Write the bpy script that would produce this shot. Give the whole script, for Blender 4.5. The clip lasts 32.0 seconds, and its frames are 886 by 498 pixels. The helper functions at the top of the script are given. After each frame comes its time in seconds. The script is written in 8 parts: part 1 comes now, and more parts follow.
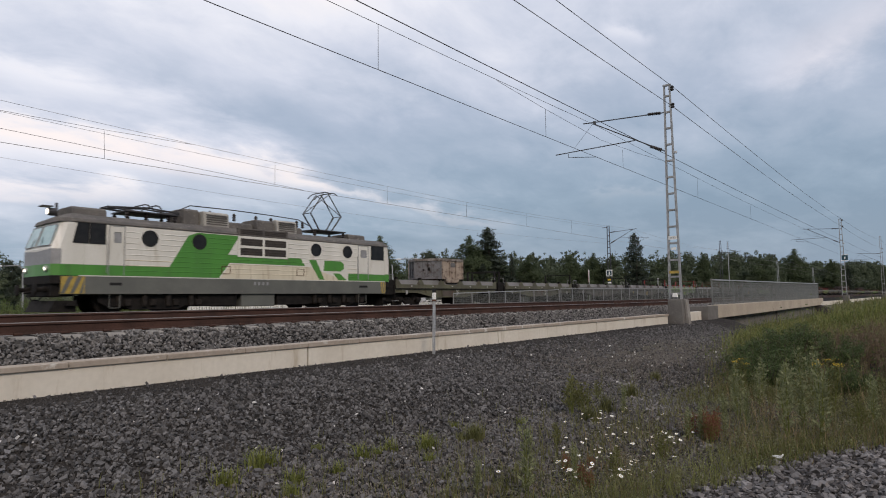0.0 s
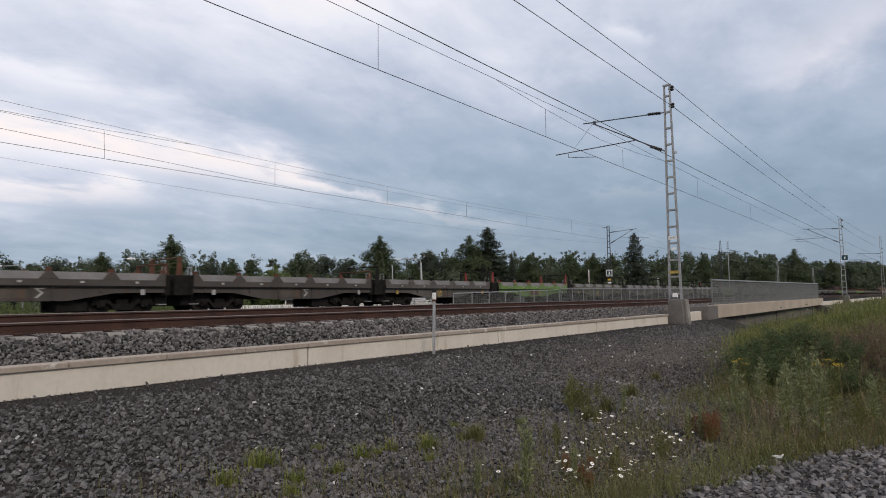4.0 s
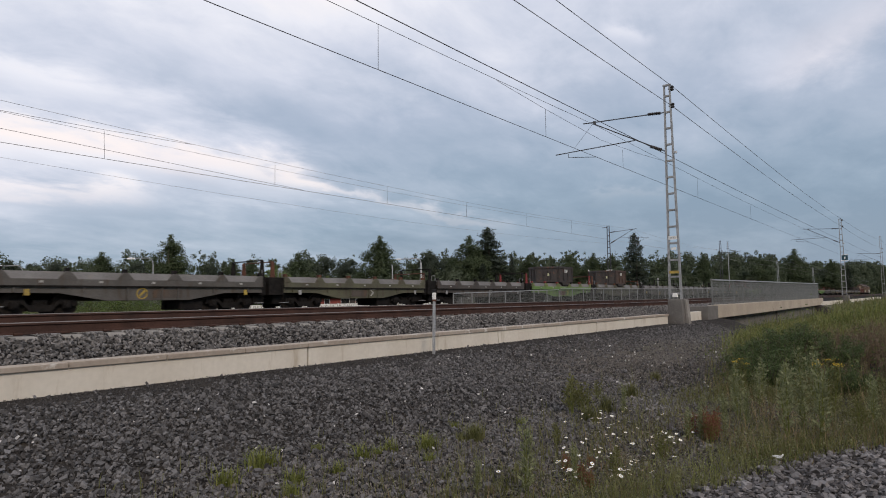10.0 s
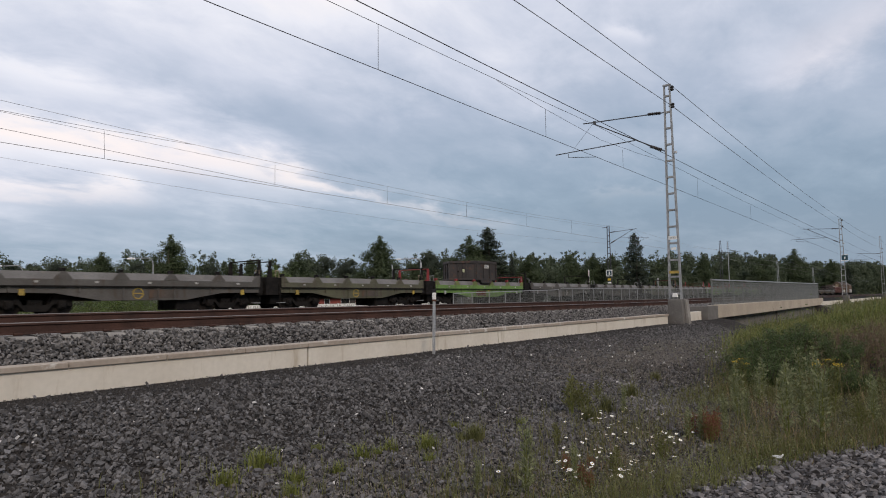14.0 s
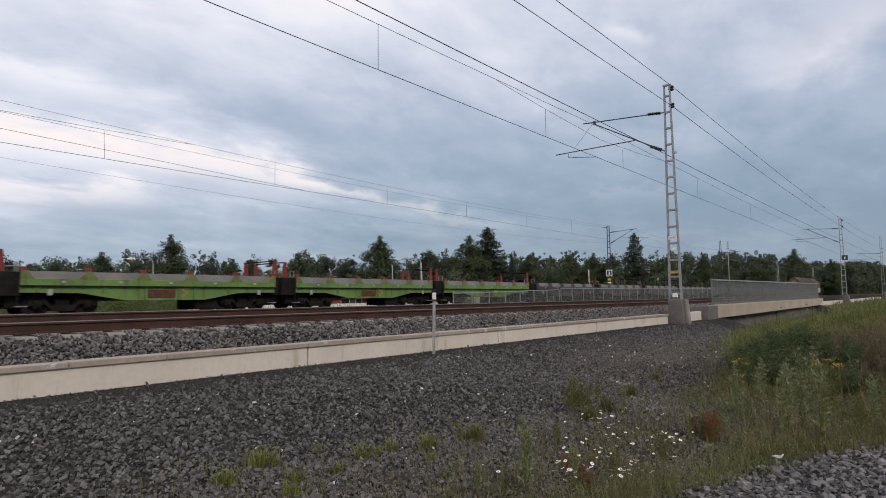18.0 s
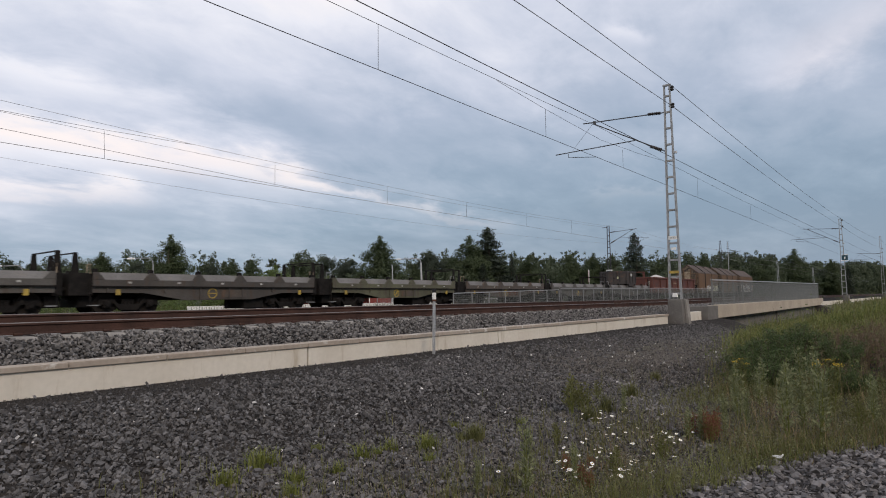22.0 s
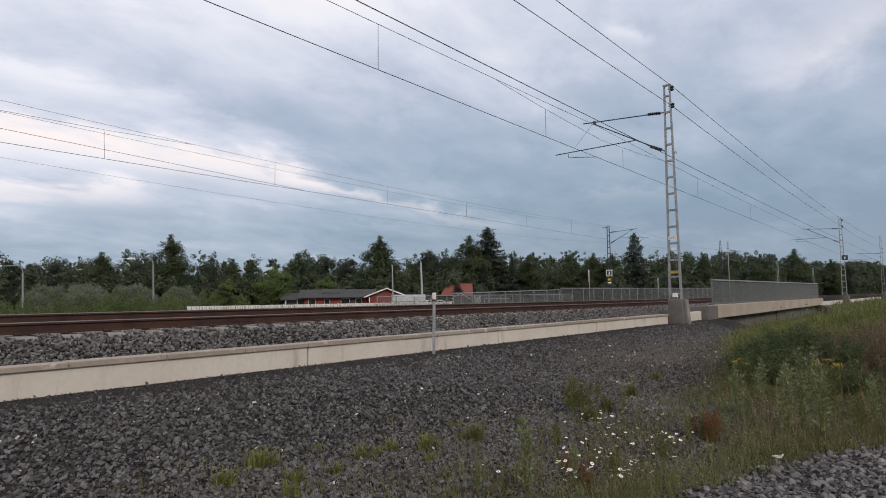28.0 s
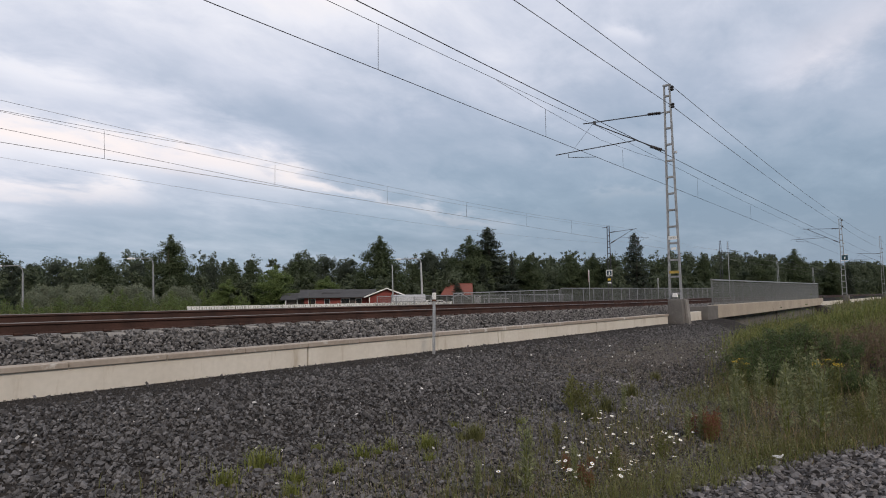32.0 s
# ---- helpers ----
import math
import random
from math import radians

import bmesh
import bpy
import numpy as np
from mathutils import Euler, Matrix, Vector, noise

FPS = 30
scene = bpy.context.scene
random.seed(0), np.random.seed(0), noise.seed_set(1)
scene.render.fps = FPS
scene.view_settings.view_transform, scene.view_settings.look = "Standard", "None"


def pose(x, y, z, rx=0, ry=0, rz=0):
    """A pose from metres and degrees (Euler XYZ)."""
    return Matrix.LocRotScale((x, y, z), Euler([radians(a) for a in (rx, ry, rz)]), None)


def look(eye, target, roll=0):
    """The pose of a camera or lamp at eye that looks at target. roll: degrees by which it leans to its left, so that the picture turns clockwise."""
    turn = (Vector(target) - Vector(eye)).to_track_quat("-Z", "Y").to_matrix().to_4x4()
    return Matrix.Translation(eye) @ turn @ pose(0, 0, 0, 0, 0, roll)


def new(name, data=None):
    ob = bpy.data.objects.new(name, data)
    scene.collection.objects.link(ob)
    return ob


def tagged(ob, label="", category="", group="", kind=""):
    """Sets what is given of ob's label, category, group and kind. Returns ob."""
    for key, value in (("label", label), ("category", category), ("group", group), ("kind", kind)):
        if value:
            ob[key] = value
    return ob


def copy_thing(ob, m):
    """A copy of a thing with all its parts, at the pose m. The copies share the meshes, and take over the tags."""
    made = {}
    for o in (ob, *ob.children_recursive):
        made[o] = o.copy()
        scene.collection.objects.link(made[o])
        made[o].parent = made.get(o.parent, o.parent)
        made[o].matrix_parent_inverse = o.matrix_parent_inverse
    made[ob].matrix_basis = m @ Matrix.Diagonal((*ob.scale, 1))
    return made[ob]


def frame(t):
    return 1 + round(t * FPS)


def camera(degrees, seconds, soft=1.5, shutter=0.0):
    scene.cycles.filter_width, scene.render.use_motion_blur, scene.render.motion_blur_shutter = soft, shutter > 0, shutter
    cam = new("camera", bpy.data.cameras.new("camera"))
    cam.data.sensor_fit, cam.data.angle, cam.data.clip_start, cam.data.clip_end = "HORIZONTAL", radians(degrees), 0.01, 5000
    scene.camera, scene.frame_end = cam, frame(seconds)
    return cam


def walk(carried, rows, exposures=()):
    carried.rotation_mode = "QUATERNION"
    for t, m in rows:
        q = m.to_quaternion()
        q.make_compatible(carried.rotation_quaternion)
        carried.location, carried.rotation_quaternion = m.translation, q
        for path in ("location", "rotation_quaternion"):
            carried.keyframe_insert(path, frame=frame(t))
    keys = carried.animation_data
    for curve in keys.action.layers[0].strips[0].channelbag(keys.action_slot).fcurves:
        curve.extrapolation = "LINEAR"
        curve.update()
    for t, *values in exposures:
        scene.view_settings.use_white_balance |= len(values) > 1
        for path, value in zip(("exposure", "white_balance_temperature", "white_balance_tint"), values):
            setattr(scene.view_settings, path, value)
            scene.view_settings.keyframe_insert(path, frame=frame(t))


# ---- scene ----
# One long freight train passes on the far of two electrified tracks.
# x runs along the tracks, y away from the camera across them, z up; z = 0 is the near rail's head.
EYE = (0.0, 0.0, 0.28)
cam = camera(72.1, 32.0, soft=1.0, shutter=0.12)
AIM = look(EYE, (EYE[0] + 0.77634875, EYE[1] + 0.62508668, EYE[2] + 0.08092747), -0.6875)
walk(cam, [(0.0, AIM), (32.0, AIM)], exposures=[(0.0, 0.0, 7100, 15), (32.0, 0.0, 7100, 15)])

# ---- world and sun ----
world = bpy.data.worlds.new("overcast_sky")
scene.world = world
world.use_nodes = True


def wire(tree, a, out, b, inp):
    tree.links.new(a.outputs[out], b.inputs[inp])


def node(tree, kind, **values):
    n = tree.nodes.new(kind)
    for k, v in values.items():
        if k == "op":
            n.operation = v
        elif k == "blend":
            n.data_type = "RGBA"
            n.blend_type = v
    return n


def ramp(tree, stops):
    n = tree.nodes.new("ShaderNodeValToRGB")
    el = n.color_ramp.elements
    while len(el) < len(stops):
        el.new(0.5)
    for e, (p, c) in zip(el, stops):
        e.position, e.color = p, (*c, 1)
    return n


def math2(tree, op, a, b=None):
    n = tree.nodes.new("ShaderNodeMath")
    n.operation = op
    for i, v in enumerate((a, b)):
        if v is None:
            continue
        if isinstance(v, (int, float)):
            n.inputs[i].default_value = v
        else:
            tree.links.new(v, n.inputs[i])
    return n.outputs[0]


def build_sky():
    tr = world.node_tree
    tr.nodes.clear()
    out = tr.nodes.new("ShaderNodeOutputWorld")
    bg = tr.nodes.new("ShaderNodeBackground")
    tc = tr.nodes.new("ShaderNodeTexCoord")
    sep = tr.nodes.new("ShaderNodeSeparateXYZ")
    wire(tr, tc, "Generated", sep, 0)
    x, y, z = sep.outputs
    up = math2(tr, "MAXIMUM", z, 0.0)
    den = math2(tr, "ADD", up, 0.20)
    comb = tr.nodes.new("ShaderNodeCombineXYZ")
    tr.links.new(math2(tr, "DIVIDE", x, den), comb.inputs[0])
    tr.links.new(math2(tr, "DIVIDE", y, den), comb.inputs[1])

    def noise(scale, detail, rough, stretch, turn, warp=0.0):
        mp = tr.nodes.new("ShaderNodeMapping")
        mp.inputs["Rotation"].default_value = (0, 0, radians(turn))
        mp.inputs["Scale"].default_value = stretch
        tr.links.new(comb.outputs[0], mp.inputs["Vector"])
        n = tr.nodes.new("ShaderNodeTexNoise")
        n.inputs["Scale"].default_value, n.inputs["Detail"].default_value = scale, detail
        n.inputs["Roughness"].default_value, n.inputs["Distortion"].default_value = rough, warp
        tr.links.new(mp.outputs[0], n.inputs["Vector"])
        return math2(tr, "SUBTRACT", n.outputs[0], 0.5)

    def aligned(v):
        d = tr.nodes.new("ShaderNodeVectorMath")
        d.operation = "DOT_PRODUCT"
        wire(tr, tc, "Generated", d, 0)
        d.inputs[1].default_value = v
        return d.outputs["Value"]

    big = noise(1.05, 6, 0.52, (0.7, 1.1, 1), -28, 0.2)
    puff = noise(4.2, 8, 0.60, (0.85, 1.15, 1), -20, 0.25)
    fray = math2(tr, "ADD", math2(tr, "MULTIPLY", big, 0.035), math2(tr, "MULTIPLY", puff, 0.075))
    cover = math2(tr, "ADD", math2(tr, "MULTIPLY", big, 0.88), math2(tr, "MULTIPLY", puff, 0.50))
    # the layer thins with height and towards the west
    lift = math2(tr, "ADD", math2(tr, "MULTIPLY", math2(tr, "MINIMUM", up, 0.46), 1.56), math2(tr, "MULTIPLY", aligned((-0.625, 0.776, 0)), 0.41))

    def heading(az, el):
        return Vector((math.cos(radians(az)) * math.cos(radians(el)), math.sin(radians(az)) * math.cos(radians(el)), math.sin(radians(el))))

    def streak(az1, el1, az2, el2, wide, amount, fade=3.0):
        """A frayed band in the cloud layer between two headings; wide is its half width in degrees."""
        a, b = heading(az1, el1), heading(az2, el2)
        mid = (a + b).normalized()
        half = math.acos(max(-1.0, min(1.0, a.dot(b)))) / 2
        off = math2(tr, "DIVIDE", math2(tr, "ADD", aligned(a.cross(b).normalized()), fray), math.sin(radians(wide)))
        core = math2(tr, "POWER", 2.718, math2(tr, "MULTIPLY", math2(tr, "MULTIPLY", off, off), -1.0))
        lim = tr.nodes.new("ShaderNodeMapRange")
        lim.interpolation_type = "SMOOTHSTEP"
        lim.inputs[1].default_value, lim.inputs[2].default_value = math.cos(half + radians(fade)), math.cos(max(0.0, half - radians(fade)))
        lim.inputs[3].default_value, lim.inputs[4].default_value = 0.0, amount
        tr.links.new(aligned(mid), lim.inputs[0])
        return math2(tr, "MULTIPLY", core, lim.outputs[0])

    def total(bands):
        s = None
        for row in bands:
            v = streak(*row)
            s = v if s is None else math2(tr, "ADD", s, v)
        return s

    # breaks in the layer that the low sun warms, then cool thin and thick places
    warm = total([(78, 13.3, 50.5, 10.9, 1.35, 0.29), (52, 10.9, 34.0, 6.7, 0.55, 0.24), (78, 8.9, 66, 9.1, 0.9, 0.24), (0.5, 22.0, 8.5, 18.4, 1.9, 0.16), (23.5, 9.2, 19.0, 9.0, 0.6, 0.12)])
    cool = total([(79, 18.8, 69, 17.4, 1.0, 0.16), (22.5, 23.2, 20.0, 22.5, 0.7, 0.16, 1.5), (80, 11.0, 64, 10.2, 2.6, 0.12), (-2, 14.0, 8, 12.0, 5.5, 0.11, 5.0), (67, 20.0, 50, 15.5, 2.2, -0.12), (24, 17.0, 12, 16.5, 2.6, -0.12), (51, 8.4, 43, 8.4, 1.6, -0.10), (54, 14.5, 34, 11.0, 3.2, -0.075, 5.0)])
    t = math2(tr, "ADD", math2(tr, "ADD", lift, cover), math2(tr, "ADD", math2(tr, "ADD", warm, cool), 0.03))
    grey = ramp(tr, [(0.0, (0.255, 0.365, 0.485)), (0.20, (0.32, 0.435, 0.56)), (0.42, (0.445, 0.55, 0.675)), (0.62, (0.65, 0.735, 0.845)), (0.80, (0.84, 0.905, 0.975)), (1.0, (0.975, 0.995, 1.0))])
    tr.links.new(t, grey.inputs[0])
    clouds = node(tr, "ShaderNodeMix", blend="MULTIPLY")
    tr.links.new(math2(tr, "MINIMUM", math2(tr, "MULTIPLY", warm, 3.0), 1.0), clouds.inputs[0])
    wire(tr, grey, 0, clouds, 6)
    clouds.inputs[7].default_value = (1.06, 0.985, 0.94, 1)
    hue = ramp(tr, [(0.03, (1.0, 0.982, 1.0)), (0.15, (0.95, 0.99, 1.03)), (0.30, (0.965, 0.985, 1.055))])
    tr.links.new(math2(tr, "ADD", up, math2(tr, "MAXIMUM", math2(tr, "MULTIPLY", aligned((-0.625, 0.776, 0)), 0.22), 0.0)), hue.inputs[0])
    air = node(tr, "ShaderNodeMix", blend="MULTIPLY")
    air.inputs[0].default_value = 1
    wire(tr, clouds, 2, air, 6)
    wire(tr, hue, 0, air, 7)
    sky = tr.nodes.new("ShaderNodeTexSky")
    sky.sky_type = "NISHITA"
    sky.sun_disc = False
    sky.sun_elevation = radians(24)
    sky.sun_rotation = radians(200)
    sky.air_density, sky.dust_density = 1.0, 1.5
    dim = node(tr, "ShaderNodeMix", blend="MULTIPLY")
    dim.inputs[0].default_value = 1
    wire(tr, sky, 0, dim, 6)
    dim.inputs[7].default_value = (0.10, 0.10, 0.10, 1)
    mix = node(tr, "ShaderNodeMix", blend="MIX")
    mix.inputs[0].default_value = 0.06
    wire(tr, air, 2, mix, 6)
    tr.links.new(dim.outputs[2], mix.inputs[7])
    tr.links.new(mix.outputs[2], bg.inputs[0])
    bg.inputs[1].default_value = 1.0
    wire(tr, bg, 0, out, 0)


build_sky()
sun_data = bpy.data.lights.new("sun", "SUN")
sun_data.energy = 1.6
sun_data.angle = radians(18)
sun_data.color = (1.0, 0.89, 0.77)
sun = new("sun", sun_data)
sun.matrix_world = look((0, 0, 30), (14, 30, 8))

# ---- materials ----


def material(name, a, b=None, rough=0.8, metal=0.0, scale=3.0, grain=40.0, bump=0.15, space="Object", stain=None, stain_at=0.62, island=0.0, per_object=0.0, coat=0.0, depth=0.01, speck=0.2, spec=0.5, stretch=None):
    """Two colours mixed by a coarse noise, a fine grain, a stain colour in patches, relief by the grain."""
    m = bpy.data.materials.new(name)
    m.use_nodes = True
    tr = m.node_tree
    bsdf = tr.nodes["Principled BSDF"]
    b = b or tuple(v * 0.75 for v in a)
    tc = tr.nodes.new("ShaderNodeTexCoord")
    n1 = tr.nodes.new("ShaderNodeTexNoise")
    n1.inputs["Scale"].default_value, n1.inputs["Detail"].default_value = scale, 5
    n2 = tr.nodes.new("ShaderNodeTexNoise")
    n2.inputs["Scale"].default_value, n2.inputs["Detail"].default_value = grain, 3
    mp = tr.nodes.new("ShaderNodeMapping")
    mp.inputs["Scale"].default_value = stretch or (1, 1, 1)
    wire(tr, tc, space, mp, 0)
    wire(tr, mp, 0, n1, "Vector")
    wire(tr, tc, space, n2, "Vector")
    lo, hi = ramp(tr, [(0.35, (0, 0, 0)), (0.65, (1, 1, 1))]), ramp(tr, [(0.3, (1 - speck,) * 3), (0.7, (1 + speck * 0.5,) * 3)])
    wire(tr, n1, 0, lo, 0)
    wire(tr, n2, 0, hi, 0)
    mix = node(tr, "ShaderNodeMix", blend="MIX")
    fac = lo.outputs[0]
    if island:
        geo = tr.nodes.new("ShaderNodeNewGeometry")
        fac = math2(tr, "ADD", math2(tr, "MULTIPLY", lo.outputs[0], 1 - island), math2(tr, "MULTIPLY", geo.outputs["Random Per Island"], island))
    if per_object:
        inf = tr.nodes.new("ShaderNodeObjectInfo")
        fac = math2(tr, "ADD", math2(tr, "MULTIPLY", fac, 1 - per_object), math2(tr, "MULTIPLY", inf.outputs["Random"], per_object))
    tr.links.new(fac, mix.inputs[0])
    mix.inputs[6].default_value, mix.inputs[7].default_value = (*a, 1), (*b, 1)
    mul = node(tr, "ShaderNodeMix", blend="MULTIPLY")
    mul.inputs[0].default_value = 1
    wire(tr, mix, 2, mul, 6)
    wire(tr, hi, 0, mul, 7)
    last = mul.outputs[2]
    if stain:
        n3 = tr.nodes.new("ShaderNodeTexNoise")
        n3.inputs["Scale"].default_value, n3.inputs["Detail"].default_value = scale * 2.3, 8
        n3.inputs["Roughness"].default_value = 0.65
        wire(tr, mp, 0, n3, "Vector")
        sr = ramp(tr, [(stain_at - 0.06, (0, 0, 0)), (stain_at + 0.06, (1, 1, 1))])
        wire(tr, n3, 0, sr, 0)
        st = node(tr, "ShaderNodeMix", blend="MIX")
        tr.links.new(sr.outputs[0], st.inputs[0])
        tr.links.new(last, st.inputs[6])
        st.inputs[7].default_value = (*stain, 1)
        last = st.outputs[2]
    tr.links.new(last, bsdf.inputs["Base Color"])
    bsdf.inputs["Roughness"].default_value, bsdf.inputs["Metallic"].default_value = rough, metal
    bsdf.inputs["Specular IOR Level"].default_value = spec
    if coat:
        bsdf.inputs["Coat Weight"].default_value = coat
    if bump:
        bp = tr.nodes.new("ShaderNodeBump")
        bp.inputs["Strength"].default_value, bp.inputs["Distance"].default_value = bump, depth
        wire(tr, n2, 0, bp, "Height")
        wire(tr, bp, 0, bsdf, "Normal")
    return m


def glow(name, colour, strength):
    m = material(name, colour, bump=0)
    b = m.node_tree.nodes["Principled BSDF"]
    b.inputs["Emission Color"].default_value = (*colour, 1)
    b.inputs["Emission Strength"].default_value = strength
    return m


M_soil = material("soil_and_grit", (0.036, 0.032, 0.030), (0.020, 0.018, 0.017), 0.95, scale=0.6, grain=22, bump=0.6, depth=0.05, stain=(0.04, 0.034, 0.028), stain_at=0.6, spec=0.15)
M_meadow = material("meadow_soil", (0.055, 0.07, 0.03), (0.085, 0.08, 0.045), 0.95, scale=0.25, grain=9, bump=0.5, depth=0.1)
M_gravel = material("dark_crushed_stone", (0.030, 0.0293, 0.030), (0.158, 0.1545, 0.157), 0.8, scale=0.5, grain=60, bump=0.3, island=0.9, depth=0.004, spec=0.22)
M_ballast = material("grey_ballast_stone", (0.026, 0.0253, 0.0255), (0.235, 0.227, 0.223), 0.85, scale=0.4, grain=60, bump=0.3, island=0.85, depth=0.004, spec=0.15)
M_fines = material("dark_stone_chips", (0.026, 0.0252, 0.0255), (0.105, 0.101, 0.10), 0.88, scale=0.6, grain=60, bump=0.2, island=0.8, depth=0.003, spec=0.15)
M_pale = material("pale_stone", (0.42, 0.41, 0.40), (0.62, 0.61, 0.60), 0.8, island=0.8, bump=0.2)
M_grit = material("brownish_grit", (0.070, 0.064, 0.059), (0.205, 0.19, 0.175), 0.9, scale=0.7, grain=30, bump=0.3, island=0.75, depth=0.004, spec=0.2)
M_slate = material("path_stone", (0.05, 0.048, 0.051), (0.245, 0.237, 0.24), 0.8, scale=0.7, grain=30, bump=0.35, island=0.8, depth=0.006, spec=0.15)
# near-black, so the shade between loose ballast stones is painted into the bed
M_bed = material("gap_shade_bed", (0.012, 0.011, 0.011), (0.022, 0.02, 0.02), 0.95, scale=8, grain=45, bump=1.0, depth=0.04, spec=0.15)
M_rail = material("rusty_rail_web", (0.07, 0.037, 0.029), (0.042, 0.025, 0.021), 0.75, scale=2.5, grain=50, bump=0.2, spec=0.15)
M_head = material("worn_rail_head", (0.21, 0.185, 0.17), (0.15, 0.13, 0.12), 0.45, 0.5, scale=3, grain=80, bump=0.05)
M_conc = material("cast_concrete", (0.62, 0.585, 0.515), (0.55, 0.51, 0.44), 0.9, scale=0.8, grain=12, bump=0.06, stain=(0.43, 0.375, 0.30), stain_at=0.63, speck=0.06, stretch=(1.6, 1.6, 0.3))
M_cap = material("stained_concrete_cap", (0.36, 0.315, 0.265), (0.26, 0.215, 0.175), 0.9, scale=1.6, grain=20, bump=0.1, speck=0.12, stain=(0.62, 0.61, 0.58), stain_at=0.64, per_object=0.55)
M_beam = material("bridge_concrete", (0.43, 0.37, 0.295), (0.35, 0.30, 0.24), 0.9, scale=0.7, grain=25, bump=0.15, stain=(0.33, 0.29, 0.24), stain_at=0.64)
M_found = material("grey_foundation_concrete", (0.15, 0.142, 0.134), (0.105, 0.099, 0.093), 0.92, scale=1.8, grain=30, bump=0.25, stain=(0.20, 0.19, 0.18), stain_at=0.66)
M_edgeblock = material("pale_grey_edge_concrete", (0.27, 0.255, 0.235), (0.20, 0.19, 0.175), 0.9, scale=2.0, grain=25, bump=0.15, stain=(0.14, 0.13, 0.12), stain_at=0.62)
M_sleeper = material("concrete_sleeper", (0.25, 0.235, 0.215), (0.18, 0.17, 0.155), 0.9, scale=4, grain=30)
M_galv = material("galvanised_steel", (0.46, 0.47, 0.48), (0.36, 0.37, 0.38), 0.5, 0.55, scale=5, grain=35, bump=0.05)
M_mast = material("weathered_mast_steel", (0.36, 0.37, 0.375), (0.25, 0.255, 0.26), 0.6, 0.35, scale=6, grain=30, bump=0.06, stain=(0.20, 0.19, 0.18), stain_at=0.66)
M_post = material("dull_grey_steel_post", (0.29, 0.30, 0.31), (0.23, 0.24, 0.25), 0.6, 0.3, bump=0.05)
M_dkgalv = material("dark_steel_tube", (0.055, 0.055, 0.06), (0.038, 0.038, 0.042), 0.55, 0.2, bump=0.05)
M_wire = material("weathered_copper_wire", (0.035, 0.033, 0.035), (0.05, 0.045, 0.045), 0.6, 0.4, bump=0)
# paler than the near wires: fading with distance is put into the colour
M_farwire = material("distance_paled_wire", (0.24, 0.25, 0.265), (0.28, 0.285, 0.295), 0.6, 0.3, bump=0)
M_feeder = material("dull_aluminium_feeder", (0.13, 0.135, 0.145), (0.10, 0.105, 0.11), 0.6, 0.2, bump=0)
M_ins = material("brown_glazed_insulator", (0.028, 0.022, 0.022), (0.02, 0.017, 0.017), 0.3, bump=0.02)
M_mesh = material("grey_mesh_wire", (0.17, 0.18, 0.175), (0.14, 0.15, 0.145), 0.65, 0.15, bump=0)
M_yellow = material("yellow_enamel", (0.62, 0.42, 0.03), (0.5, 0.33, 0.03), 0.5)
M_wyellow = material("faded_yellow_paint", (0.42, 0.30, 0.06), (0.30, 0.21, 0.05), 0.65, scale=4, stain=(0.15, 0.11, 0.05), stain_at=0.62)
M_white = material("white_enamel", (0.80, 0.80, 0.78), (0.70, 0.70, 0.68), 0.5, bump=0.03)
M_black = material("black_paint", (0.015, 0.015, 0.016), (0.022, 0.022, 0.022), 0.55, spec=0.15)
M_blue = material("dark_teal_enamel", (0.012, 0.055, 0.075), (0.016, 0.065, 0.085), 0.4)
M_redp = material("red_paint", (0.24, 0.022, 0.022), (0.16, 0.019, 0.019), 0.6, scale=5, stain=(0.12, 0.05, 0.035), stain_at=0.64)
M_rust = material("rusty_steel", (0.13, 0.06, 0.04), (0.075, 0.04, 0.03), 0.85, scale=4, spec=0.15)
M_under = material("grimy_underframe", (0.009, 0.0085, 0.0085), (0.018, 0.016, 0.015), 0.8, scale=4, grain=30, spec=0.15)
M_wheel = material("brake_dust_steel", (0.016, 0.014, 0.013), (0.032, 0.027, 0.024), 0.75, 0.2, scale=6, spec=0.15)
M_lwhite = material("cream_white_paint", (0.64, 0.63, 0.59), (0.57, 0.56, 0.515), 0.45, scale=0.8, grain=25, bump=0.02, stain=(0.47, 0.445, 0.39), stain_at=0.64, speck=0.05, stretch=(1.5, 1.5, 0.3))
M_lcream = material("sooty_cream_paint", (0.62, 0.57, 0.455), (0.55, 0.50, 0.39), 0.5, scale=0.9, grain=25, bump=0.02, speck=0.06, stain=(0.42, 0.36, 0.27), stain_at=0.60, stretch=(1.8, 1.8, 0.3))
M_lgreen = material("bright_green_paint", (0.062, 0.235, 0.036), (0.054, 0.195, 0.033), 0.42, scale=0.9, grain=25, bump=0.02, speck=0.06, stain=(0.06, 0.16, 0.035), stain_at=0.62, stretch=(1.5, 1.5, 0.3))
M_lgrey = material("grey_skirt_paint", (0.122, 0.126, 0.114), (0.095, 0.098, 0.09), 0.55, scale=1.0, grain=20, stain=(0.15, 0.145, 0.125), stain_at=0.66, speck=0.07, bump=0.05)
M_noseg = material("pale_grey_nose_paint", (0.27, 0.275, 0.285), (0.22, 0.225, 0.235), 0.5)
M_roof = material("sooty_roof_paint", (0.115, 0.105, 0.095), (0.075, 0.07, 0.066), 0.75, scale=2.2, stain=(0.17, 0.155, 0.14), stain_at=0.62)
M_roofbox = material("light_grey_roof_box", (0.36, 0.35, 0.32), (0.27, 0.26, 0.24), 0.7, scale=2.5)
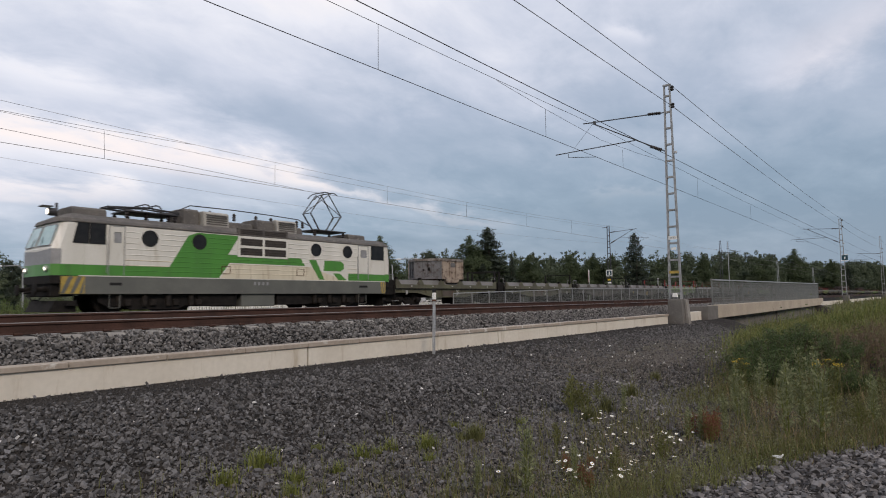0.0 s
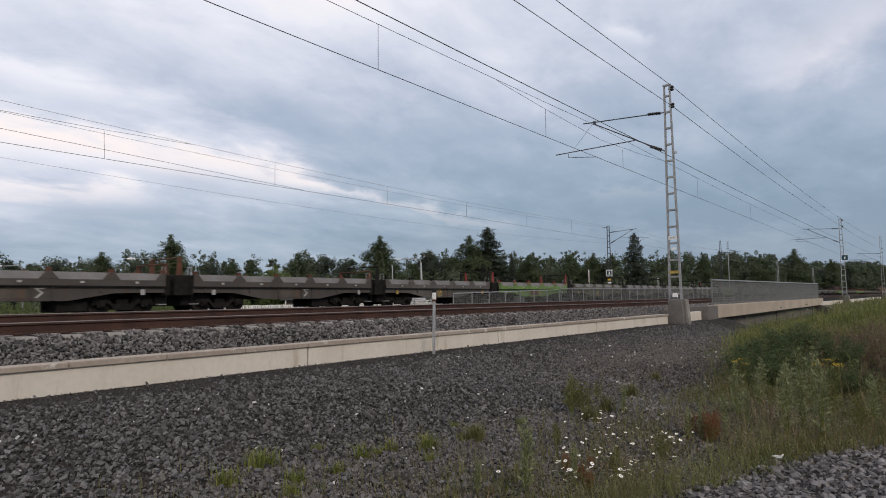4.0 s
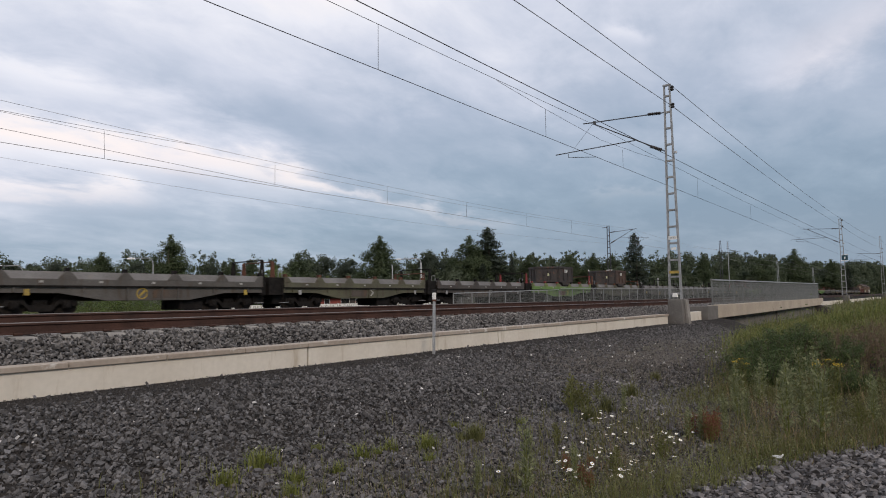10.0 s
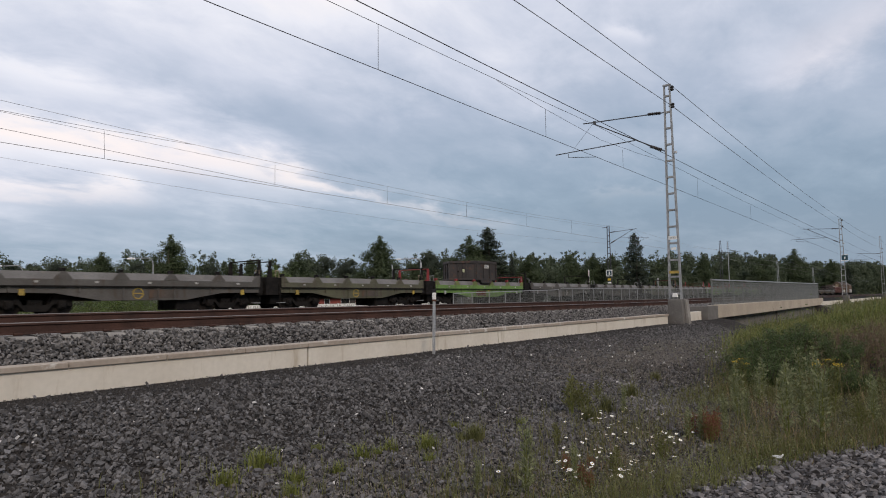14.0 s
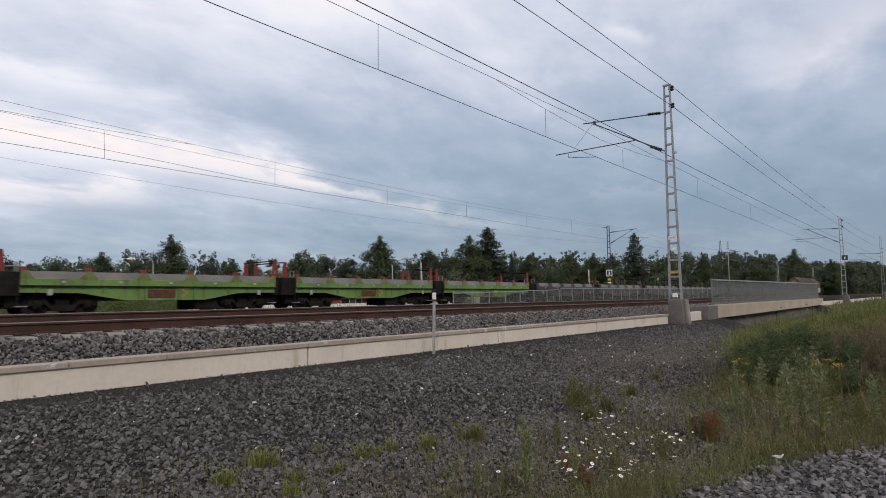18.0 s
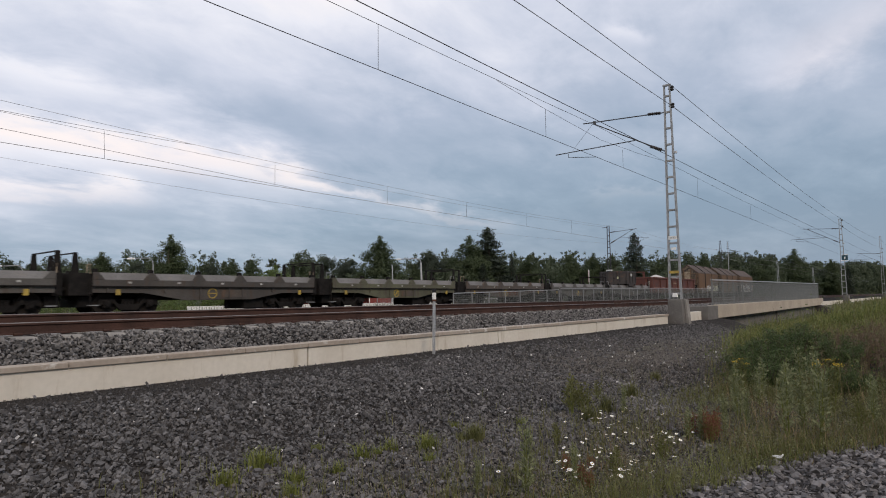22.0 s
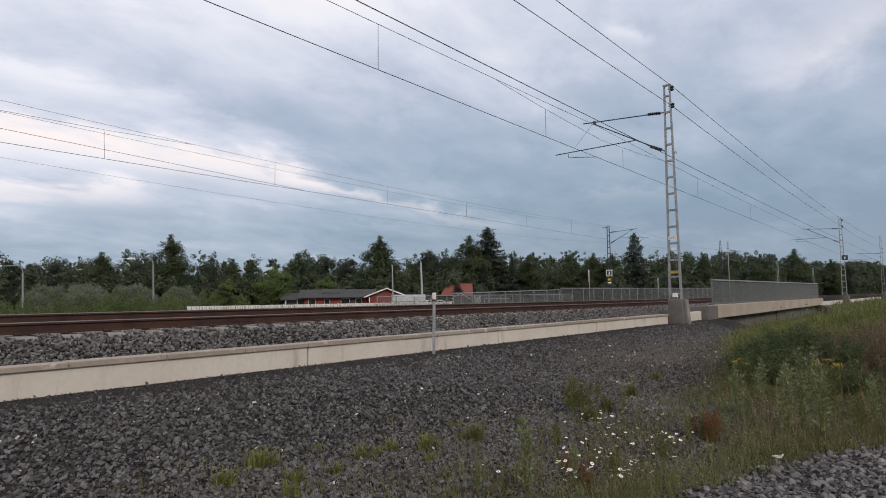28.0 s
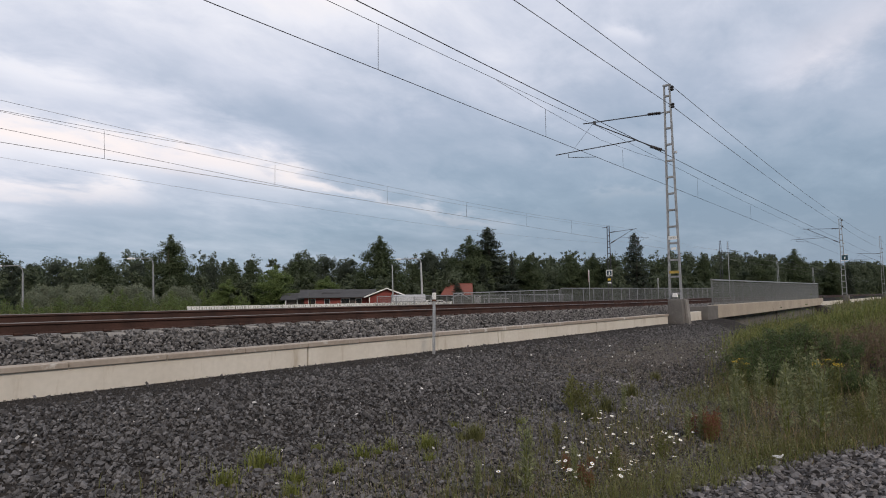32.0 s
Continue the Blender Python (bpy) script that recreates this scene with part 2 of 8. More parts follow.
M_dark = material("dark_window_glass", (0.012, 0.012, 0.013), (0.02, 0.019, 0.019), 0.12, bump=0, spec=0.25)
# pale teal base colour stands in for sky reflected in the windscreen
M_scr = material("sky_bright_windscreen", (0.22, 0.38, 0.40), (0.30, 0.46, 0.48), 0.06, bump=0)
M_brownwin = material("dark_louvre", (0.045, 0.035, 0.03), (0.03, 0.025, 0.022), 0.6)
M_lamp = glow("lit_headlamp", (1.0, 0.93, 0.78), 3.0)
M_grey_seat = material("grey_metal_panel", (0.34, 0.345, 0.35), (0.28, 0.285, 0.29), 0.6)


def wagon_paint(name, a, b, stain):
    return material(name, a, b, 0.7, scale=0.9, grain=18, bump=0.08, stain=stain, stain_at=0.58, stretch=(1.3, 1.3, 0.45))


M_w = {
    "olive": wagon_paint("faded_olive_paint", (0.100, 0.100, 0.062), (0.070, 0.068, 0.047), (0.066, 0.052, 0.038)),
    "grey": wagon_paint("weathered_grey_paint", (0.098, 0.093, 0.087), (0.070, 0.066, 0.061), (0.066, 0.051, 0.041)),
    "dark": wagon_paint("grimy_dark_grey_paint", (0.070, 0.063, 0.057), (0.048, 0.043, 0.040), (0.06, 0.042, 0.032)),
    "brown": wagon_paint("grimy_brown_grey_paint", (0.085, 0.07, 0.058), (0.06, 0.05, 0.044), (0.09, 0.055, 0.035)),
    "green": wagon_paint("leaf_green_paint", (0.135, 0.245, 0.06), (0.10, 0.19, 0.05), (0.085, 0.11, 0.05)),
    "moss": wagon_paint("faded_yellow_green_paint", (0.15, 0.185, 0.055), (0.115, 0.145, 0.05), (0.08, 0.085, 0.05)),
}
# slopes are coloured paler than the boards for the sky light they catch
M_panel = material("sky_paled_slope", (0.17, 0.165, 0.16), (0.11, 0.104, 0.098), 0.65, 0.15, scale=1.2, grain=20, stain=(0.18, 0.16, 0.14), stain_at=0.63, per_object=0.4)
M_gondola = material("red_oxide_paint", (0.135, 0.040, 0.026), (0.092, 0.030, 0.022), 0.7, scale=0.8, grain=14, stain=(0.065, 0.032, 0.027), stain_at=0.56, stretch=(1.4, 1.4, 0.45))
M_gondrim = material("worn_red_oxide_rim", (0.125, 0.045, 0.034), (0.085, 0.033, 0.027), 0.75, scale=2)
M_hood = material("brown_canvas_hood", (0.135, 0.074, 0.036), (0.10, 0.055, 0.029), 0.75, scale=0.7, grain=8, stain=(0.10, 0.065, 0.045), stain_at=0.63, stretch=(1.2, 1.2, 0.35))
M_hoodroof = material("sooty_brown_hood_roof", (0.085, 0.056, 0.042), (0.055, 0.04, 0.034), 0.8, scale=1.0)
M_hoodend = material("pale_brown_end_wall", (0.20, 0.155, 0.105), (0.09, 0.065, 0.046), 0.8, scale=1.6, stain=(0.03, 0.024, 0.022), stain_at=0.52)
M_hoodend2 = material("dusty_beige_paint", (0.36, 0.29, 0.21), (0.24, 0.185, 0.13), 0.8, scale=1.8, stain=(0.10, 0.075, 0.055), stain_at=0.58)
M_gondworn = material("scuffed_red_oxide_rail", (0.24, 0.11, 0.085), (0.16, 0.07, 0.055), 0.75, scale=2.5)
M_boxdark = material("sooty_dark_container", (0.028, 0.026, 0.027), (0.045, 0.038, 0.035), 0.75, scale=1.4, stain=(0.075, 0.04, 0.028), stain_at=0.6)
M_boxbrown = material("rust_brown_container", (0.085, 0.05, 0.036), (0.055, 0.036, 0.03), 0.8, scale=1.4, stain=(0.03, 0.026, 0.026), stain_at=0.6)
M_boxgrey = material("weathered_grey_container", (0.155, 0.155, 0.165), (0.10, 0.10, 0.105), 0.78, scale=1.6, stain=(0.06, 0.046, 0.04), stain_at=0.57)
M_boxbeige = material("scuffed_beige_container", (0.36, 0.30, 0.245), (0.25, 0.195, 0.155), 0.78, scale=1.8, stain=(0.09, 0.058, 0.044), stain_at=0.57)
M_boxrim = material("rust_streaked_grey_rim", (0.24, 0.225, 0.21), (0.13, 0.115, 0.10), 0.8, scale=3, stain=(0.07, 0.045, 0.035), stain_at=0.56)
M_sprayw = material("white_spray_paint", (0.66, 0.65, 0.62), (0.55, 0.54, 0.50), 0.6, bump=0.02)
M_sprayp = material("faded_grey_spray_paint", (0.40, 0.40, 0.39), (0.30, 0.30, 0.285), 0.65, bump=0.02)
M_sprayr = material("dull_red_spray_paint", (0.22, 0.06, 0.055), (0.16, 0.045, 0.045), 0.65, bump=0.02)
M_sprayo = material("orange_spray_paint", (0.60, 0.16, 0.03), (0.5, 0.12, 0.03), 0.6, bump=0.02)
M_sprayg = material("pale_green_spray_paint", (0.48, 0.50, 0.30), (0.36, 0.38, 0.24), 0.6, bump=0.02)
M_bark = material("grey_brown_bark", (0.11, 0.085, 0.065), (0.07, 0.055, 0.045), 0.9, scale=5, grain=18, bump=0.6, depth=0.03)


def leaf(name, a, b, island=0.7, thin=0.3):
    """Leaf colour by clump and by leaf; some light passes through."""
    m = material(name, a, b, 0.65, scale=0.35, grain=4, bump=0, island=island)
    tr = m.node_tree
    bs = tr.nodes["Principled BSDF"]
    bs.inputs["Specular IOR Level"].default_value = 0.25
    tl = tr.nodes.new("ShaderNodeBsdfTranslucent")
    tr.links.new(bs.inputs["Base Color"].links[0].from_socket, tl.inputs[0])
    mx = tr.nodes.new("ShaderNodeMixShader")
    mx.inputs[0].default_value = thin
    tr.links.new(bs.outputs[0], mx.inputs[1])
    tr.links.new(tl.outputs[0], mx.inputs[2])
    tr.links.new(mx.outputs[0], tr.nodes["Material Output"].inputs[0])
    return m


M_birch = leaf("birch_leaves", (0.042, 0.062, 0.030), (0.080, 0.106, 0.051), 0.4)
M_spruce = leaf("spruce_needles", (0.03, 0.042, 0.031), (0.056, 0.072, 0.05), 0.4)
M_pine = leaf("pine_needles", (0.036, 0.05, 0.037), (0.066, 0.085, 0.058), 0.4)
M_willow = leaf("willow_leaves", (0.13, 0.155, 0.105), (0.2, 0.225, 0.16), 0.4)
M_brush = leaf("young_brush_leaves", (0.085, 0.132, 0.04), (0.145, 0.195, 0.068), 0.5)
M_woods = leaf("mixed_wood_leaves", (0.051, 0.070, 0.043), (0.098, 0.124, 0.073), 0.3)
M_grass = leaf("meadow_grass", (0.085, 0.094, 0.032), (0.185, 0.178, 0.075))
M_tuft = leaf("yellow_green_tuft", (0.10, 0.125, 0.028), (0.23, 0.24, 0.07))
M_bushy = leaf("bank_shrub_leaves", (0.062, 0.092, 0.032), (0.155, 0.185, 0.068))
M_bankgrass = leaf("bank_grass_blades", (0.098, 0.122, 0.034), (0.225, 0.238, 0.075), 0.6)
M_shrub = leaf("dark_shrub_leaves", (0.040, 0.068, 0.028), (0.105, 0.145, 0.053))
M_straw = leaf("dry_grass", (0.17, 0.125, 0.065), (0.29, 0.22, 0.13))
M_mug = leaf("silvery_mugwort_leaves", (0.14, 0.165, 0.08), (0.30, 0.315, 0.18))
M_sorrel = leaf("reddish_sorrel", (0.17, 0.065, 0.04), (0.27, 0.125, 0.08))
M_wither = leaf("withered_herb_leaves", (0.085, 0.06, 0.04), (0.19, 0.14, 0.10))
M_petal = material("white_petals", (0.8, 0.8, 0.78), (0.74, 0.74, 0.72), 0.7, bump=0)
M_tansy = material("yellow_florets", (0.50, 0.36, 0.03), (0.38, 0.27, 0.03), 0.8, bump=0)
M_redwall = material("red_board_cladding", (0.23, 0.045, 0.035), (0.18, 0.035, 0.03), 0.8, scale=1.2, grain=12)
M_felt = material("dark_roof_felt", (0.034, 0.035, 0.038), (0.05, 0.051, 0.054), 0.85, scale=1.5)
M_otile = material("orange_roof_tiles", (0.205, 0.062, 0.043), (0.15, 0.048, 0.036), 0.8, scale=2)
M_sheet = material("grey_plastic_sheet", (0.45, 0.46, 0.47), (0.36, 0.37, 0.38), 0.6, scale=1.5)
M_lamphead = material("pale_lamp_glass", (0.75, 0.76, 0.76), (0.65, 0.66, 0.66), 0.25, bump=0)

# ---- building helpers ----


def obj(name, bm, mat, parent=None, smooth=False):
    me = bpy.data.meshes.new(name)
    bm.to_mesh(me)
    bm.free()
    if smooth:
        for p in me.polygons:
            p.use_smooth = True
    me.materials.append(mat)
    ob = new(name, me)
    if parent:
        ob.parent = parent
    return ob


def part(name, bm, mat, parent, label="", smooth=False):
    ob = obj(name, bm, mat, parent, smooth)
    if label:
        ob["label"] = label
    return ob


def thing(name, label, category, group="", kind="", at=(0, 0, 0)):
    ob = new(name)
    ob.empty_display_size = 0.2
    ob.location = at
    return tagged(ob, label, category, group, kind)


def box(x0, x1, y0, y1, z0, z1, bevel=0.0, bm=None):
    own = bmesh.new()
    v = [own.verts.new((x, y, z)) for z in (z0, z1) for y in (y0, y1) for x in (x0, x1)]
    for f in ((0, 2, 3, 1), (4, 5, 7, 6), (0, 1, 5, 4), (2, 6, 7, 3), (0, 4, 6, 2), (1, 3, 7, 5)):
        own.faces.new([v[i] for i in f])
    if bevel:
        bmesh.ops.bevel(own, geom=own.edges[:], offset=bevel, segments=1, affect="EDGES")
    return join(bm, own)


def join(bm, own):
    if bm is None:
        return own
    me = bpy.data.meshes.new("tmp")
    own.to_mesh(me)
    own.free()
    bm.from_mesh(me)
    bpy.data.meshes.remove(me)
    return bm


def prism(pts, a, b, axis="x", bm=None, bevel=0.0):
    """A polygon of pts swept from a to b: axis x takes (y, z) points, y takes (x, z), z takes (x, y)."""
    own = bmesh.new()
    put = {"x": lambda u, v, w: (w, u, v), "y": lambda u, v, w: (u, w, v), "z": lambda u, v, w: (u, v, w)}[axis]
    lo = [own.verts.new(put(u, v, a)) for u, v in pts]
    hi = [own.verts.new(put(u, v, b)) for u, v in pts]
    n = len(pts)
    own.faces.new(lo[::-1])
    own.faces.new(hi)
    for i in range(n):
        own.faces.new((lo[i], lo[(i + 1) % n], hi[(i + 1) % n], hi[i]))
    bmesh.ops.recalc_face_normals(own, faces=own.faces[:])
    if bevel:
        bmesh.ops.bevel(own, geom=own.edges[:], offset=bevel, segments=1, affect="EDGES")
    return join(bm, own)


def tube(p, q, r, n=6, bm=None, r2=None):
    own = bm if bm is not None else bmesh.new()
    p, q = Vector(p), Vector(q)
    d = (q - p).normalized()
    s = d.orthogonal().normalized()
    u = d.cross(s)
    r2 = r if r2 is None else r2
    rings = []
    for c, rad in ((p, r), (q, r2)):
        rings.append([own.verts.new(c + (s * math.cos(2 * math.pi * i / n) + u * math.sin(2 * math.pi * i / n)) * rad) for i in range(n)])
    for i in range(n):
        own.faces.new((rings[0][i], rings[0][(i + 1) % n], rings[1][(i + 1) % n], rings[1][i]))
    own.faces.new(rings[0][::-1])
    own.faces.new(rings[1])
    return own


def pipe(points, r, n=6, bm=None):
    own = bm if bm is not None else bmesh.new()
    for a, b in zip(points, points[1:]):
        tube(a, b, r, n, own)
    return own


def lathe(profile, n=16, axis="y", centre=(0, 0, 0), bm=None):
    """Profile of (along the axis, radius)."""
    own = bm if bm is not None else bmesh.new()
    cx, cy, cz = centre
    rings = []
    for a, r in profile:
        ring = []
        for i in range(n):
            c, s = math.cos(2 * math.pi * i / n) * r, math.sin(2 * math.pi * i / n) * r
            ring.append(own.verts.new({"y": (cx + c, cy + a, cz + s), "x": (cx + a, cy + c, cz + s), "z": (cx + c, cy + s, cz + a)}[axis]))
        rings.append(ring)
    for a, b in zip(rings, rings[1:]):
        for i in range(n):
            own.faces.new((a[i], a[(i + 1) % n], b[(i + 1) % n], b[i]))
    own.faces.new(rings[0][::-1])
    own.faces.new(rings[-1])
    bmesh.ops.recalc_face_normals(own, faces=own.faces[:])
    return own


def soup(name, verts, faces, mat, parent=None):
    """A mesh of many like pieces from numpy arrays."""
    me = bpy.data.meshes.new(name)
    verts, faces = np.asarray(verts, np.float32), np.asarray(faces, np.int32)
    k = faces.shape[1]
    me.vertices.add(len(verts))
    me.vertices.foreach_set("co", verts.ravel())
    me.loops.add(faces.size)
    me.loops.foreach_set("vertex_index", faces.ravel())
    me.polygons.add(len(faces))
    me.polygons.foreach_set("loop_start", np.arange(0, faces.size, k, dtype=np.int32))
    me.polygons.foreach_set("use_smooth", np.zeros(len(faces), bool))
    me.update(calc_edges=True)
    me.materials.append(mat)
    ob = new(name, me)
    if parent:
        ob.parent = parent
    return ob


def copy_at(ob, m):
    """A copy whose pose and size are m alone."""
    c = copy_thing(ob, m)
    c.matrix_basis = m
    return c


def step(a, b, v):
    t = np.clip((np.asarray(v, float) - a) / (b - a), 0, 1)
    return t * t * (3 - 2 * t)


def turns(rng, n):
    """n random rotation matrices."""
    q = rng.normal(size=(n, 4))
    q /= np.linalg.norm(q, axis=1)[:, None]
    w, x, y, z = q.T
    return np.stack([np.stack([1 - 2 * (y * y + z * z), 2 * (x * y - z * w), 2 * (x * z + y * w)], 1), np.stack([2 * (x * y + z * w), 1 - 2 * (x * x + z * z), 2 * (y * z - x * w)], 1), np.stack([2 * (x * z - y * w), 2 * (y * z + x * w), 1 - 2 * (x * x + y * y)], 1)], 1)


def facing(rng, out, jitter):
    """Rotation matrices whose third axis leans along out, loosely."""
    n = out + rng.normal(0, jitter, out.shape)
    n /= np.linalg.norm(n, axis=1)[:, None] + 1e-9
    t = np.cross(n, rng.normal(size=n.shape))
    t /= np.linalg.norm(t, axis=1)[:, None] + 1e-9
    return np.stack([t, np.cross(n, t), n], 2)


CUBE = np.array([(x, y, z) for z in (-1, 1) for y in (-1, 1) for x in (-1, 1)], float)
CUBE_F = np.array([(0, 2, 3, 1), (4, 5, 7, 6), (0, 1, 5, 4), (2, 6, 7, 3), (0, 4, 6, 2), (1, 3, 7, 5)])


def chips(name, rng, centres, size, mat):
    """Small four-cornered splinters of stone."""
    n = len(centres)
    base = np.array([(-1, -0.4, -0.3), (0.9, -0.6, -0.2), (0.1, 0.8, -0.25), (0.0, 0.05, 0.55)])[None] * (1 + rng.uniform(-0.4, 0.4, (n, 4, 3)))
    v = np.einsum("nij,nkj->nki", turns(rng, n), base) * np.asarray(size)[:, None, None] + centres[:, None]
    f = np.array([(0, 2, 1), (0, 1, 3), (1, 2, 3), (2, 0, 3)])[None] + np.arange(n)[:, None, None] * 4
    return soup(name, v.reshape(-1, 3), f.reshape(-1, 3), mat)


def stones(name, rng, centres, size, mat, flat=0.62, lie=0.0):
    """Angular broken stones at the centres; size is each one's half length; lie above 0 lays them level within that tilt."""
    n = len(centres)
    base = CUBE[None] * (1 + rng.uniform(-0.40, 0.16, (n, 8, 3)))
    base[:, 4:, :2] *= rng.uniform(0.62, 0.98, (n, 1, 1))
    base *= np.stack([np.full(n, 1.08), rng.uniform(0.50, 0.92, n), rng.uniform(0.32, flat + 0.08, n)], 1)[:, None]
    turn = turns(rng, n)
    if lie:
        up = np.stack([rng.normal(0, lie, n), rng.normal(0, lie, n), np.ones(n)], 1)
        turn = facing(rng, up, 0.0)
    v = np.einsum("nij,nkj->nki", turn, base) * (np.asarray(size) * 0.72)[:, None, None] + centres[:, None]
    f = CUBE_F[None] + np.arange(n)[:, None, None] * 8
    return soup(name, v.reshape(-1, 3), f.reshape(-1, 4), mat)


# ---- ground ----
RAIL_N, RAIL_F = 10.46, 12.06          # rails of the near track, the outer one raised by the cant
TRAIN_Y, TRAIN_Z = 27.35, -0.25        # middle and rail head of the far track


def ground_z(x, y):
    """Height of the land: bank below the wall, ditch between the tracks, road dip under the bridges."""
    x, y = np.asarray(x, float), np.asarray(y, float)
    z = -1.34 + 0.49 * step(3.2, 8.3, y)
    z = z - 0.45 * step(8.9, 15.0, y) - 0.05 * step(20, 30, y)
    z = z + 0.10 * np.sin(x * 0.9 + 1.3 * y) * np.sin(0.7 * y - 0.4 * x) * step(9, 5, y) * 0.5
    # meadow bank beside the bridge approach
    z = z + np.interp(y, [0.5, 2.1, 2.7, 3.8, 4.5, 6.5], [1.05, 0.84, 0.69, 0.43, 0.28, 0.0]) * step(9.5, 18, x)
    z = z - 0.75 * step(19, 34, x) * step(1.2, 4.5, y) * step(8.3, 5.5, y)
    dip = step(32, 36, x) * step(65, 61, x) * step(6.2, 8.0, y) * step(44, 36, y)
    z = z - 3.6 * dip
    return z


def build_ground():
    xs = np.concatenate([np.linspace(-1500, -60, 14), np.linspace(-50, -6, 12), np.linspace(-5, 40, 181), np.linspace(41, 80, 60), np.linspace(84, 200, 30), np.linspace(260, 2600, 16)])
    ys = np.concatenate([np.linspace(-1500, -60, 14), np.linspace(-50, -7, 12), np.linspace(-6, 18, 97), np.linspace(19, 60, 42), np.linspace(70, 200, 14), np.linspace(300, 2600, 14)])
    gx, gy = np.meshgrid(xs, ys)
    v = np.stack([gx.ravel(), gy.ravel(), ground_z(gx, gy).ravel()], 1)
    nx, ny = len(xs), len(ys)
    i = (np.arange(ny - 1)[:, None] * nx + np.arange(nx - 1)[None]).ravel()
    f = np.stack([i, i + 1, i + nx + 1, i + nx], 1)
    ob = soup("ground", v, f, M_soil)
    for p in ob.data.polygons:
        p.use_smooth = True
    ob.data.materials.append(M_meadow)
    mid = v[f].mean(1)
    idx = ((mid[:, 1] > 14) | (mid[:, 0] > 14) & (mid[:, 1] < 6.0) | (mid[:, 1] < -1) | (mid[:, 0] > 66)).astype(np.int32)
    ob.data.polygons.foreach_set("material_index", idx)
    tagged(ob, "dark gritty ground running into meadow and fields", "ground", kind="structure")


build_ground()


def cant(y):
    return 0.10 * (y - RAIL_N) / (RAIL_F - RAIL_N)


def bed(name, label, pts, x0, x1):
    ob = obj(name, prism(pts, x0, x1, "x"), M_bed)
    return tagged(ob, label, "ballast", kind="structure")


# both beds carry the painted gap shade in their colour
bed("ballast_bed_near", "crushed-stone ballast bed behind the concrete wall, near-black for shade between the stones", [(8.72, -1.2), (8.72, -0.60), (9.72, -0.30), (10.2, -0.29), (12.4, -0.16), (12.95, -0.14), (14.3, -0.95), (14.3, -1.5), (9.0, -1.5)], -60, 700)
bed("ballast_bed_far", "ballast bed of the far track in the same shade-dark colour", [(23.6, -1.5), (23.6, -1.15), (25.2, -0.50), (29.5, -0.50), (31.2, -1.2), (31.2, -1.5)], -120, 900)


# ---- rails and sleepers ----
RAIL = [(-0.075, -0.172), (0.075, -0.172), (0.075, -0.160), (0.012, -0.140), (0.0085, -0.050), (0.036, -0.036), (0.036, -0.012), (0.028, 0.0), (-0.028, 0.0), (-0.036, -0.012), (-0.036, -0.036), (-0.0085, -0.050), (-0.012, -0.140), (-0.075, -0.160)]


def build_track(name, label, rails, x0, x1, s0, s1, lean):
    tr = thing(name, label, "railway track", kind="structure")
    for y, z in rails:
        r = part("rail", prism([(y + u, z + v) for u, v in RAIL], x0, x1), M_rail, tr, "rust-brown rail with worn head")
        part("rail_head", prism([(y + u * 1.02, z + v + 0.0015) for u, v in RAIL[6:10]], x0, x1), M_head, r, "shiny worn running surface")
    mid_y = sum(y for y, z in rails) / 2
    mid_z = sum(z for y, z in rails) / 2
    sl = prism([(-1.30, -0.09), (-1.30, 0.0), (-1.22, 0.035), (-0.5, 0.0), (0.5, 0.0), (1.22, 0.035), (1.30, 0.0), (1.30, -0.09)], -0.14, 0.14, bevel=0.012)
    me = bpy.data.meshes.new("sleeper")
    sl.to_mesh(me)
    sl.free()
    me.materials.append(M_sleeper)
    clip = bmesh.new()
    for y, z in rails:
        for s in (-1, 1):
            box(-0.06, 0.06, y - mid_y + s * 0.085 - 0.03, y - mid_y + s * 0.085 + 0.03, -0.005, 0.032, 0.006, clip)
    mc = bpy.data.meshes.new("rail_clip")
    clip.to_mesh(mc)
    clip.free()
    mc.materials.append(M_rail)
    for i in range(int((s1 - s0) / 0.61)):
        for nm, m in (("sleeper", me), ("rail_clips", mc)) if lean else (("sleeper", me),):
            s = new(nm, m)
            s.parent = tr
            s.location = (s0 + 0.61 * i, mid_y, mid_z - 0.172 - (0.035 if nm == "sleeper" else 0.0))
            s.rotation_euler = (lean, 0, 0)
    return tr


build_track("railway_track", "near railway track with rust-brown rails on concrete sleepers", [(RAIL_N, 0.0), (RAIL_F, 0.10)], -60, 700, 0.0, 62.0, math.atan(0.1 / 1.6))
build_track("railway_track", "far railway track with rust-brown rails under the train", [(TRAIN_Y - 0.8, TRAIN_Z), (TRAIN_Y + 0.8, TRAIN_Z)], -120, 900, 5.0, 45.0, 0.0)

# ---- retaining wall ----


def build_wall():
    w = thing("retaining_wall", "low pale concrete retaining wall along the near track", "wall", kind="structure")
    joints = [-12.0, -0.7, 6.8, 12.7, 18.35, 25.06]
    for a, b in zip(joints, joints[1:]):
        part("wall_panel", box(a + 0.018, b - 0.018, 8.5, 8.72, -1.15, -0.535, 0.006), M_conc, w, "pale cast concrete panel")
        k = max(1, round((b - a) / 1.25))
        for i in range(k):
            u0, u1 = a + (b - a) * i / k, a + (b - a) * (i + 1) / k
            part("wall_cap", box(u0 + 0.005, u1 - 0.005, 8.465 + 0.004 * (i % 2), 8.74, -0.535, -0.455 - 0.003 * (i % 3), 0.008), M_cap, w, "brown-stained concrete coping")
    part("wall_panel", box(27.0, 29.6, 8.5, 8.72, -1.15, -0.46, 0.008), M_conc, w)
    for a in range(66, 150, 7):
        part("wall_panel", box(a + 0.01, a + 6.99, 8.5, 8.72, -1.3, -0.46, 0.008), M_conc, w)


build_wall()


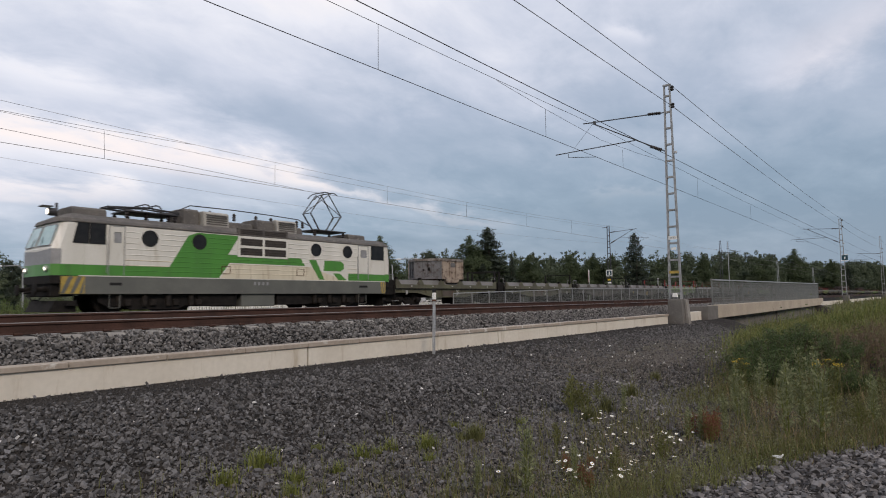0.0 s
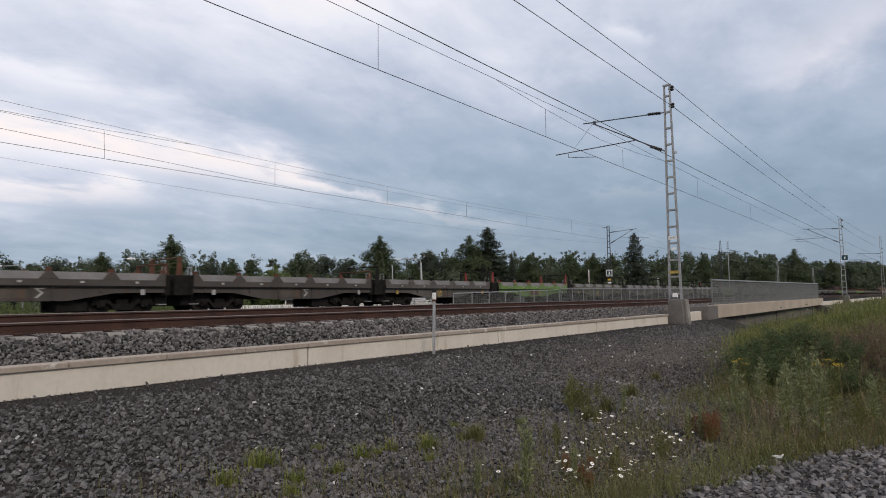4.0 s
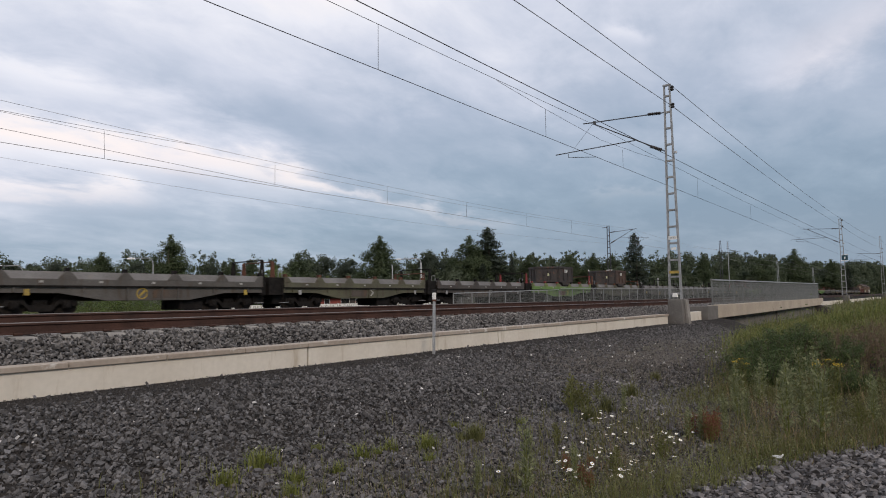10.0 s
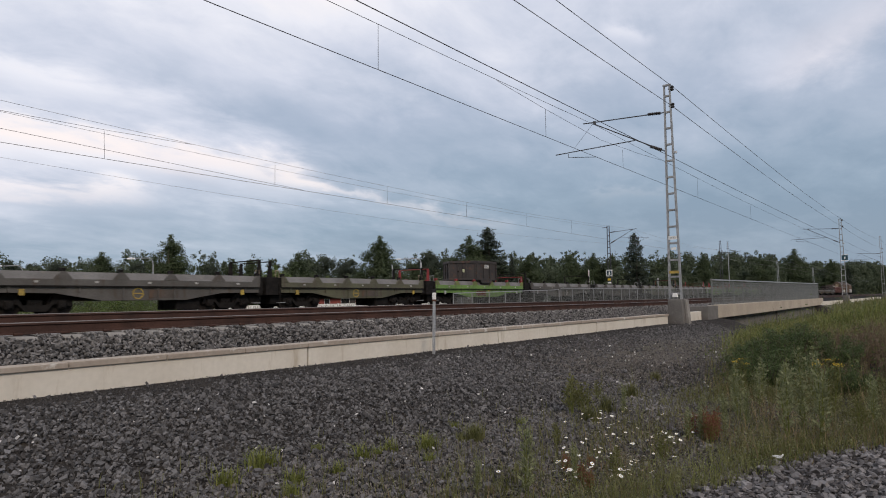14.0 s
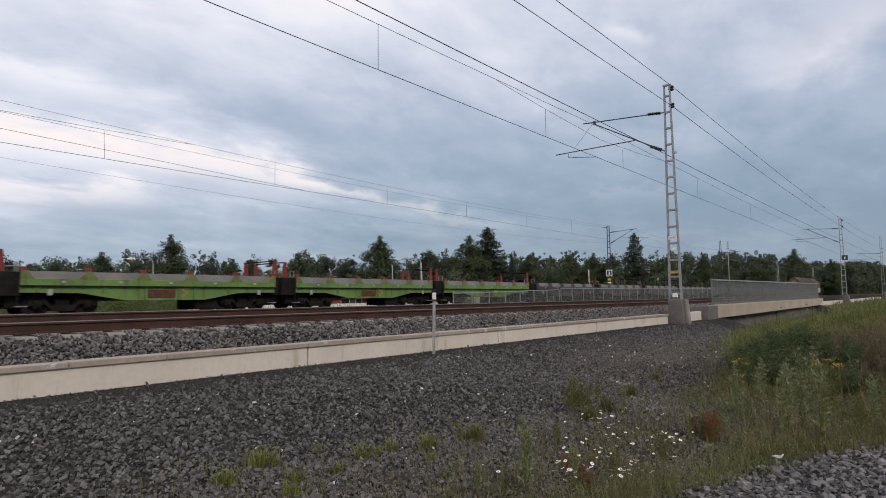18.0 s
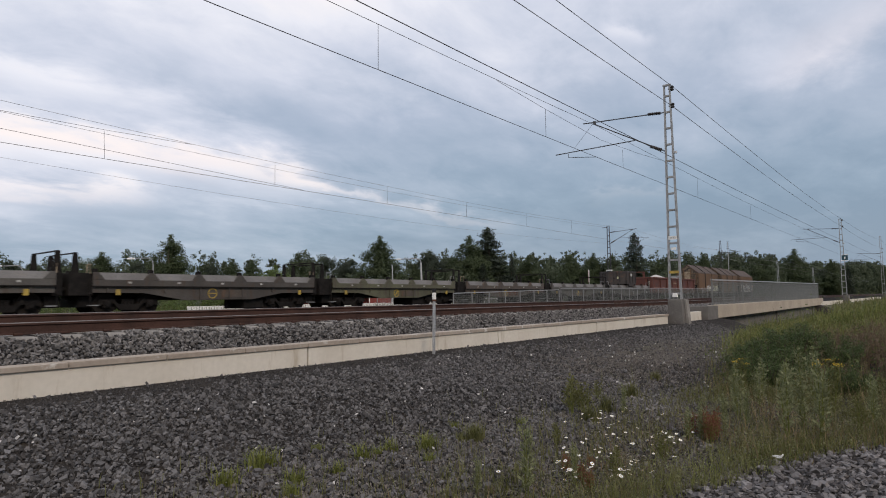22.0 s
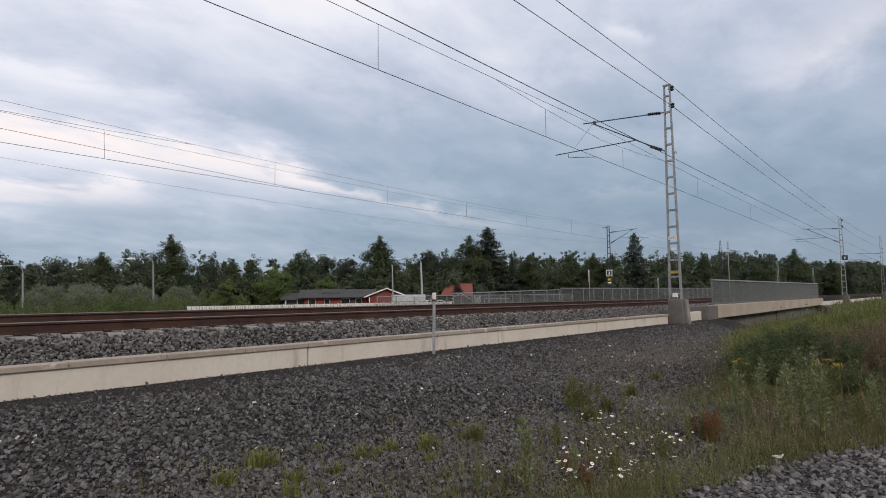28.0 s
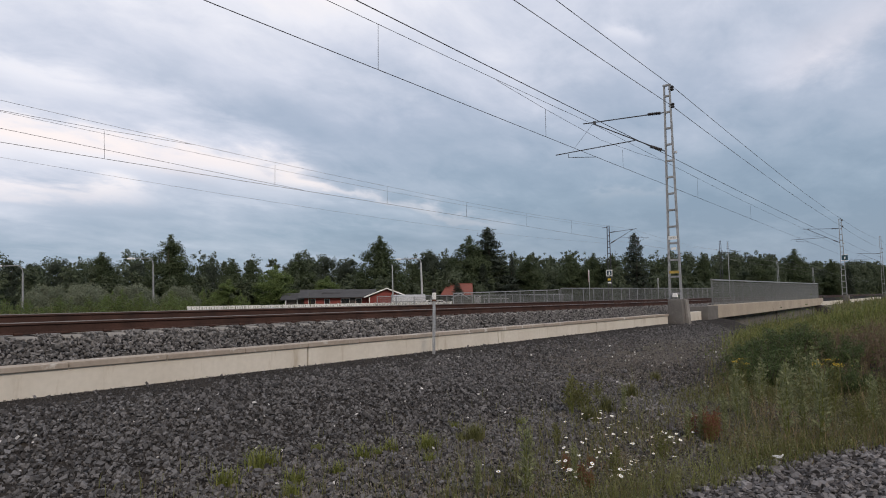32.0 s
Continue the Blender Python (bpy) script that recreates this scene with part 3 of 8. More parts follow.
# ---- bridge ----


def mesh_bay(x0, x1, y, z0, z1, mat, parent, pitch=0.075, r=0.0052):
    """A bay of upright fence wires with a few cross wires."""
    bm = bmesh.new()
    n = int((x1 - x0) / pitch)
    for i in range(n):
        x = x0 + (i + 0.5) * (x1 - x0) / n
        box(x - r, x + r, y - r, y + r, z0, z1, 0, bm)
    k = max(3, int((z1 - z0) / 0.12))
    for j in range(k):
        z = z0 + (j + 0.5) * (z1 - z0) / k
        box(x0, x1, y - r * 0.8, y + r * 0.8, z - r, z + r, 0, bm)
    return part("mesh_panel", bm, mat, parent, "grey wire mesh panel")


def railing(label, y, x0, x1, z_foot, z_top0, z_top1, bay, steel=None):
    t = thing("bridge_railing", label, "railing")
    n = round((x1 - x0) / bay)
    tops = [z_top0 + (z_top1 - z_top0) * i / n for i in range(n + 1)]
    for i in range(n + 1):
        x = x0 + (x1 - x0) * i / n
        part("post", box(x - 0.024, x + 0.024, y - 0.03, y + 0.03, z_foot, tops[i], 0.006), steel or M_post, t)
        if i < n:
            xb = x0 + (x1 - x0) * (i + 1) / n
            part("top_rail", prism([(x, tops[i] - 0.05), (xb, tops[i + 1] - 0.05), (xb, tops[i + 1] + 0.01), (x, tops[i] + 0.01)], y - 0.04, y + 0.04, "y"), M_galv, t)
            mesh_bay(x + 0.05, xb - 0.05, y, z_foot + 0.05, tops[i] - 0.09, M_mesh, t)
    return t


def build_bridge():
    b = thing("railway_bridge", "concrete railway bridge with pale edge beam over a road dip", "bridge", kind="structure")
    part("edge_beam", prism([(31.3, -0.83), (33.5, -0.83), (65.2, -0.74), (67.2, -0.40), (67.2, -0.12), (31.3, -0.20)], 8.25, 8.70, "y", bevel=0.01), M_beam, b, "long pale brown concrete edge beam")
    part("deck", box(31.0, 67.0, 8.70, 14.4, -1.6, -0.7, 0.02), M_found, b, "dark concrete deck slab")
    part("abutment", box(29.6, 31.3, 8.2, 14.4, -3.5, -0.22, 0.02), M_found, b, "grey concrete abutment")
    part("abutment", box(66.0, 67.6, 8.2, 14.4, -5.0, -0.75, 0.02), M_found, b)
    for x in (48.0, 57.5, 63.8):
        part("pier", box(x - 0.45, x + 0.45, 8.6, 13.8, -5.4, -0.8, 0.03), M_found, b, "dark concrete pier")
    d = thing("railway_bridge", "concrete bridge deck carrying the far track", "bridge", kind="structure")
    part("edge_beam", box(30.5, 89.5, 23.9, 24.35, -1.3, -0.45, 0.02), M_beam, d)
    part("deck", box(30.5, 89.5, 24.35, 31.3, -2.0, -1.16, 0.02), M_found, d)
    railing("tall galvanised bridge railing with wire mesh panels", 8.42, 31.2, 65.6, -0.20, 1.05, 1.24, 2.0, M_mesh)
    railing("low galvanised mesh railing beside the far track", 24.15, 31.0, 45.2, -0.45, 0.62, 0.90, 2.02)
    railing("galvanised mesh railing beside the far track", 24.15, 45.5, 89.3, -0.45, 1.03, 1.26, 2.1)
    railing("low mesh railing on the outer edge of the far bridge", 31.15, 31.1, 61.1, -0.45, 0.50, 0.60, 2.0)


build_bridge()

# ---- catenary masts ----


def ladder_mast(label, height, w0=0.46, w1=0.22, rungs=13, steel=None):
    """A tapered two-legged mast; local origin at its foot, legs spread along y."""
    steel = steel or M_mast
    m = thing("catenary_mast", label, "catenary mast", "masts along the line")
    for s in (-1, 1):
        bm = bmesh.new()
        a, b = s * w0 / 2, s * w1 / 2
        lo = [(-0.07, a - 0.035), (0.07, a - 0.035), (0.07, a + 0.035), (-0.07, a + 0.035)]
        hi = [(-0.05, b - 0.028), (0.05, b - 0.028), (0.05, b + 0.028), (-0.05, b + 0.028)]
        vl = [bm.verts.new((x, y, 0)) for x, y in lo]
        vh = [bm.verts.new((x, y, height)) for x, y in hi]
        for i in range(4):
            bm.faces.new((vl[i], vl[(i + 1) % 4], vh[(i + 1) % 4], vh[i]))
        bm.faces.new(vl[::-1])
        bm.faces.new(vh)
        part("leg", bm, steel, m, smooth=False)
    for i in range(rungs):
        f = (i + 0.35) / rungs
        z = height * f
        w = w0 + (w1 - w0) * f
        part("rung", box(-0.045, 0.045, -w / 2, w / 2, z - 0.04, z + 0.04, 0.008), steel, m)
    part("mast_cap", box(-0.06, 0.06, -w1 / 2 - 0.05, w1 / 2 + 0.05, height - 0.02, height + 0.05, 0.008), steel, m)
    return m


def insulator(p, q, mat=None, n=7):
    """A ribbed insulator rod from p to q."""
    p, q = Vector(p), Vector(q)
    bm = bmesh.new()
    tube(p, q, 0.045, 8, bm)
    for i in range(n):
        a = p.lerp(q, (i + 0.2) / n)
        b = p.lerp(q, (i + 0.6) / n)
        tube(a, b, 0.07, 8, bm)
    return bm


def cantilever(m, z_top, z_low, reach, z_reg, z_con, sgn=1):
    """Top tube, diagonal, registration arm and steady arm of a bracket, towards sgn * y."""
    part("insulator", insulator((0, sgn * 0.30, z_top + 0.01), (0, sgn * 0.85, z_top + 0.06)), M_ins, m, "brown ribbed insulator")
    part("top_tube", tube((0, sgn * 0.12, z_top), (0, sgn * (reach + 0.55), z_top + 0.22), 0.024, 6), M_dkgalv, m)
    part("insulator", insulator((0, sgn * 0.33, z_low + 0.10), (0, sgn * 0.80, z_low + 0.33)), M_ins, m, "brown ribbed insulator")
    part("diagonal_tube", tube((0, sgn * 0.15, z_low), (0, sgn * reach, z_top + 0.10), 0.026, 6), M_dkgalv, m)
    part("registration_arm", tube((0, sgn * 1.45, z_low + 0.70), (0, sgn * (reach + 2.0), z_reg), 0.022, 6), M_dkgalv, m)
    part("steady_arm", pipe([(0, sgn * (reach + 1.35), z_reg - 0.05), (0.0, sgn * (reach + 1.35), z_reg - 0.22), (0, sgn * reach, z_con + 0.04)], 0.014, 5), M_dkgalv, m)
    part("stay_wire", tube((0, sgn * (reach + 0.1), z_top + 0.12), (0, sgn * (reach + 1.2), z_reg), 0.006, 4), M_wire, m)
    part("clamp", box(-0.05, 0.05, sgn * reach - 0.06, sgn * reach + 0.06, z_top + 0.08, z_top + 0.24, 0.012), M_dkgalv, m)


def foundation(x, y, z0, z1):
    t = thing("mast_foundation", "stepped grey concrete mast foundation beside the wall", "foundation")
    part("plinth", prism([(-0.33, z0), (0.34, z0), (0.27, z1), (-0.27, z1)], -0.40, 0.24, "x", bevel=0.015), M_found, t)
    part("buttress", prism([(-0.46, z0), (-0.335, z0), (-0.275, z1 - 0.02), (-0.36, z1 - 0.02)], -0.10, 0.22, "x", bevel=0.01), M_edgeblock, t, "pale concrete edge block")
    t.location = (x, y, 0)
    return t


def near_mast(x, y, z0, h, full=True):
    m = ladder_mast("slim galvanised lattice catenary mast on a concrete foot", h)
    m.location = (x, y, z0)
    cantilever(m, 7.99 - z0, 6.32 - z0, 3.30, 6.98 - z0, 6.54 - z0)
    for z in (8.96, 8.22):
        part("feeder_bracket", tube((0, -0.05, z - z0), (0, -0.18, z - z0), 0.03, 6), M_galv, m)
        part("feeder_insulator", lathe([(-0.11, 0.04), (-0.06, 0.075), (0.0, 0.05), (0.06, 0.075), (0.11, 0.04)], 10, "z", (0, -0.22, z - z0)), M_ins, m)
    part("return_clamp", box(-0.05, 0.05, -0.30, -0.10, 6.18 - z0, 6.28 - z0, 0.012), M_galv, m)
    if full:
        part("number_plate", box(-0.085, -0.07, -0.17, 0.17, 2.47, 2.61), M_white, m, "small white plate with unreadable marks")
        for i in range(4):
            part("plate_mark", box(-0.090, -0.085, -0.12 + i * 0.065, -0.09 + i * 0.065, 2.51, 2.57), M_noseg, m)
        part("number_plate", box(-0.085, -0.07, -0.12, 0.08, 2.05, 2.14), M_white, m)
        part("yellow_plate", box(-0.085, -0.07, -0.20, 0.20, 1.07, 1.18), M_wyellow, m, "yellow warning band")
        part("earth_box", prism([(-0.12, 0.10), (0.10, 0.10), (0.06, 0.26), (-0.08, 0.26)], -0.16, -0.04, "x", bevel=0.01), M_white, m, "small white earthing box")
    return m


near_mast(25.5, 8.3, 0.12, 9.0)
foundation(25.5, 8.22, -1.05, 0.14)
m2 = near_mast(85.6, 8.3, 0.10, 9.0, False)
part("sign_board", box(-0.10, -0.075, -0.55, 0.05, 4.10, 4.72, 0.01), M_blue, m2, "dark teal square sign with white border")
part("sign_border", box(-0.103, -0.09, -0.60, 0.10, 4.05, 4.10), M_white, m2)
part("sign_border", box(-0.103, -0.09, -0.60, 0.10, 4.72, 4.77), M_white, m2)
part("sign_mark", box(-0.108, -0.09, -0.31, -0.19, 4.28, 4.52), M_white, m2)
foundation(85.6, 8.22, -1.3, 0.12)
near_mast(146.0, 7.75, 0.10, 11.2, False)
foundation(146.0, 7.7, -1.4, 0.12)
near_mast(-34.6, 8.3, 0.12, 9.0, False)
foundation(-34.6, 8.22, -1.1, 0.14)


def far_mast(x, h=9.0, steel=None):
    m = ladder_mast("dark lattice catenary mast beyond the far track", h + 0.9, 0.46, 0.26, rungs=14, steel=steel or M_dkgalv)
    m.location = (x, 30.3, -1.2 if not 30 < x < 90 else -1.16)
    z0 = m.location.z
    cantilever(m, 7.95 - z0, 6.6 - z0, 2.95, 7.05 - z0, 6.45 - z0, -1)
    part("feeder_arm", tube((0, 0.1, 8.6 - z0), (0, 0.75, 8.6 - z0), 0.03, 6), steel or M_dkgalv, m)
    return m


f1 = far_mast(69.5)
part("sign_board", box(-0.11, -0.085, -0.38, 0.38, 3.85, 4.62, 0.01), M_white, f1, "square sign with dark face and white border")
part("sign_face", box(-0.115, -0.10, -0.29, 0.29, 3.94, 4.53), M_blue, f1)
part("sign_mark", box(-0.12, -0.10, -0.08, 0.08, 4.05, 4.42), M_white, f1)
part("yellow_plate", box(-0.11, -0.08, -0.2, 0.2, 3.35, 3.6), M_yellow, f1)
part("white_plate", box(-0.11, -0.08, -0.2, 0.2, 3.0, 3.16), M_white, f1)
far_mast(119.0, 10.5)
far_mast(171.0, 9.0, M_galv)
far_mast(228.0, 9.0, M_galv)
far_mast(3.0)
mk = thing("signal_post", "slim red and white trackside marker post", "marker post")
mk.location = (62.4, 29.6, -1.16)
part("pole", tube((0, 0, 0), (0, 0, 3.0), 0.035, 6), M_galv, mk)
part("marker_board", box(-0.05, -0.03, -0.045, 0.045, 3.0, 4.4, 0.006), M_white, mk)
part("marker_edge", box(-0.056, -0.035, 0.045, 0.08, 3.0, 4.4, 0.004), M_redp, mk)

am = thing("radio_mast", "slim lattice radio mast with small aerials", "radio mast")
am.location = (164.1, 40.0, -1.3)
part("mast_tube", tube((0, 0, 0), (0, 0, 14.89), 0.10, 6, None, 0.06), M_galv, am)
for k in range(4):
    part("aerial", tube((0, -0.32, 13.29 + k * 0.55), (0, 0.32, 13.29 + k * 0.55), 0.05, 5), M_dkgalv, am)
sp = thing("signal_post", "short grey dwarf signal post with pale head", "signal")
sp.location = (83.82, 29.6, -1.16)
part("pole", tube((0, 0, 0), (0, 0, 3.49), 0.06, 7), M_galv, sp)
part("signal_head", box(-0.08, 0.08, -0.10, 0.10, 3.49, 3.89, 0.03), M_grey_seat, sp)

# ---- overhead wires ----


def span(name, label, pts, r, sags=None, n=14, mat=None):
    """A wire through pts with a parabola of the given sag in each span."""
    bm = bmesh.new()
    line = []
    for i, (a, b) in enumerate(zip(pts, pts[1:])):
        sag = sags if isinstance(sags, (int, float)) else (sags[i] if sags else 0)
        k = n if sag else 1
        for j in range(k):
            f = j / k
            p = Vector(a).lerp(Vector(b), f)
            p.z -= sag * 4 * f * (1 - f)
            line.append(p)
    line.append(Vector(pts[-1]))
    pipe(line, r, 5, bm)
    return tagged(obj(name, bm, mat or M_wire, smooth=True), label, "overhead wire")


NM = [-34.6, 25.5, 85.6, 146.0, 210.0]
span("contact_wire", "dark contact wire over the near track", [(x, 11.5, 6.54) for x in (-95, *NM, 290)], 0.011)
span("messenger_wire", "dark messenger wire over the near track", [(-95, 11.5, 7.9), *[(x, 11.5, 8.0) for x in NM], (290, 11.5, 7.9)], 0.0085, 0.24)
span("return_wire", "thick return wire along the near masts", [(-95, 8.45, 6.2), *[(x, 8.45, 6.2) for x in NM[:2]], (85.6, 8.45, 6.75), (146, 7.6, 7.2), (290, 7.6, 7)], 0.012, 0.12)
span("feeder_wire", "feeder wire along the near masts", [(-95, 8.15, 8.2), *[(x, 8.15, 8.24) for x in NM[:3]], (146, 7.6, 9), (290, 7.6, 9)], 0.012, 0.26, mat=M_feeder)
span("feeder_wire", "upper feeder wire along the near masts", [(-95, 8.05, 8.9), *[(x, 8.05, 9.02) for x in NM[:3]], (146, 7.5, 10.5), (290, 7.5, 10)], 0.012, 0.27, mat=M_feeder)
FM = [3.0, 69.5, 119.0, 171.0, 228.0]
# the far wires take the grey that is paled for distance
span("contact_wire", "contact wire over the far track, paled for distance", [(-60, 27.3, 6.43), *[(x, 27.3 + 0.15 * (-1) ** i, 6.43) for i, x in enumerate(FM)], (400, 27.3, 6.43)], 0.012, mat=M_farwire)
span("messenger_wire", "messenger wire over the far track, paled for distance", [(-60, 27.3, 8.1), *[(x, 27.3, 8.16) for x in FM], (400, 27.3, 8.1)], 0.008, 0.62, mat=M_farwire)
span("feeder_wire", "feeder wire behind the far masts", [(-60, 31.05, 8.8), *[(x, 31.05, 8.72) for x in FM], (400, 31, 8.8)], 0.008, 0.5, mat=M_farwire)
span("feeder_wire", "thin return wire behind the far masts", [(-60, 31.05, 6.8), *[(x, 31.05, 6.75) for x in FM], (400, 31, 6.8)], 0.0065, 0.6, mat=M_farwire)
span("anchor_wire", "slanting anchor wire by the far track", [(3.0, 28.6, 7.4), (21.5, 27.35, 6.45)], 0.009)


def mess_z(x, masts, top, sag):
    for a, b in zip(masts, masts[1:]):
        if a <= x <= b:
            f = (x - a) / (b - a)
            return top - sag * 4 * f * (1 - f)
    return top


bm = bmesh.new()
for a, b, y, low in ((17.4, 34.0, 11.5, 7.43), (77.0, 94.0, 11.5, 7.43)):
    pipe([(a, y, 7.86), (a + 3.4, y, low + 0.22), (a + 8.5, y, low), (b - 3.4, y, low + 0.2), (b, y, 7.86)], 0.008, 5, bm)
pipe([(-8.0, 27.3, 7.8), (3.0, 27.3, 7.58), (10.9, 27.3, 7.66), (14.8, 27.3, 7.78)], 0.008, 5, bm)
tagged(obj("stitch_wire", bm, M_wire), "thin stitch wires hung under the messenger wire", "overhead wire")
for x in (2.0, 11.55, 40.5, 55.0):
    tagged(obj("dropper", tube((x, 11.5, 6.54), (x, 11.5, mess_z(x, NM, 8.0, 0.24)), 0.007, 4), M_wire), "thin vertical dropper wire", "dropper wire", "droppers over the near track")
for x, z in ((20.8, 7.65), (28.4, 7.44)):
    tagged(obj("dropper", tube((x, 11.5, 6.54), (x, 11.5, z), 0.007, 4), M_wire), "thin vertical dropper wire", "dropper wire", "droppers over the near track")
for x in (19.55, 28.2, 36.8, 45.5, 54.0):
    tagged(obj("dropper", tube((x, 27.3, 6.43), (x, 27.3, mess_z(x, FM, 8.16, 0.62)), 0.008, 4), M_wire), "thin vertical dropper wire", "dropper wire", "droppers over the far track")
tagged(obj("dropper", tube((10.9, 27.3, 6.43), (10.85, 27.3, 7.62), 0.008, 4), M_wire), "thin vertical dropper wire", "dropper wire", "droppers over the far track")

# ---- marker post by the wall ----
pm = thing("marker_post", "slim grey steel post with a white and red-banded head", "marker post")
pm.location = (9.68, 8.05, 0)
part("pole", box(-0.026, 0.026, -0.024, 0.024, -1.0, 0.22, 0.006), M_galv, pm)
part("reflector_head", box(-0.034, 0.034, -0.03, 0.03, 0.26, 0.40, 0.008), M_white, pm, "white reflector head")
part("red_band", box(-0.036, 0.036, -0.032, 0.032, 0.22, 0.26, 0.004), M_rust, pm)
part("cap", box(-0.034, 0.034, -0.03, 0.03, 0.40, 0.47, 0.006), M_black, pm)
pm.rotation_euler = (0, radians(1.5), 0)

# ---- the train: things are built round (0, 0, 0) at rail height, the near side at -y ----
MOVING = []      # (thing, place of its middle along the track at 0 s)


def wheel_mesh(r):
    bm = lathe([(-0.07, r * 0.86), (-0.07, r), (0.05, r), (0.055, r + 0.03), (0.075, r + 0.03), (0.075, r * 0.84), (0.03, r * 0.78), (0.0, r * 0.35), (-0.02, r * 0.30), (-0.10, r * 0.22), (-0.10, 0.02)], 20, "y")
    me = bpy.data.meshes.new("wheel")
    bm.to_mesh(me)
    bm.free()
    me.materials.append(M_wheel)
    return me


WHEEL_S, WHEEL_L = wheel_mesh(0.46), wheel_mesh(0.62)


def bogie(parent, x, base, me, r, heavy=False):
    """Side frames with axle boxes, bolster and wheels."""
    bm = bmesh.new()
    for s in (-1, 1):
        y = s * 1.02
        h = r + (0.10 if heavy else 0.05)
        pts = [(-base / 2 - 0.35, h - 0.10), (-base / 2 - 0.30, h + 0.14), (-base / 2 + 0.30, h + 0.16), (-0.42, h - 0.05), (0.42, h - 0.05), (base / 2 - 0.30, h + 0.16), (base / 2 + 0.30, h + 0.14), (base / 2 + 0.35, h - 0.10), (base / 2 - 0.28, h - 0.02), (0.35, h - 0.30), (-0.35, h - 0.30), (-base / 2 + 0.28, h - 0.02)]
        prism([(x + u, v) for u, v in pts], y - 0.06, y + 0.06, "y", bm)
        for k in (-1, 1):
            box(x + k * base / 2 - 0.15, x + k * base / 2 + 0.15, y - 0.16, y + 0.08, r - 0.16, r + 0.16, 0.03, bm)
            lathe([(-0.05, 0.10), (0.0, 0.11)], 10, "y", (x + k * base / 2, y - s * 0.0 - 0.17, r), bm)
        for k in (-0.16, 0.0, 0.16):
            tube((x + k, y, h - 0.28), (x + k, y, h + 0.06), 0.06, 7, bm)
    box(x - 0.25, x + 0.25, -1.0, 1.0, r - 0.12, r + 0.2, 0.02, bm)
    b = part("bogie", bm, M_under, parent, "black grimy bogie frame")
    for k in (-1, 1):
        for s in (-1, 1):
            w = new("wheel", me)
            w.parent = b
            w.location = (x + k * base / 2, s * 0.80, r)
            w.rotation_euler = (0, 0, 0 if s < 0 else math.pi)
        part("axle", tube((x + k * base / 2, -0.8, r), (x + k * base / 2, 0.8, r), 0.08, 8), M_under, b)
    return b


def buffers(parent, x, sgn, z=1.05):
    for s in (-1, 1):
        bm = lathe([(0, 0.12), (sgn * 0.30, 0.12), (sgn * 0.30, 0.085), (sgn * 0.52, 0.085), (sgn * 0.52, 0.23), (sgn * 0.58, 0.22), (sgn * 0.60, 0.12)], 12, "x", (x, s * 0.95, z))
        part("buffer", bm, M_under, parent, "greasy black side buffer")
    part("coupling", pipe([(x, 0, z - 0.02), (x + sgn * 0.30, 0, z - 0.06), (x + sgn * 0.62, 0, z - 0.14)], 0.05, 6), M_under, parent, "greasy screw coupling")
    part("brake_hose", pipe([(x, -0.35, z - 0.15), (x + sgn * 0.22, -0.35, z - 0.42), (x + sgn * 0.46, -0.35, z - 0.40), (x + sgn * 0.58, -0.33, z - 0.2)], 0.028, 6), M_black, parent)


def ring(cx, cz, r0, r1, y0, y1, n=28, ex=1.0):
    bm = bmesh.new()
    rows = []
    for y in (y0, y1):
        for r in (r0, r1):
            rows.append([bm.verts.new((cx + math.cos(2 * math.pi * i / n) * r * ex, y, cz + math.sin(2 * math.pi * i / n) * r)) for i in range(n)])
    for i in range(n):
        j = (i + 1) % n
        for a, b in ((0, 1), (1, 3), (3, 2), (2, 0)):
            bm.faces.new((rows[a][i], rows[a][j], rows[b][j], rows[b][i]))
    bmesh.ops.recalc_face_normals(bm, faces=bm.faces[:])
    return bm


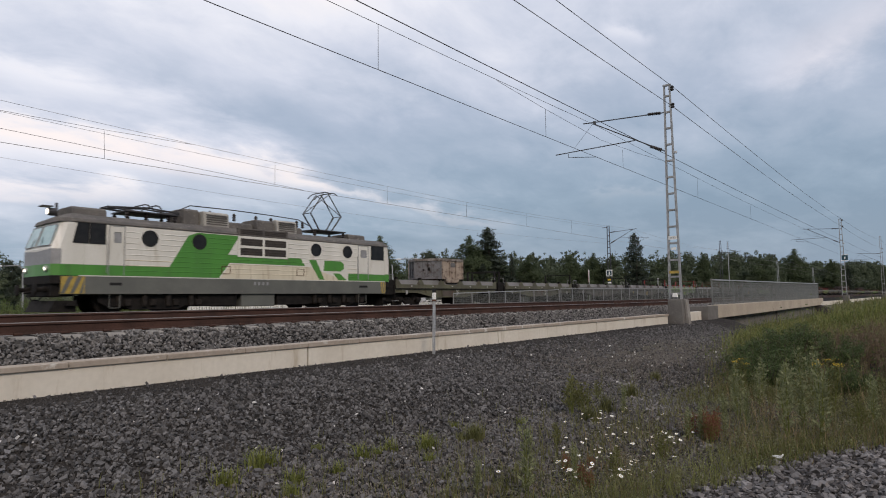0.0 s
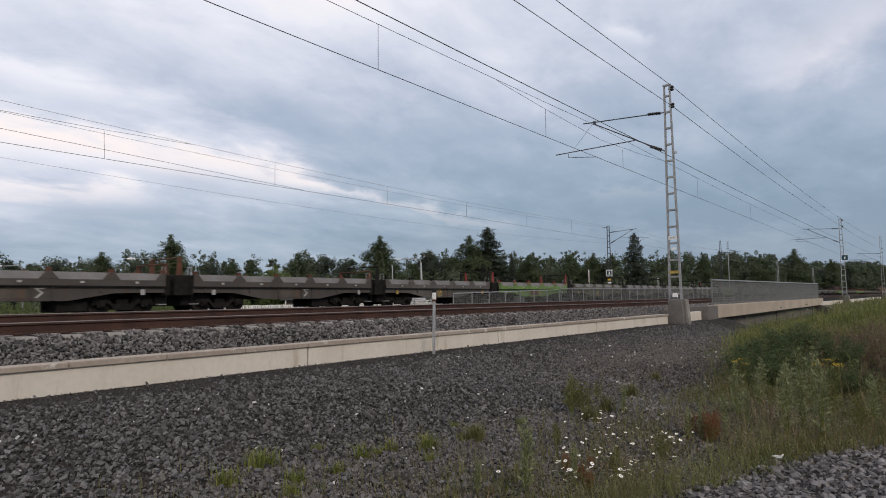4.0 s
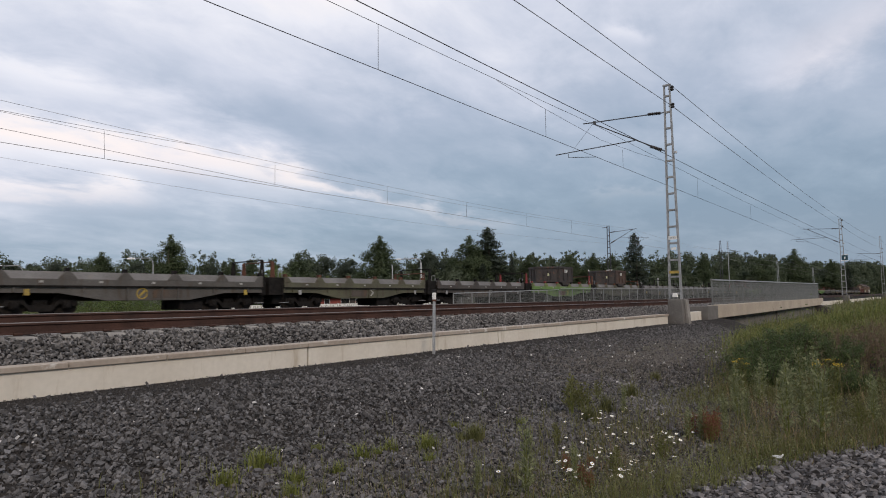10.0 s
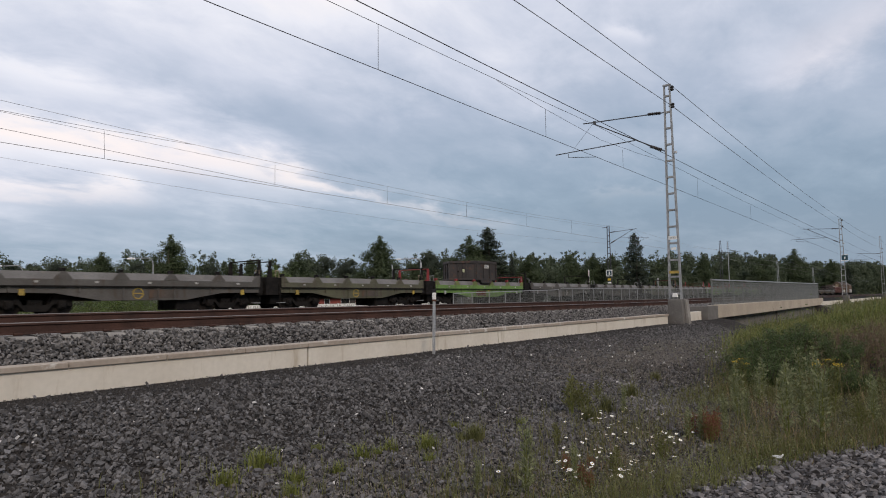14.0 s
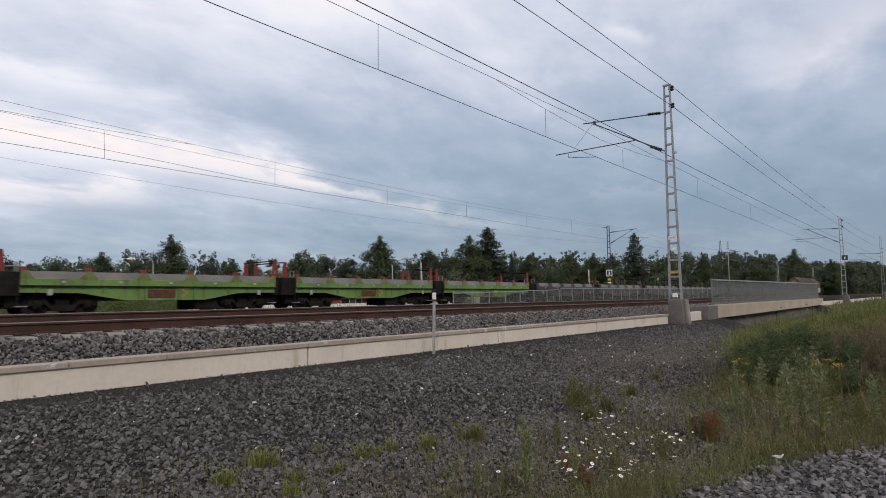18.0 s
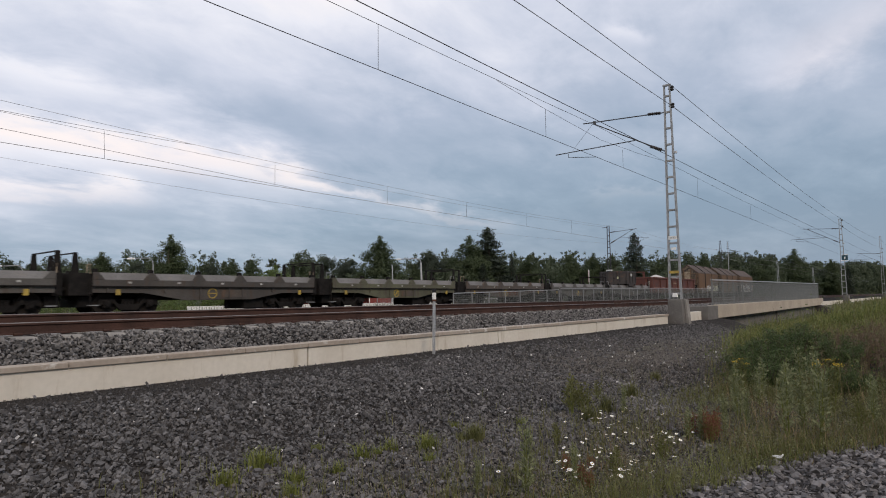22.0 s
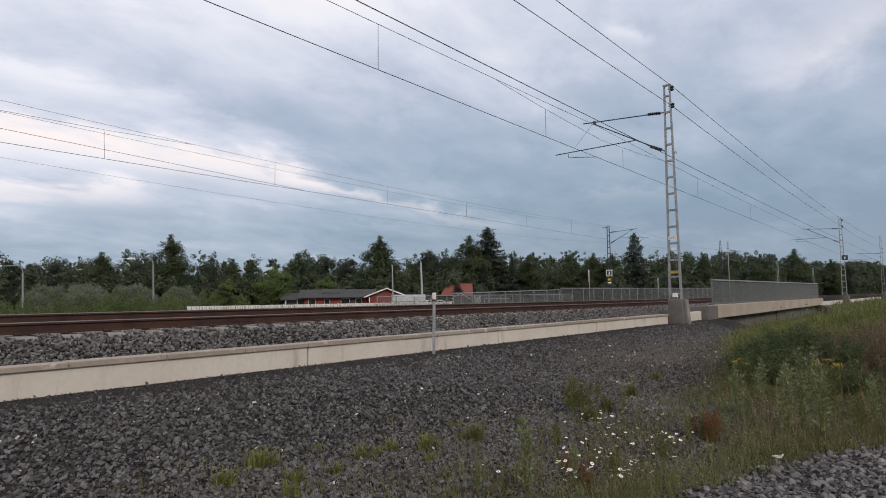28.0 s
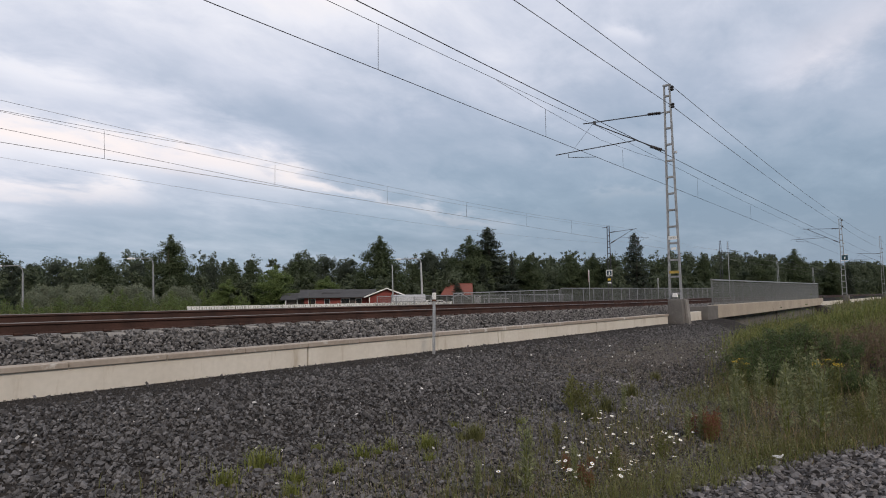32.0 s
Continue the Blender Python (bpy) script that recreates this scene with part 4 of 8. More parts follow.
def locomotive():
    L = thing("electric_locomotive", "white and green electric locomotive with grey skirt and raised pantograph", "locomotive")
    W = 1.55
    # body shell: section with a rounded eave, sides up to 3.75
    sec = [(-W, 1.30), (-W, 3.62), (-W + 0.10, 3.80), (-1.05, 4.02), (0, 4.10), (1.05, 4.02), (W - 0.10, 3.80), (W, 3.62), (W, 1.30)]
    part("body_shell", prism(sec, -8.05, 8.72, "x", bevel=0.02), M_lwhite, L, "cream-white ribbed steel body")
    # cab nose, tapered in plan and raked above the waist
    for sgn, x0 in ((-1, -8.05), (1, 8.72)):
        bm = bmesh.new()
        d = 1.12 if sgn < 0 else 0.42

        def plan(k, z, w):
            e = W if z < 3.7 else w + 0.14
            return [bm.verts.new(p) for p in ((x0, -e, z), (x0 + sgn * d * 0.72 * k, -e, z), (x0 + sgn * d * 0.95 * k, -w, z), (x0 + sgn * d * k, 0, z), (x0 + sgn * d * 0.95 * k, w, z), (x0 + sgn * d * 0.72 * k, e, z), (x0, e, z))]

        layers = [plan(1.0, 1.30, 1.42), plan(1.04, 2.62, 1.42), plan(0.72, 3.62, 1.34), plan(0.58, 3.84, 1.2), plan(0.2, 4.02, 0.9)]
        for a, b in zip(layers, layers[1:]):
            for i in range(6):
                bm.faces.new((a[i], a[i + 1], b[i + 1], b[i]))
        bm.faces.new(layers[-1])
        bm.faces.new(layers[0][::-1])
        for a, b in zip(layers, layers[1:]):
            bm.faces.new((a[6], a[0], b[0], b[6]))
        bmesh.ops.recalc_face_normals(bm, faces=bm.faces[:])
        nose = part("cab_nose", bm, M_lwhite, L, "cream-white cab front")
        # grey and green bands wrapped round the nose
        for nm, za, zb, mt in (("nose_band_grey", 2.02, 2.60, M_noseg), ("nose_band_green", 1.58, 2.02, M_lgreen), ("nose_band_dark", 1.27, 1.575, M_under)):
            bb = bmesh.new()
            o = 0.008
            lo = [(x0, -W - o), (x0 + sgn * (d * 0.73 + o), -W - o), (x0 + sgn * (d * 0.98 + o), -1.42 - o), (x0 + sgn * (d * 1.03 + o), 0), (x0 + sgn * (d * 0.98 + o), 1.42 + o), (x0 + sgn * (d * 0.73 + o), W + o), (x0, W + o)]
            if nm == "nose_band_grey":
                lo = [(x0 + sgn * d * 0.5, -W + 0.05), *lo[1:6], (x0 + sgn * d * 0.5, W - 0.05)]
            prism(lo, za, zb, "z", bb)
            part(nm, bb, mt, nose)
        lid = bmesh.new()
        rings = []
        for k, z, w in ((0.74, 3.68, 1.42), (0.70, 3.82, 1.34), (0.30, 4.06, 0.95)):
            rings.append([lid.verts.new((x0 + sgn * d * u * k + (sgn * 0.03 if u else 0), y, z)) for u, y in ((0, -w - 0.15), (0.74, -w - 0.12), (0.96, -w + 0.06), (1.02, 0), (0.96, w - 0.06), (0.74, w + 0.12), (0, w + 0.15))])
        for a, b in zip(rings, rings[1:]):
            for i in range(7):
                lid.faces.new((a[i], a[(i + 1) % 7], b[(i + 1) % 7], b[i]))
        lid.faces.new(rings[0][::-1])
        lid.faces.new(rings[-1])
        bmesh.ops.recalc_face_normals(lid, faces=lid.faces[:])
        part("cab_roof", lid, M_roof, L, "sooty grey cab roof")
        # windscreens with frames
        for s in (-1, 1):
            bb = bmesh.new()
            q = [(x0 + sgn * (d * 1.0), s * 0.09, 2.74), (x0 + sgn * (d * 0.96), s * 1.33, 2.74), (x0 + sgn * (d * 0.73), s * 1.26, 3.56), (x0 + sgn * (d * 0.77), s * 0.09, 3.56)]
            vs = [bb.verts.new(p) for p in q] + [bb.verts.new((p[0] + sgn * 0.035, p[1], p[2])) for p in q]
            for f in ((0, 1, 2, 3), (4, 5, 6, 7), (0, 1, 5, 4), (1, 2, 6, 5), (2, 3, 7, 6), (3, 0, 4, 7)):
                bb.faces.new([vs[i] for i in f])
            bmesh.ops.recalc_face_normals(bb, faces=bb.faces[:])
            ws = part("windscreen", bb, M_scr, nose, "greenish windscreen with the sky's reflection put into its colour")
            part("windscreen_frame", pipe([*[(p[0] + sgn * 0.036, p[1], p[2]) for p in q], (q[0][0] + sgn * 0.036, q[0][1], q[0][2])], 0.02, 5), M_noseg, ws)
            part("wiper", tube((q[0][0] + sgn * 0.06, s * 0.55, 2.74), (q[3][0] + sgn * 0.075, s * 0.30, 3.30), 0.012, 4), M_black, ws)
            lamp = part("headlight", lathe([(0, 0.125), (sgn * 0.10, 0.125), (sgn * 0.12, 0.10)], 14, "x", (x0 + sgn * (d * 0.95), s * 1.08, 1.84)), M_galv, nose, "round headlight in a steel ring")
            part("lens", lathe([(0, 0.065), (sgn * 0.012, 0.05)], 14, "x", (x0 + sgn * (d * 0.95 + 0.122), s * 1.08, 1.84)), M_lamp if sgn < 0 else M_dark, lamp, "glowing headlight lens" if sgn < 0 else "dark lens")
        # lower frame, steps and plough
        part("buffer_beam", box(*sorted((x0 + sgn * d * 0.2, x0 + sgn * (d * 0.92))), -1.35, 1.35, 0.78, 1.30, 0.03), M_under, L, "dark buffer beam")
        part("snow_plough", prism([(x0 + sgn * d * 0.1, 0.18), (x0 + sgn * d * 0.96, 0.18), (x0 + sgn * d * 0.78, 0.62), (x0 + sgn * d * 0.1, 0.62)], -1.30, 1.30, "y"), M_under, L, "grimy rail plough")
        buffers(L, x0 + sgn * d * 0.8, sgn)
        for s in (-1, 1):
            part("step", box(*sorted((x0 + sgn * 0.1, x0 + sgn * 0.55)), *sorted((s * 1.2, s * 1.52)), 0.42, 0.47), M_under, L)
    # skirts
    for s in (-1, 1):
        y0, y1 = sorted((s * (W - 0.10), s * (W + 0.012)))
        part("skirt", box(-8.82, 8.74, y0, y1, 0.86, 1.56, 0.01), M_lgrey, L, "plain grey side skirt")
        part("skirt_line", box(-8.2, -5.0, y0, y1 + (0.0 if s > 0 else 0), 1.565, 1.60), M_lwhite, L)
        # green livery bands and the slanting field, proud of the shell
        ya, yb = sorted((s * (W - 0.05), s * (W + 0.006)))
        part("green_band", prism([(-8.55, 1.60), (-2.95, 1.60), (-2.25, 1.60), (-1.72, 2.32), (2.72, 2.32), (2.42, 2.70), (-1.80, 2.70), (-1.22, 3.62), (-3.35, 3.62), (-3.78, 3.45), (-4.62, 2.02), (-8.55, 2.02)], ya, yb, "y"), M_lgreen, L, "bright green livery field")
        part("green_band", box(5.75, 8.72, ya, yb, 1.60, 1.99), M_lgreen, L)
        part("cream_panel", prism([(-2.20, 1.58), (5.6, 1.58), (2.95, 2.28), (-1.66, 2.28)], *sorted((s * (W - 0.05), s * (W + 0.004))), "y"), M_lcream, L, "sooty cream lower side panel")
        # company mark: plain angular ribbon shapes
        for pts in ([(2.95, 2.66), (3.45, 2.66), (4.02, 1.62), (3.66, 1.62)], [(4.02, 2.66), (5.20, 2.66), (5.42, 2.50), (5.42, 2.26), (5.20, 2.10), (3.98, 2.10)], [(4.62, 1.98), (5.12, 1.98), (5.62, 1.62), (5.02, 1.62)]):
            part("livery_mark", prism(pts, *sorted((s * (W - 0.05), s * (W + 0.010))), "y"), M_lgreen, L, "green angular ribbon mark")
        # pressed horizontal ribs
        for z in (1.82, 2.04, 2.26, 2.48, 2.72, 2.96, 3.20, 3.42):
            run = []
            for k in range(258):
                x = -6.45 + k * 0.05
                cut = any(abs(x - c) < 0.44 for c in (-5.48, -3.24, 3.44, 5.69)) and 2.75 < z < 3.66
                if cut or (-1.34 < x < 1.64 and z > 2.6) or (2.9 < x < 5.7 and z < 2.72):
                    c = None
                elif z < 2.02 and (x < -2.25 + (z - 1.6) * 0.736 or x > 5.75) or 2.32 < z < 2.70 and -4.62 + (z - 2.02) * 0.587 < x < 2.42 or z > 2.02 and -4.62 + (z - 2.02) * 0.587 < x < (-2.25 + (z - 1.6) * 0.736 if z < 2.32 else -1.80 + (z - 2.70) * 0.63):
                    c = M_lgreen
                else:
                    c = M_lcream if z < 2.3 else M_lwhite
                run.append((x, c))
            start = 0
            for k in range(1, len(run) + 1):
                if k == len(run) or run[k][1] is not run[start][1]:
                    if run[start][1] is not None and k - start > 3:
                        part("pressed_rib", prism([(s * W, z - 0.022), (s * (W + 0.02), z), (s * W, z + 0.022)], run[start][0], run[k - 1][0], "x"), run[start][1], L)
                    start = k
        # round windows
        for x in (-5.48, -3.24, 3.44, 5.69):
            o = part("round_window", ring(x, 3.21, 0.29, 0.35, *sorted((s * (W - 0.02), s * (W + 0.02)))), M_black, L, "round porthole with black rubber ring")
            part("pane", lathe([(0, 0.295), (s * 0.006, 0.29)], 24, "y", (x, s * (W + 0.004), 3.21)), M_dark, o)
        # cab side windows and doors
        for xa, xb in ((-8.45, -7.88), (-7.84, -7.27), (7.55, 8.58)):
            o = part("side_window", prism([(xa + (0.16 if xa < -8 else 0), 3.66), (xb, 3.66), (xb, 2.86), (xa, 2.86)], *sorted((s * (W - 0.04), s * (W + 0.006))), "y", bevel=0.004), M_dark, L, "dark cab side window")
            part("window_seal", pipe([(xa + (0.16 if xa < -8 else 0), s * (W + 0.008), 3.66), (xb, s * (W + 0.008), 3.66), (xb, s * (W + 0.008), 2.86), (xa, s * (W + 0.008), 2.86), (xa + (0.16 if xa < -8 else 0), s * (W + 0.008), 3.66)], 0.018, 4), M_black, o)
        for xa, xb in ((-7.12, -6.52), (6.52, 7.30)):
            dr = part("cab_door", box(xa, xb, *sorted((s * (W - 0.04), s * (W + 0.012))), 2.02, 3.62, 0.02), M_lwhite, L, "cream cab door")
            part("door_edge", pipe([(xa, s * (W + 0.012), 1.60), (xa, s * (W + 0.012), 3.63), (xb, s * (W + 0.012), 3.63), (xb, s * (W + 0.012), 1.60)], 0.016, 4), M_noseg, dr)
            part("door_window", box(xa + 0.18, xb - 0.14, *sorted((s * (W + 0.008), s * (W + 0.018))), 2.95, 3.38, 0.03), M_noseg, dr)
            part("handrail", tube((xa - 0.08, s * (W + 0.05), 1.7), (xa - 0.08, s * (W + 0.05), 3.0), 0.016, 6), M_noseg, dr)
            part("door_step", box(xa + 0.05, xb - 0.05, *sorted((s * (W - 0.05), s * (W + 0.02))), 1.20, 1.34, 0.02), M_black, dr)
            part("ladder", pipe([(xa + 0.1, s * 1.48, 0.86), (xa + 0.1, s * 1.48, 0.30), (xb - 0.1, s * 1.48, 0.30), (xb - 0.1, s * 1.48, 0.86)], 0.016, 5), M_lgrey, dr)
        for xa, xb in ((-7.35, -2.75), (2.75, 7.35)):
            pr = [(xa, 0.84), (xb, 0.84), (xb, 0.52), (xb - 0.35, 0.34), (xb - 1.0, 0.34), (xb - 1.3, 0.20), (xa + 1.3, 0.20), (xa + 1.0, 0.34), (xa + 0.35, 0.34), (xa, 0.52)]
            bf = part("bogie_side_frame", prism(pr, *sorted((s * 1.18, s * 1.30)), "y", bevel=0.02), M_under, L, "black grimy bogie side frame")
            for k in range(4):
                u = xa + 0.75 + k * (xb - xa - 1.5) / 3
                part("spring", lathe([(-0.26, 0.09), (-0.2, 0.12), (0.2, 0.12), (0.26, 0.09)], 9, "z", (u, s * 1.36, 0.60)), M_wheel, bf)
                part("axle_box", box(u + 0.22, u + 0.50, *sorted((s * 1.28, s * 1.42)), 0.36, 0.64, 0.03), M_wheel, bf)
        for ga, gb in ((-8.4, -1.31), (1.61, 8.85)):
            part("gutter", box(ga, gb, *sorted((s * (W - 0.06), s * (W + 0.025))), 3.67, 3.73, 0.01), M_roof, L, "dark roof gutter")
        # louvre block
        g = part("louvre_frame", box(-1.30, 1.60, *sorted((s * (W - 0.05), s * (W + 0.03))), 2.62, 3.645, 0.01), M_lwhite, L, "cream-white louvre frame")
        gu = part("louvre_frame", box(-1.30, 1.60, *sorted((s * (W - 0.12), s * (W + 0.015))), 3.655, 4.03, 0.01), M_roof, L, "sooty grey upper louvre frame")
        for xa, xb in ((-1.16, 0.06), (0.20, 1.46)):
            for za, zb, own, y in ((2.72, 3.07, g, W + 0.034), (3.19, 3.53, g, W + 0.034), (3.73, 3.97, gu, W + 0.019)):
                part("louvre", box(xa, xb, *sorted((s * (W - 0.02), s * y)), za, zb), M_brownwin, own, "dark brown louvre opening")
                for k in range(3):
                    z = za + (k + 0.5) * (zb - za) / 3
                    part("slat", prism([(s * y, z - 0.012), (s * (y + 0.012), z + 0.012), (s * y, z + 0.02)], xa, xb, "x"), M_brownwin, own)
        # hazard corner stripes
        for xa, xb in ((-8.82, -7.98), (8.35, 8.74)):
            hz = part("hazard_panel", box(xa, xb, *sorted((s * W, s * (W + 0.018))), 0.88, 1.55), M_wyellow, L, "yellow panel with dark diagonal stripes")
            w = xb - xa
            for k in range(3):
                u = xa + k * w / 2.6
                part("stripe", prism([(u, 0.89), (u + w * 0.16, 0.89), (min(u + w * 0.5, xb), 1.54), (min(u + w * 0.30, xb), 1.54)], *sorted((s * (W + 0.016), s * (W + 0.024))), "y"), M_lgrey, hz)
        # unreadable running number as bars
        for k in range(4):
            part("number_bar", box(-0.40 + k * 0.24, -0.28 + k * 0.24, *sorted((s * (W + 0.010), s * (W + 0.018))), 1.28, 1.44), M_noseg, L)
        for x in (-1.9, 2.4):
            part("hatch_frame", pipe([(x - 0.22, s * (W + 0.01), 1.80), (x + 0.22, s * (W + 0.01), 1.80), (x + 0.22, s * (W + 0.01), 2.15), (x - 0.22, s * (W + 0.01), 2.15), (x - 0.22, s * (W + 0.01), 1.80)], 0.018, 4), M_rust, L)
    # roof gear
    part("roof_deck", prism([(-1.565, 3.70), (-1.47, 3.82), (-1.05, 4.045), (0, 4.13), (1.05, 4.045), (1.47, 3.82), (1.565, 3.70)], -8.09, 8.745, "x"), M_roof, L, "sooty grey roof")
    for x0, x1, y0, y1, z1, mt in ((-8.25, -6.95, -0.85, 0.85, 4.40, M_roof), (6.45, 7.75, -0.85, 0.85, 4.36, M_roof), (-2.75, -1.45, -1.05, 0.9, 4.74, M_roofbox), (1.30, 2.55, -1.05, 0.9, 4.70, M_roofbox), (-3.6, -2.85, -0.8, 0.8, 4.80, M_roof), (0.2, 1.2, -0.95, 0.6, 4.62, M_roof), (-1.35, 0.1, -0.7, 0.7, 4.40, M_roof), (2.6, 3.2, -0.7, 0.8, 4.45, M_roof)):
        bm = prism([(y0, 4.0), (y1, 4.0), (y1 - 0.06, z1 - 0.08), (y1 - 0.18, z1), (y0 + 0.18, z1), (y0 + 0.06, z1 - 0.08)], x0, x1, "x", bevel=0.025)
        bx = part("roof_box", bm, mt, L, "sooty roof equipment box")
        if mt is M_roofbox:
            for k in range(5):
                z = 4.12 + k * 0.105
                part("louvre", box(x0 + 0.12, x1 - 0.12, y0 - 0.012, y0 + 0.06, z, z + 0.05), M_roof, bx)
    for x in (-6.0, -5.2, -4.2, -3.2, -2.2, -0.9, 0.35, 1.25, 2.9, 3.3):
        part("roof_insulator", lathe([(0, 0.05), (0.06, 0.10), (0.12, 0.06), (0.18, 0.10), (0.24, 0.06), (0.30, 0.10), (0.38, 0.04)], 9, "z", (x, -0.55, 4.08 if abs(x) > 3.7 else 4.45)), M_ins, L, "dark ribbed roof insulator")
    part("roof_conductor", pipe([(-3.9, -0.55, 4.62), (-3.2, -0.55, 4.98), (-0.9, -0.55, 5.0), (1.25, -0.55, 4.96), (3.0, -0.55, 4.9), (3.9, -0.5, 4.6)], 0.025, 6), M_dkgalv, L, "roof busbar")
    part("horn", pipe([(-8.45, 0.28, 4.0), (-8.45, 0.28, 4.60)], 0.05, 8), M_dkgalv, L)
    top = part("roof_headlight", lathe([(0, 0.16), (-0.22, 0.16), (-0.26, 0.14)], 14, "x", (-8.60, 0.0, 4.18)), M_dkgalv, L, "central roof headlight")
    part("lens", lathe([(0, 0.12), (-0.012, 0.10)], 14, "x", (-8.865, 0.0, 4.18)), M_lamp, top, "glowing headlight lens")
    part("lamp_visor", box(-9.12, -8.72, -0.24, 0.24, 4.36, 4.40, 0.01), M_dkgalv, top)
    # pantographs: base, arms, pan head
    for xc, up in ((-5.0, False), (5.15, True)):
        p = part("pantograph", box(xc - 1.15, xc + 1.15, -0.75, 0.75, 4.40, 4.46, 0.01), M_dkgalv, L, "raised diamond pantograph" if up else "lowered pantograph")
        for dx in (-1.05, 1.05):
            for y in (-0.62, 0.62):
                part("foot_insulator", lathe([(0, 0.06), (0.08, 0.10), (0.14, 0.06), (0.20, 0.10), (0.30, 0.05)], 8, "z", (xc + dx, y, 4.10)), M_ins, p)
        za, zk, zt, k = (4.48, 5.40, 6.58, 1.12) if up else (4.48, 4.58, 4.72, 1.75)
        for y in (-0.34, 0.34):
            for sx in (-1, 1):
                part("lower_arm", tube((xc + sx * 0.45, y * 0.8, za), (xc + sx * k, y, zk), 0.045, 6), M_dkgalv, p)
                part("upper_arm", tube((xc + sx * k, y, zk), (xc + sx * 0.22 if up else xc - sx * 0.2, y * (0.9 if up else 0.6), zt), 0.032, 6), M_dkgalv, p)
        for sx in (-1, 1):
            part("knee_bar", tube((xc + sx * k, -0.38, zk), (xc + sx * k, 0.38, zk), 0.022, 6), M_dkgalv, p)
            part("brace", tube((xc + sx * k, -0.34 * sx, zk), (xc - sx * 0.22, 0.30 * sx, zt), 0.022, 5), M_dkgalv, p)
            xx = xc + sx * 0.24
            part("pan_strip", pipe([(xx, -1.0, zt - 0.12), (xx, -0.8, zt + 0.02), (xx, -0.5, zt + 0.09), (xx, 0.5, zt + 0.09), (xx, 0.8, zt + 0.02), (xx, 1.0, zt - 0.12)], 0.03, 6), M_dkgalv, p, "contact strip with turned-down horns")
    # running gear
    for x in (-5.3, 5.3):
        bogie(L, x, 2.9, WHEEL_L, 0.62, True)
    part("transformer_box", box(-1.0, 0.9, -1.45, 1.45, 0.26, 0.90, 0.03), M_lgrey, L, "grey underfloor equipment box")
    for x0, x1 in ((-3.2, -1.2), (1.1, 3.2)):
        part("underfloor_box", box(x0, x1, -1.38, 1.38, 0.30, 0.90, 0.03), M_under, L, "grimy underfloor box")
    return L


LOCO = locomotive()
MOVING.append((LOCO, 17.86))


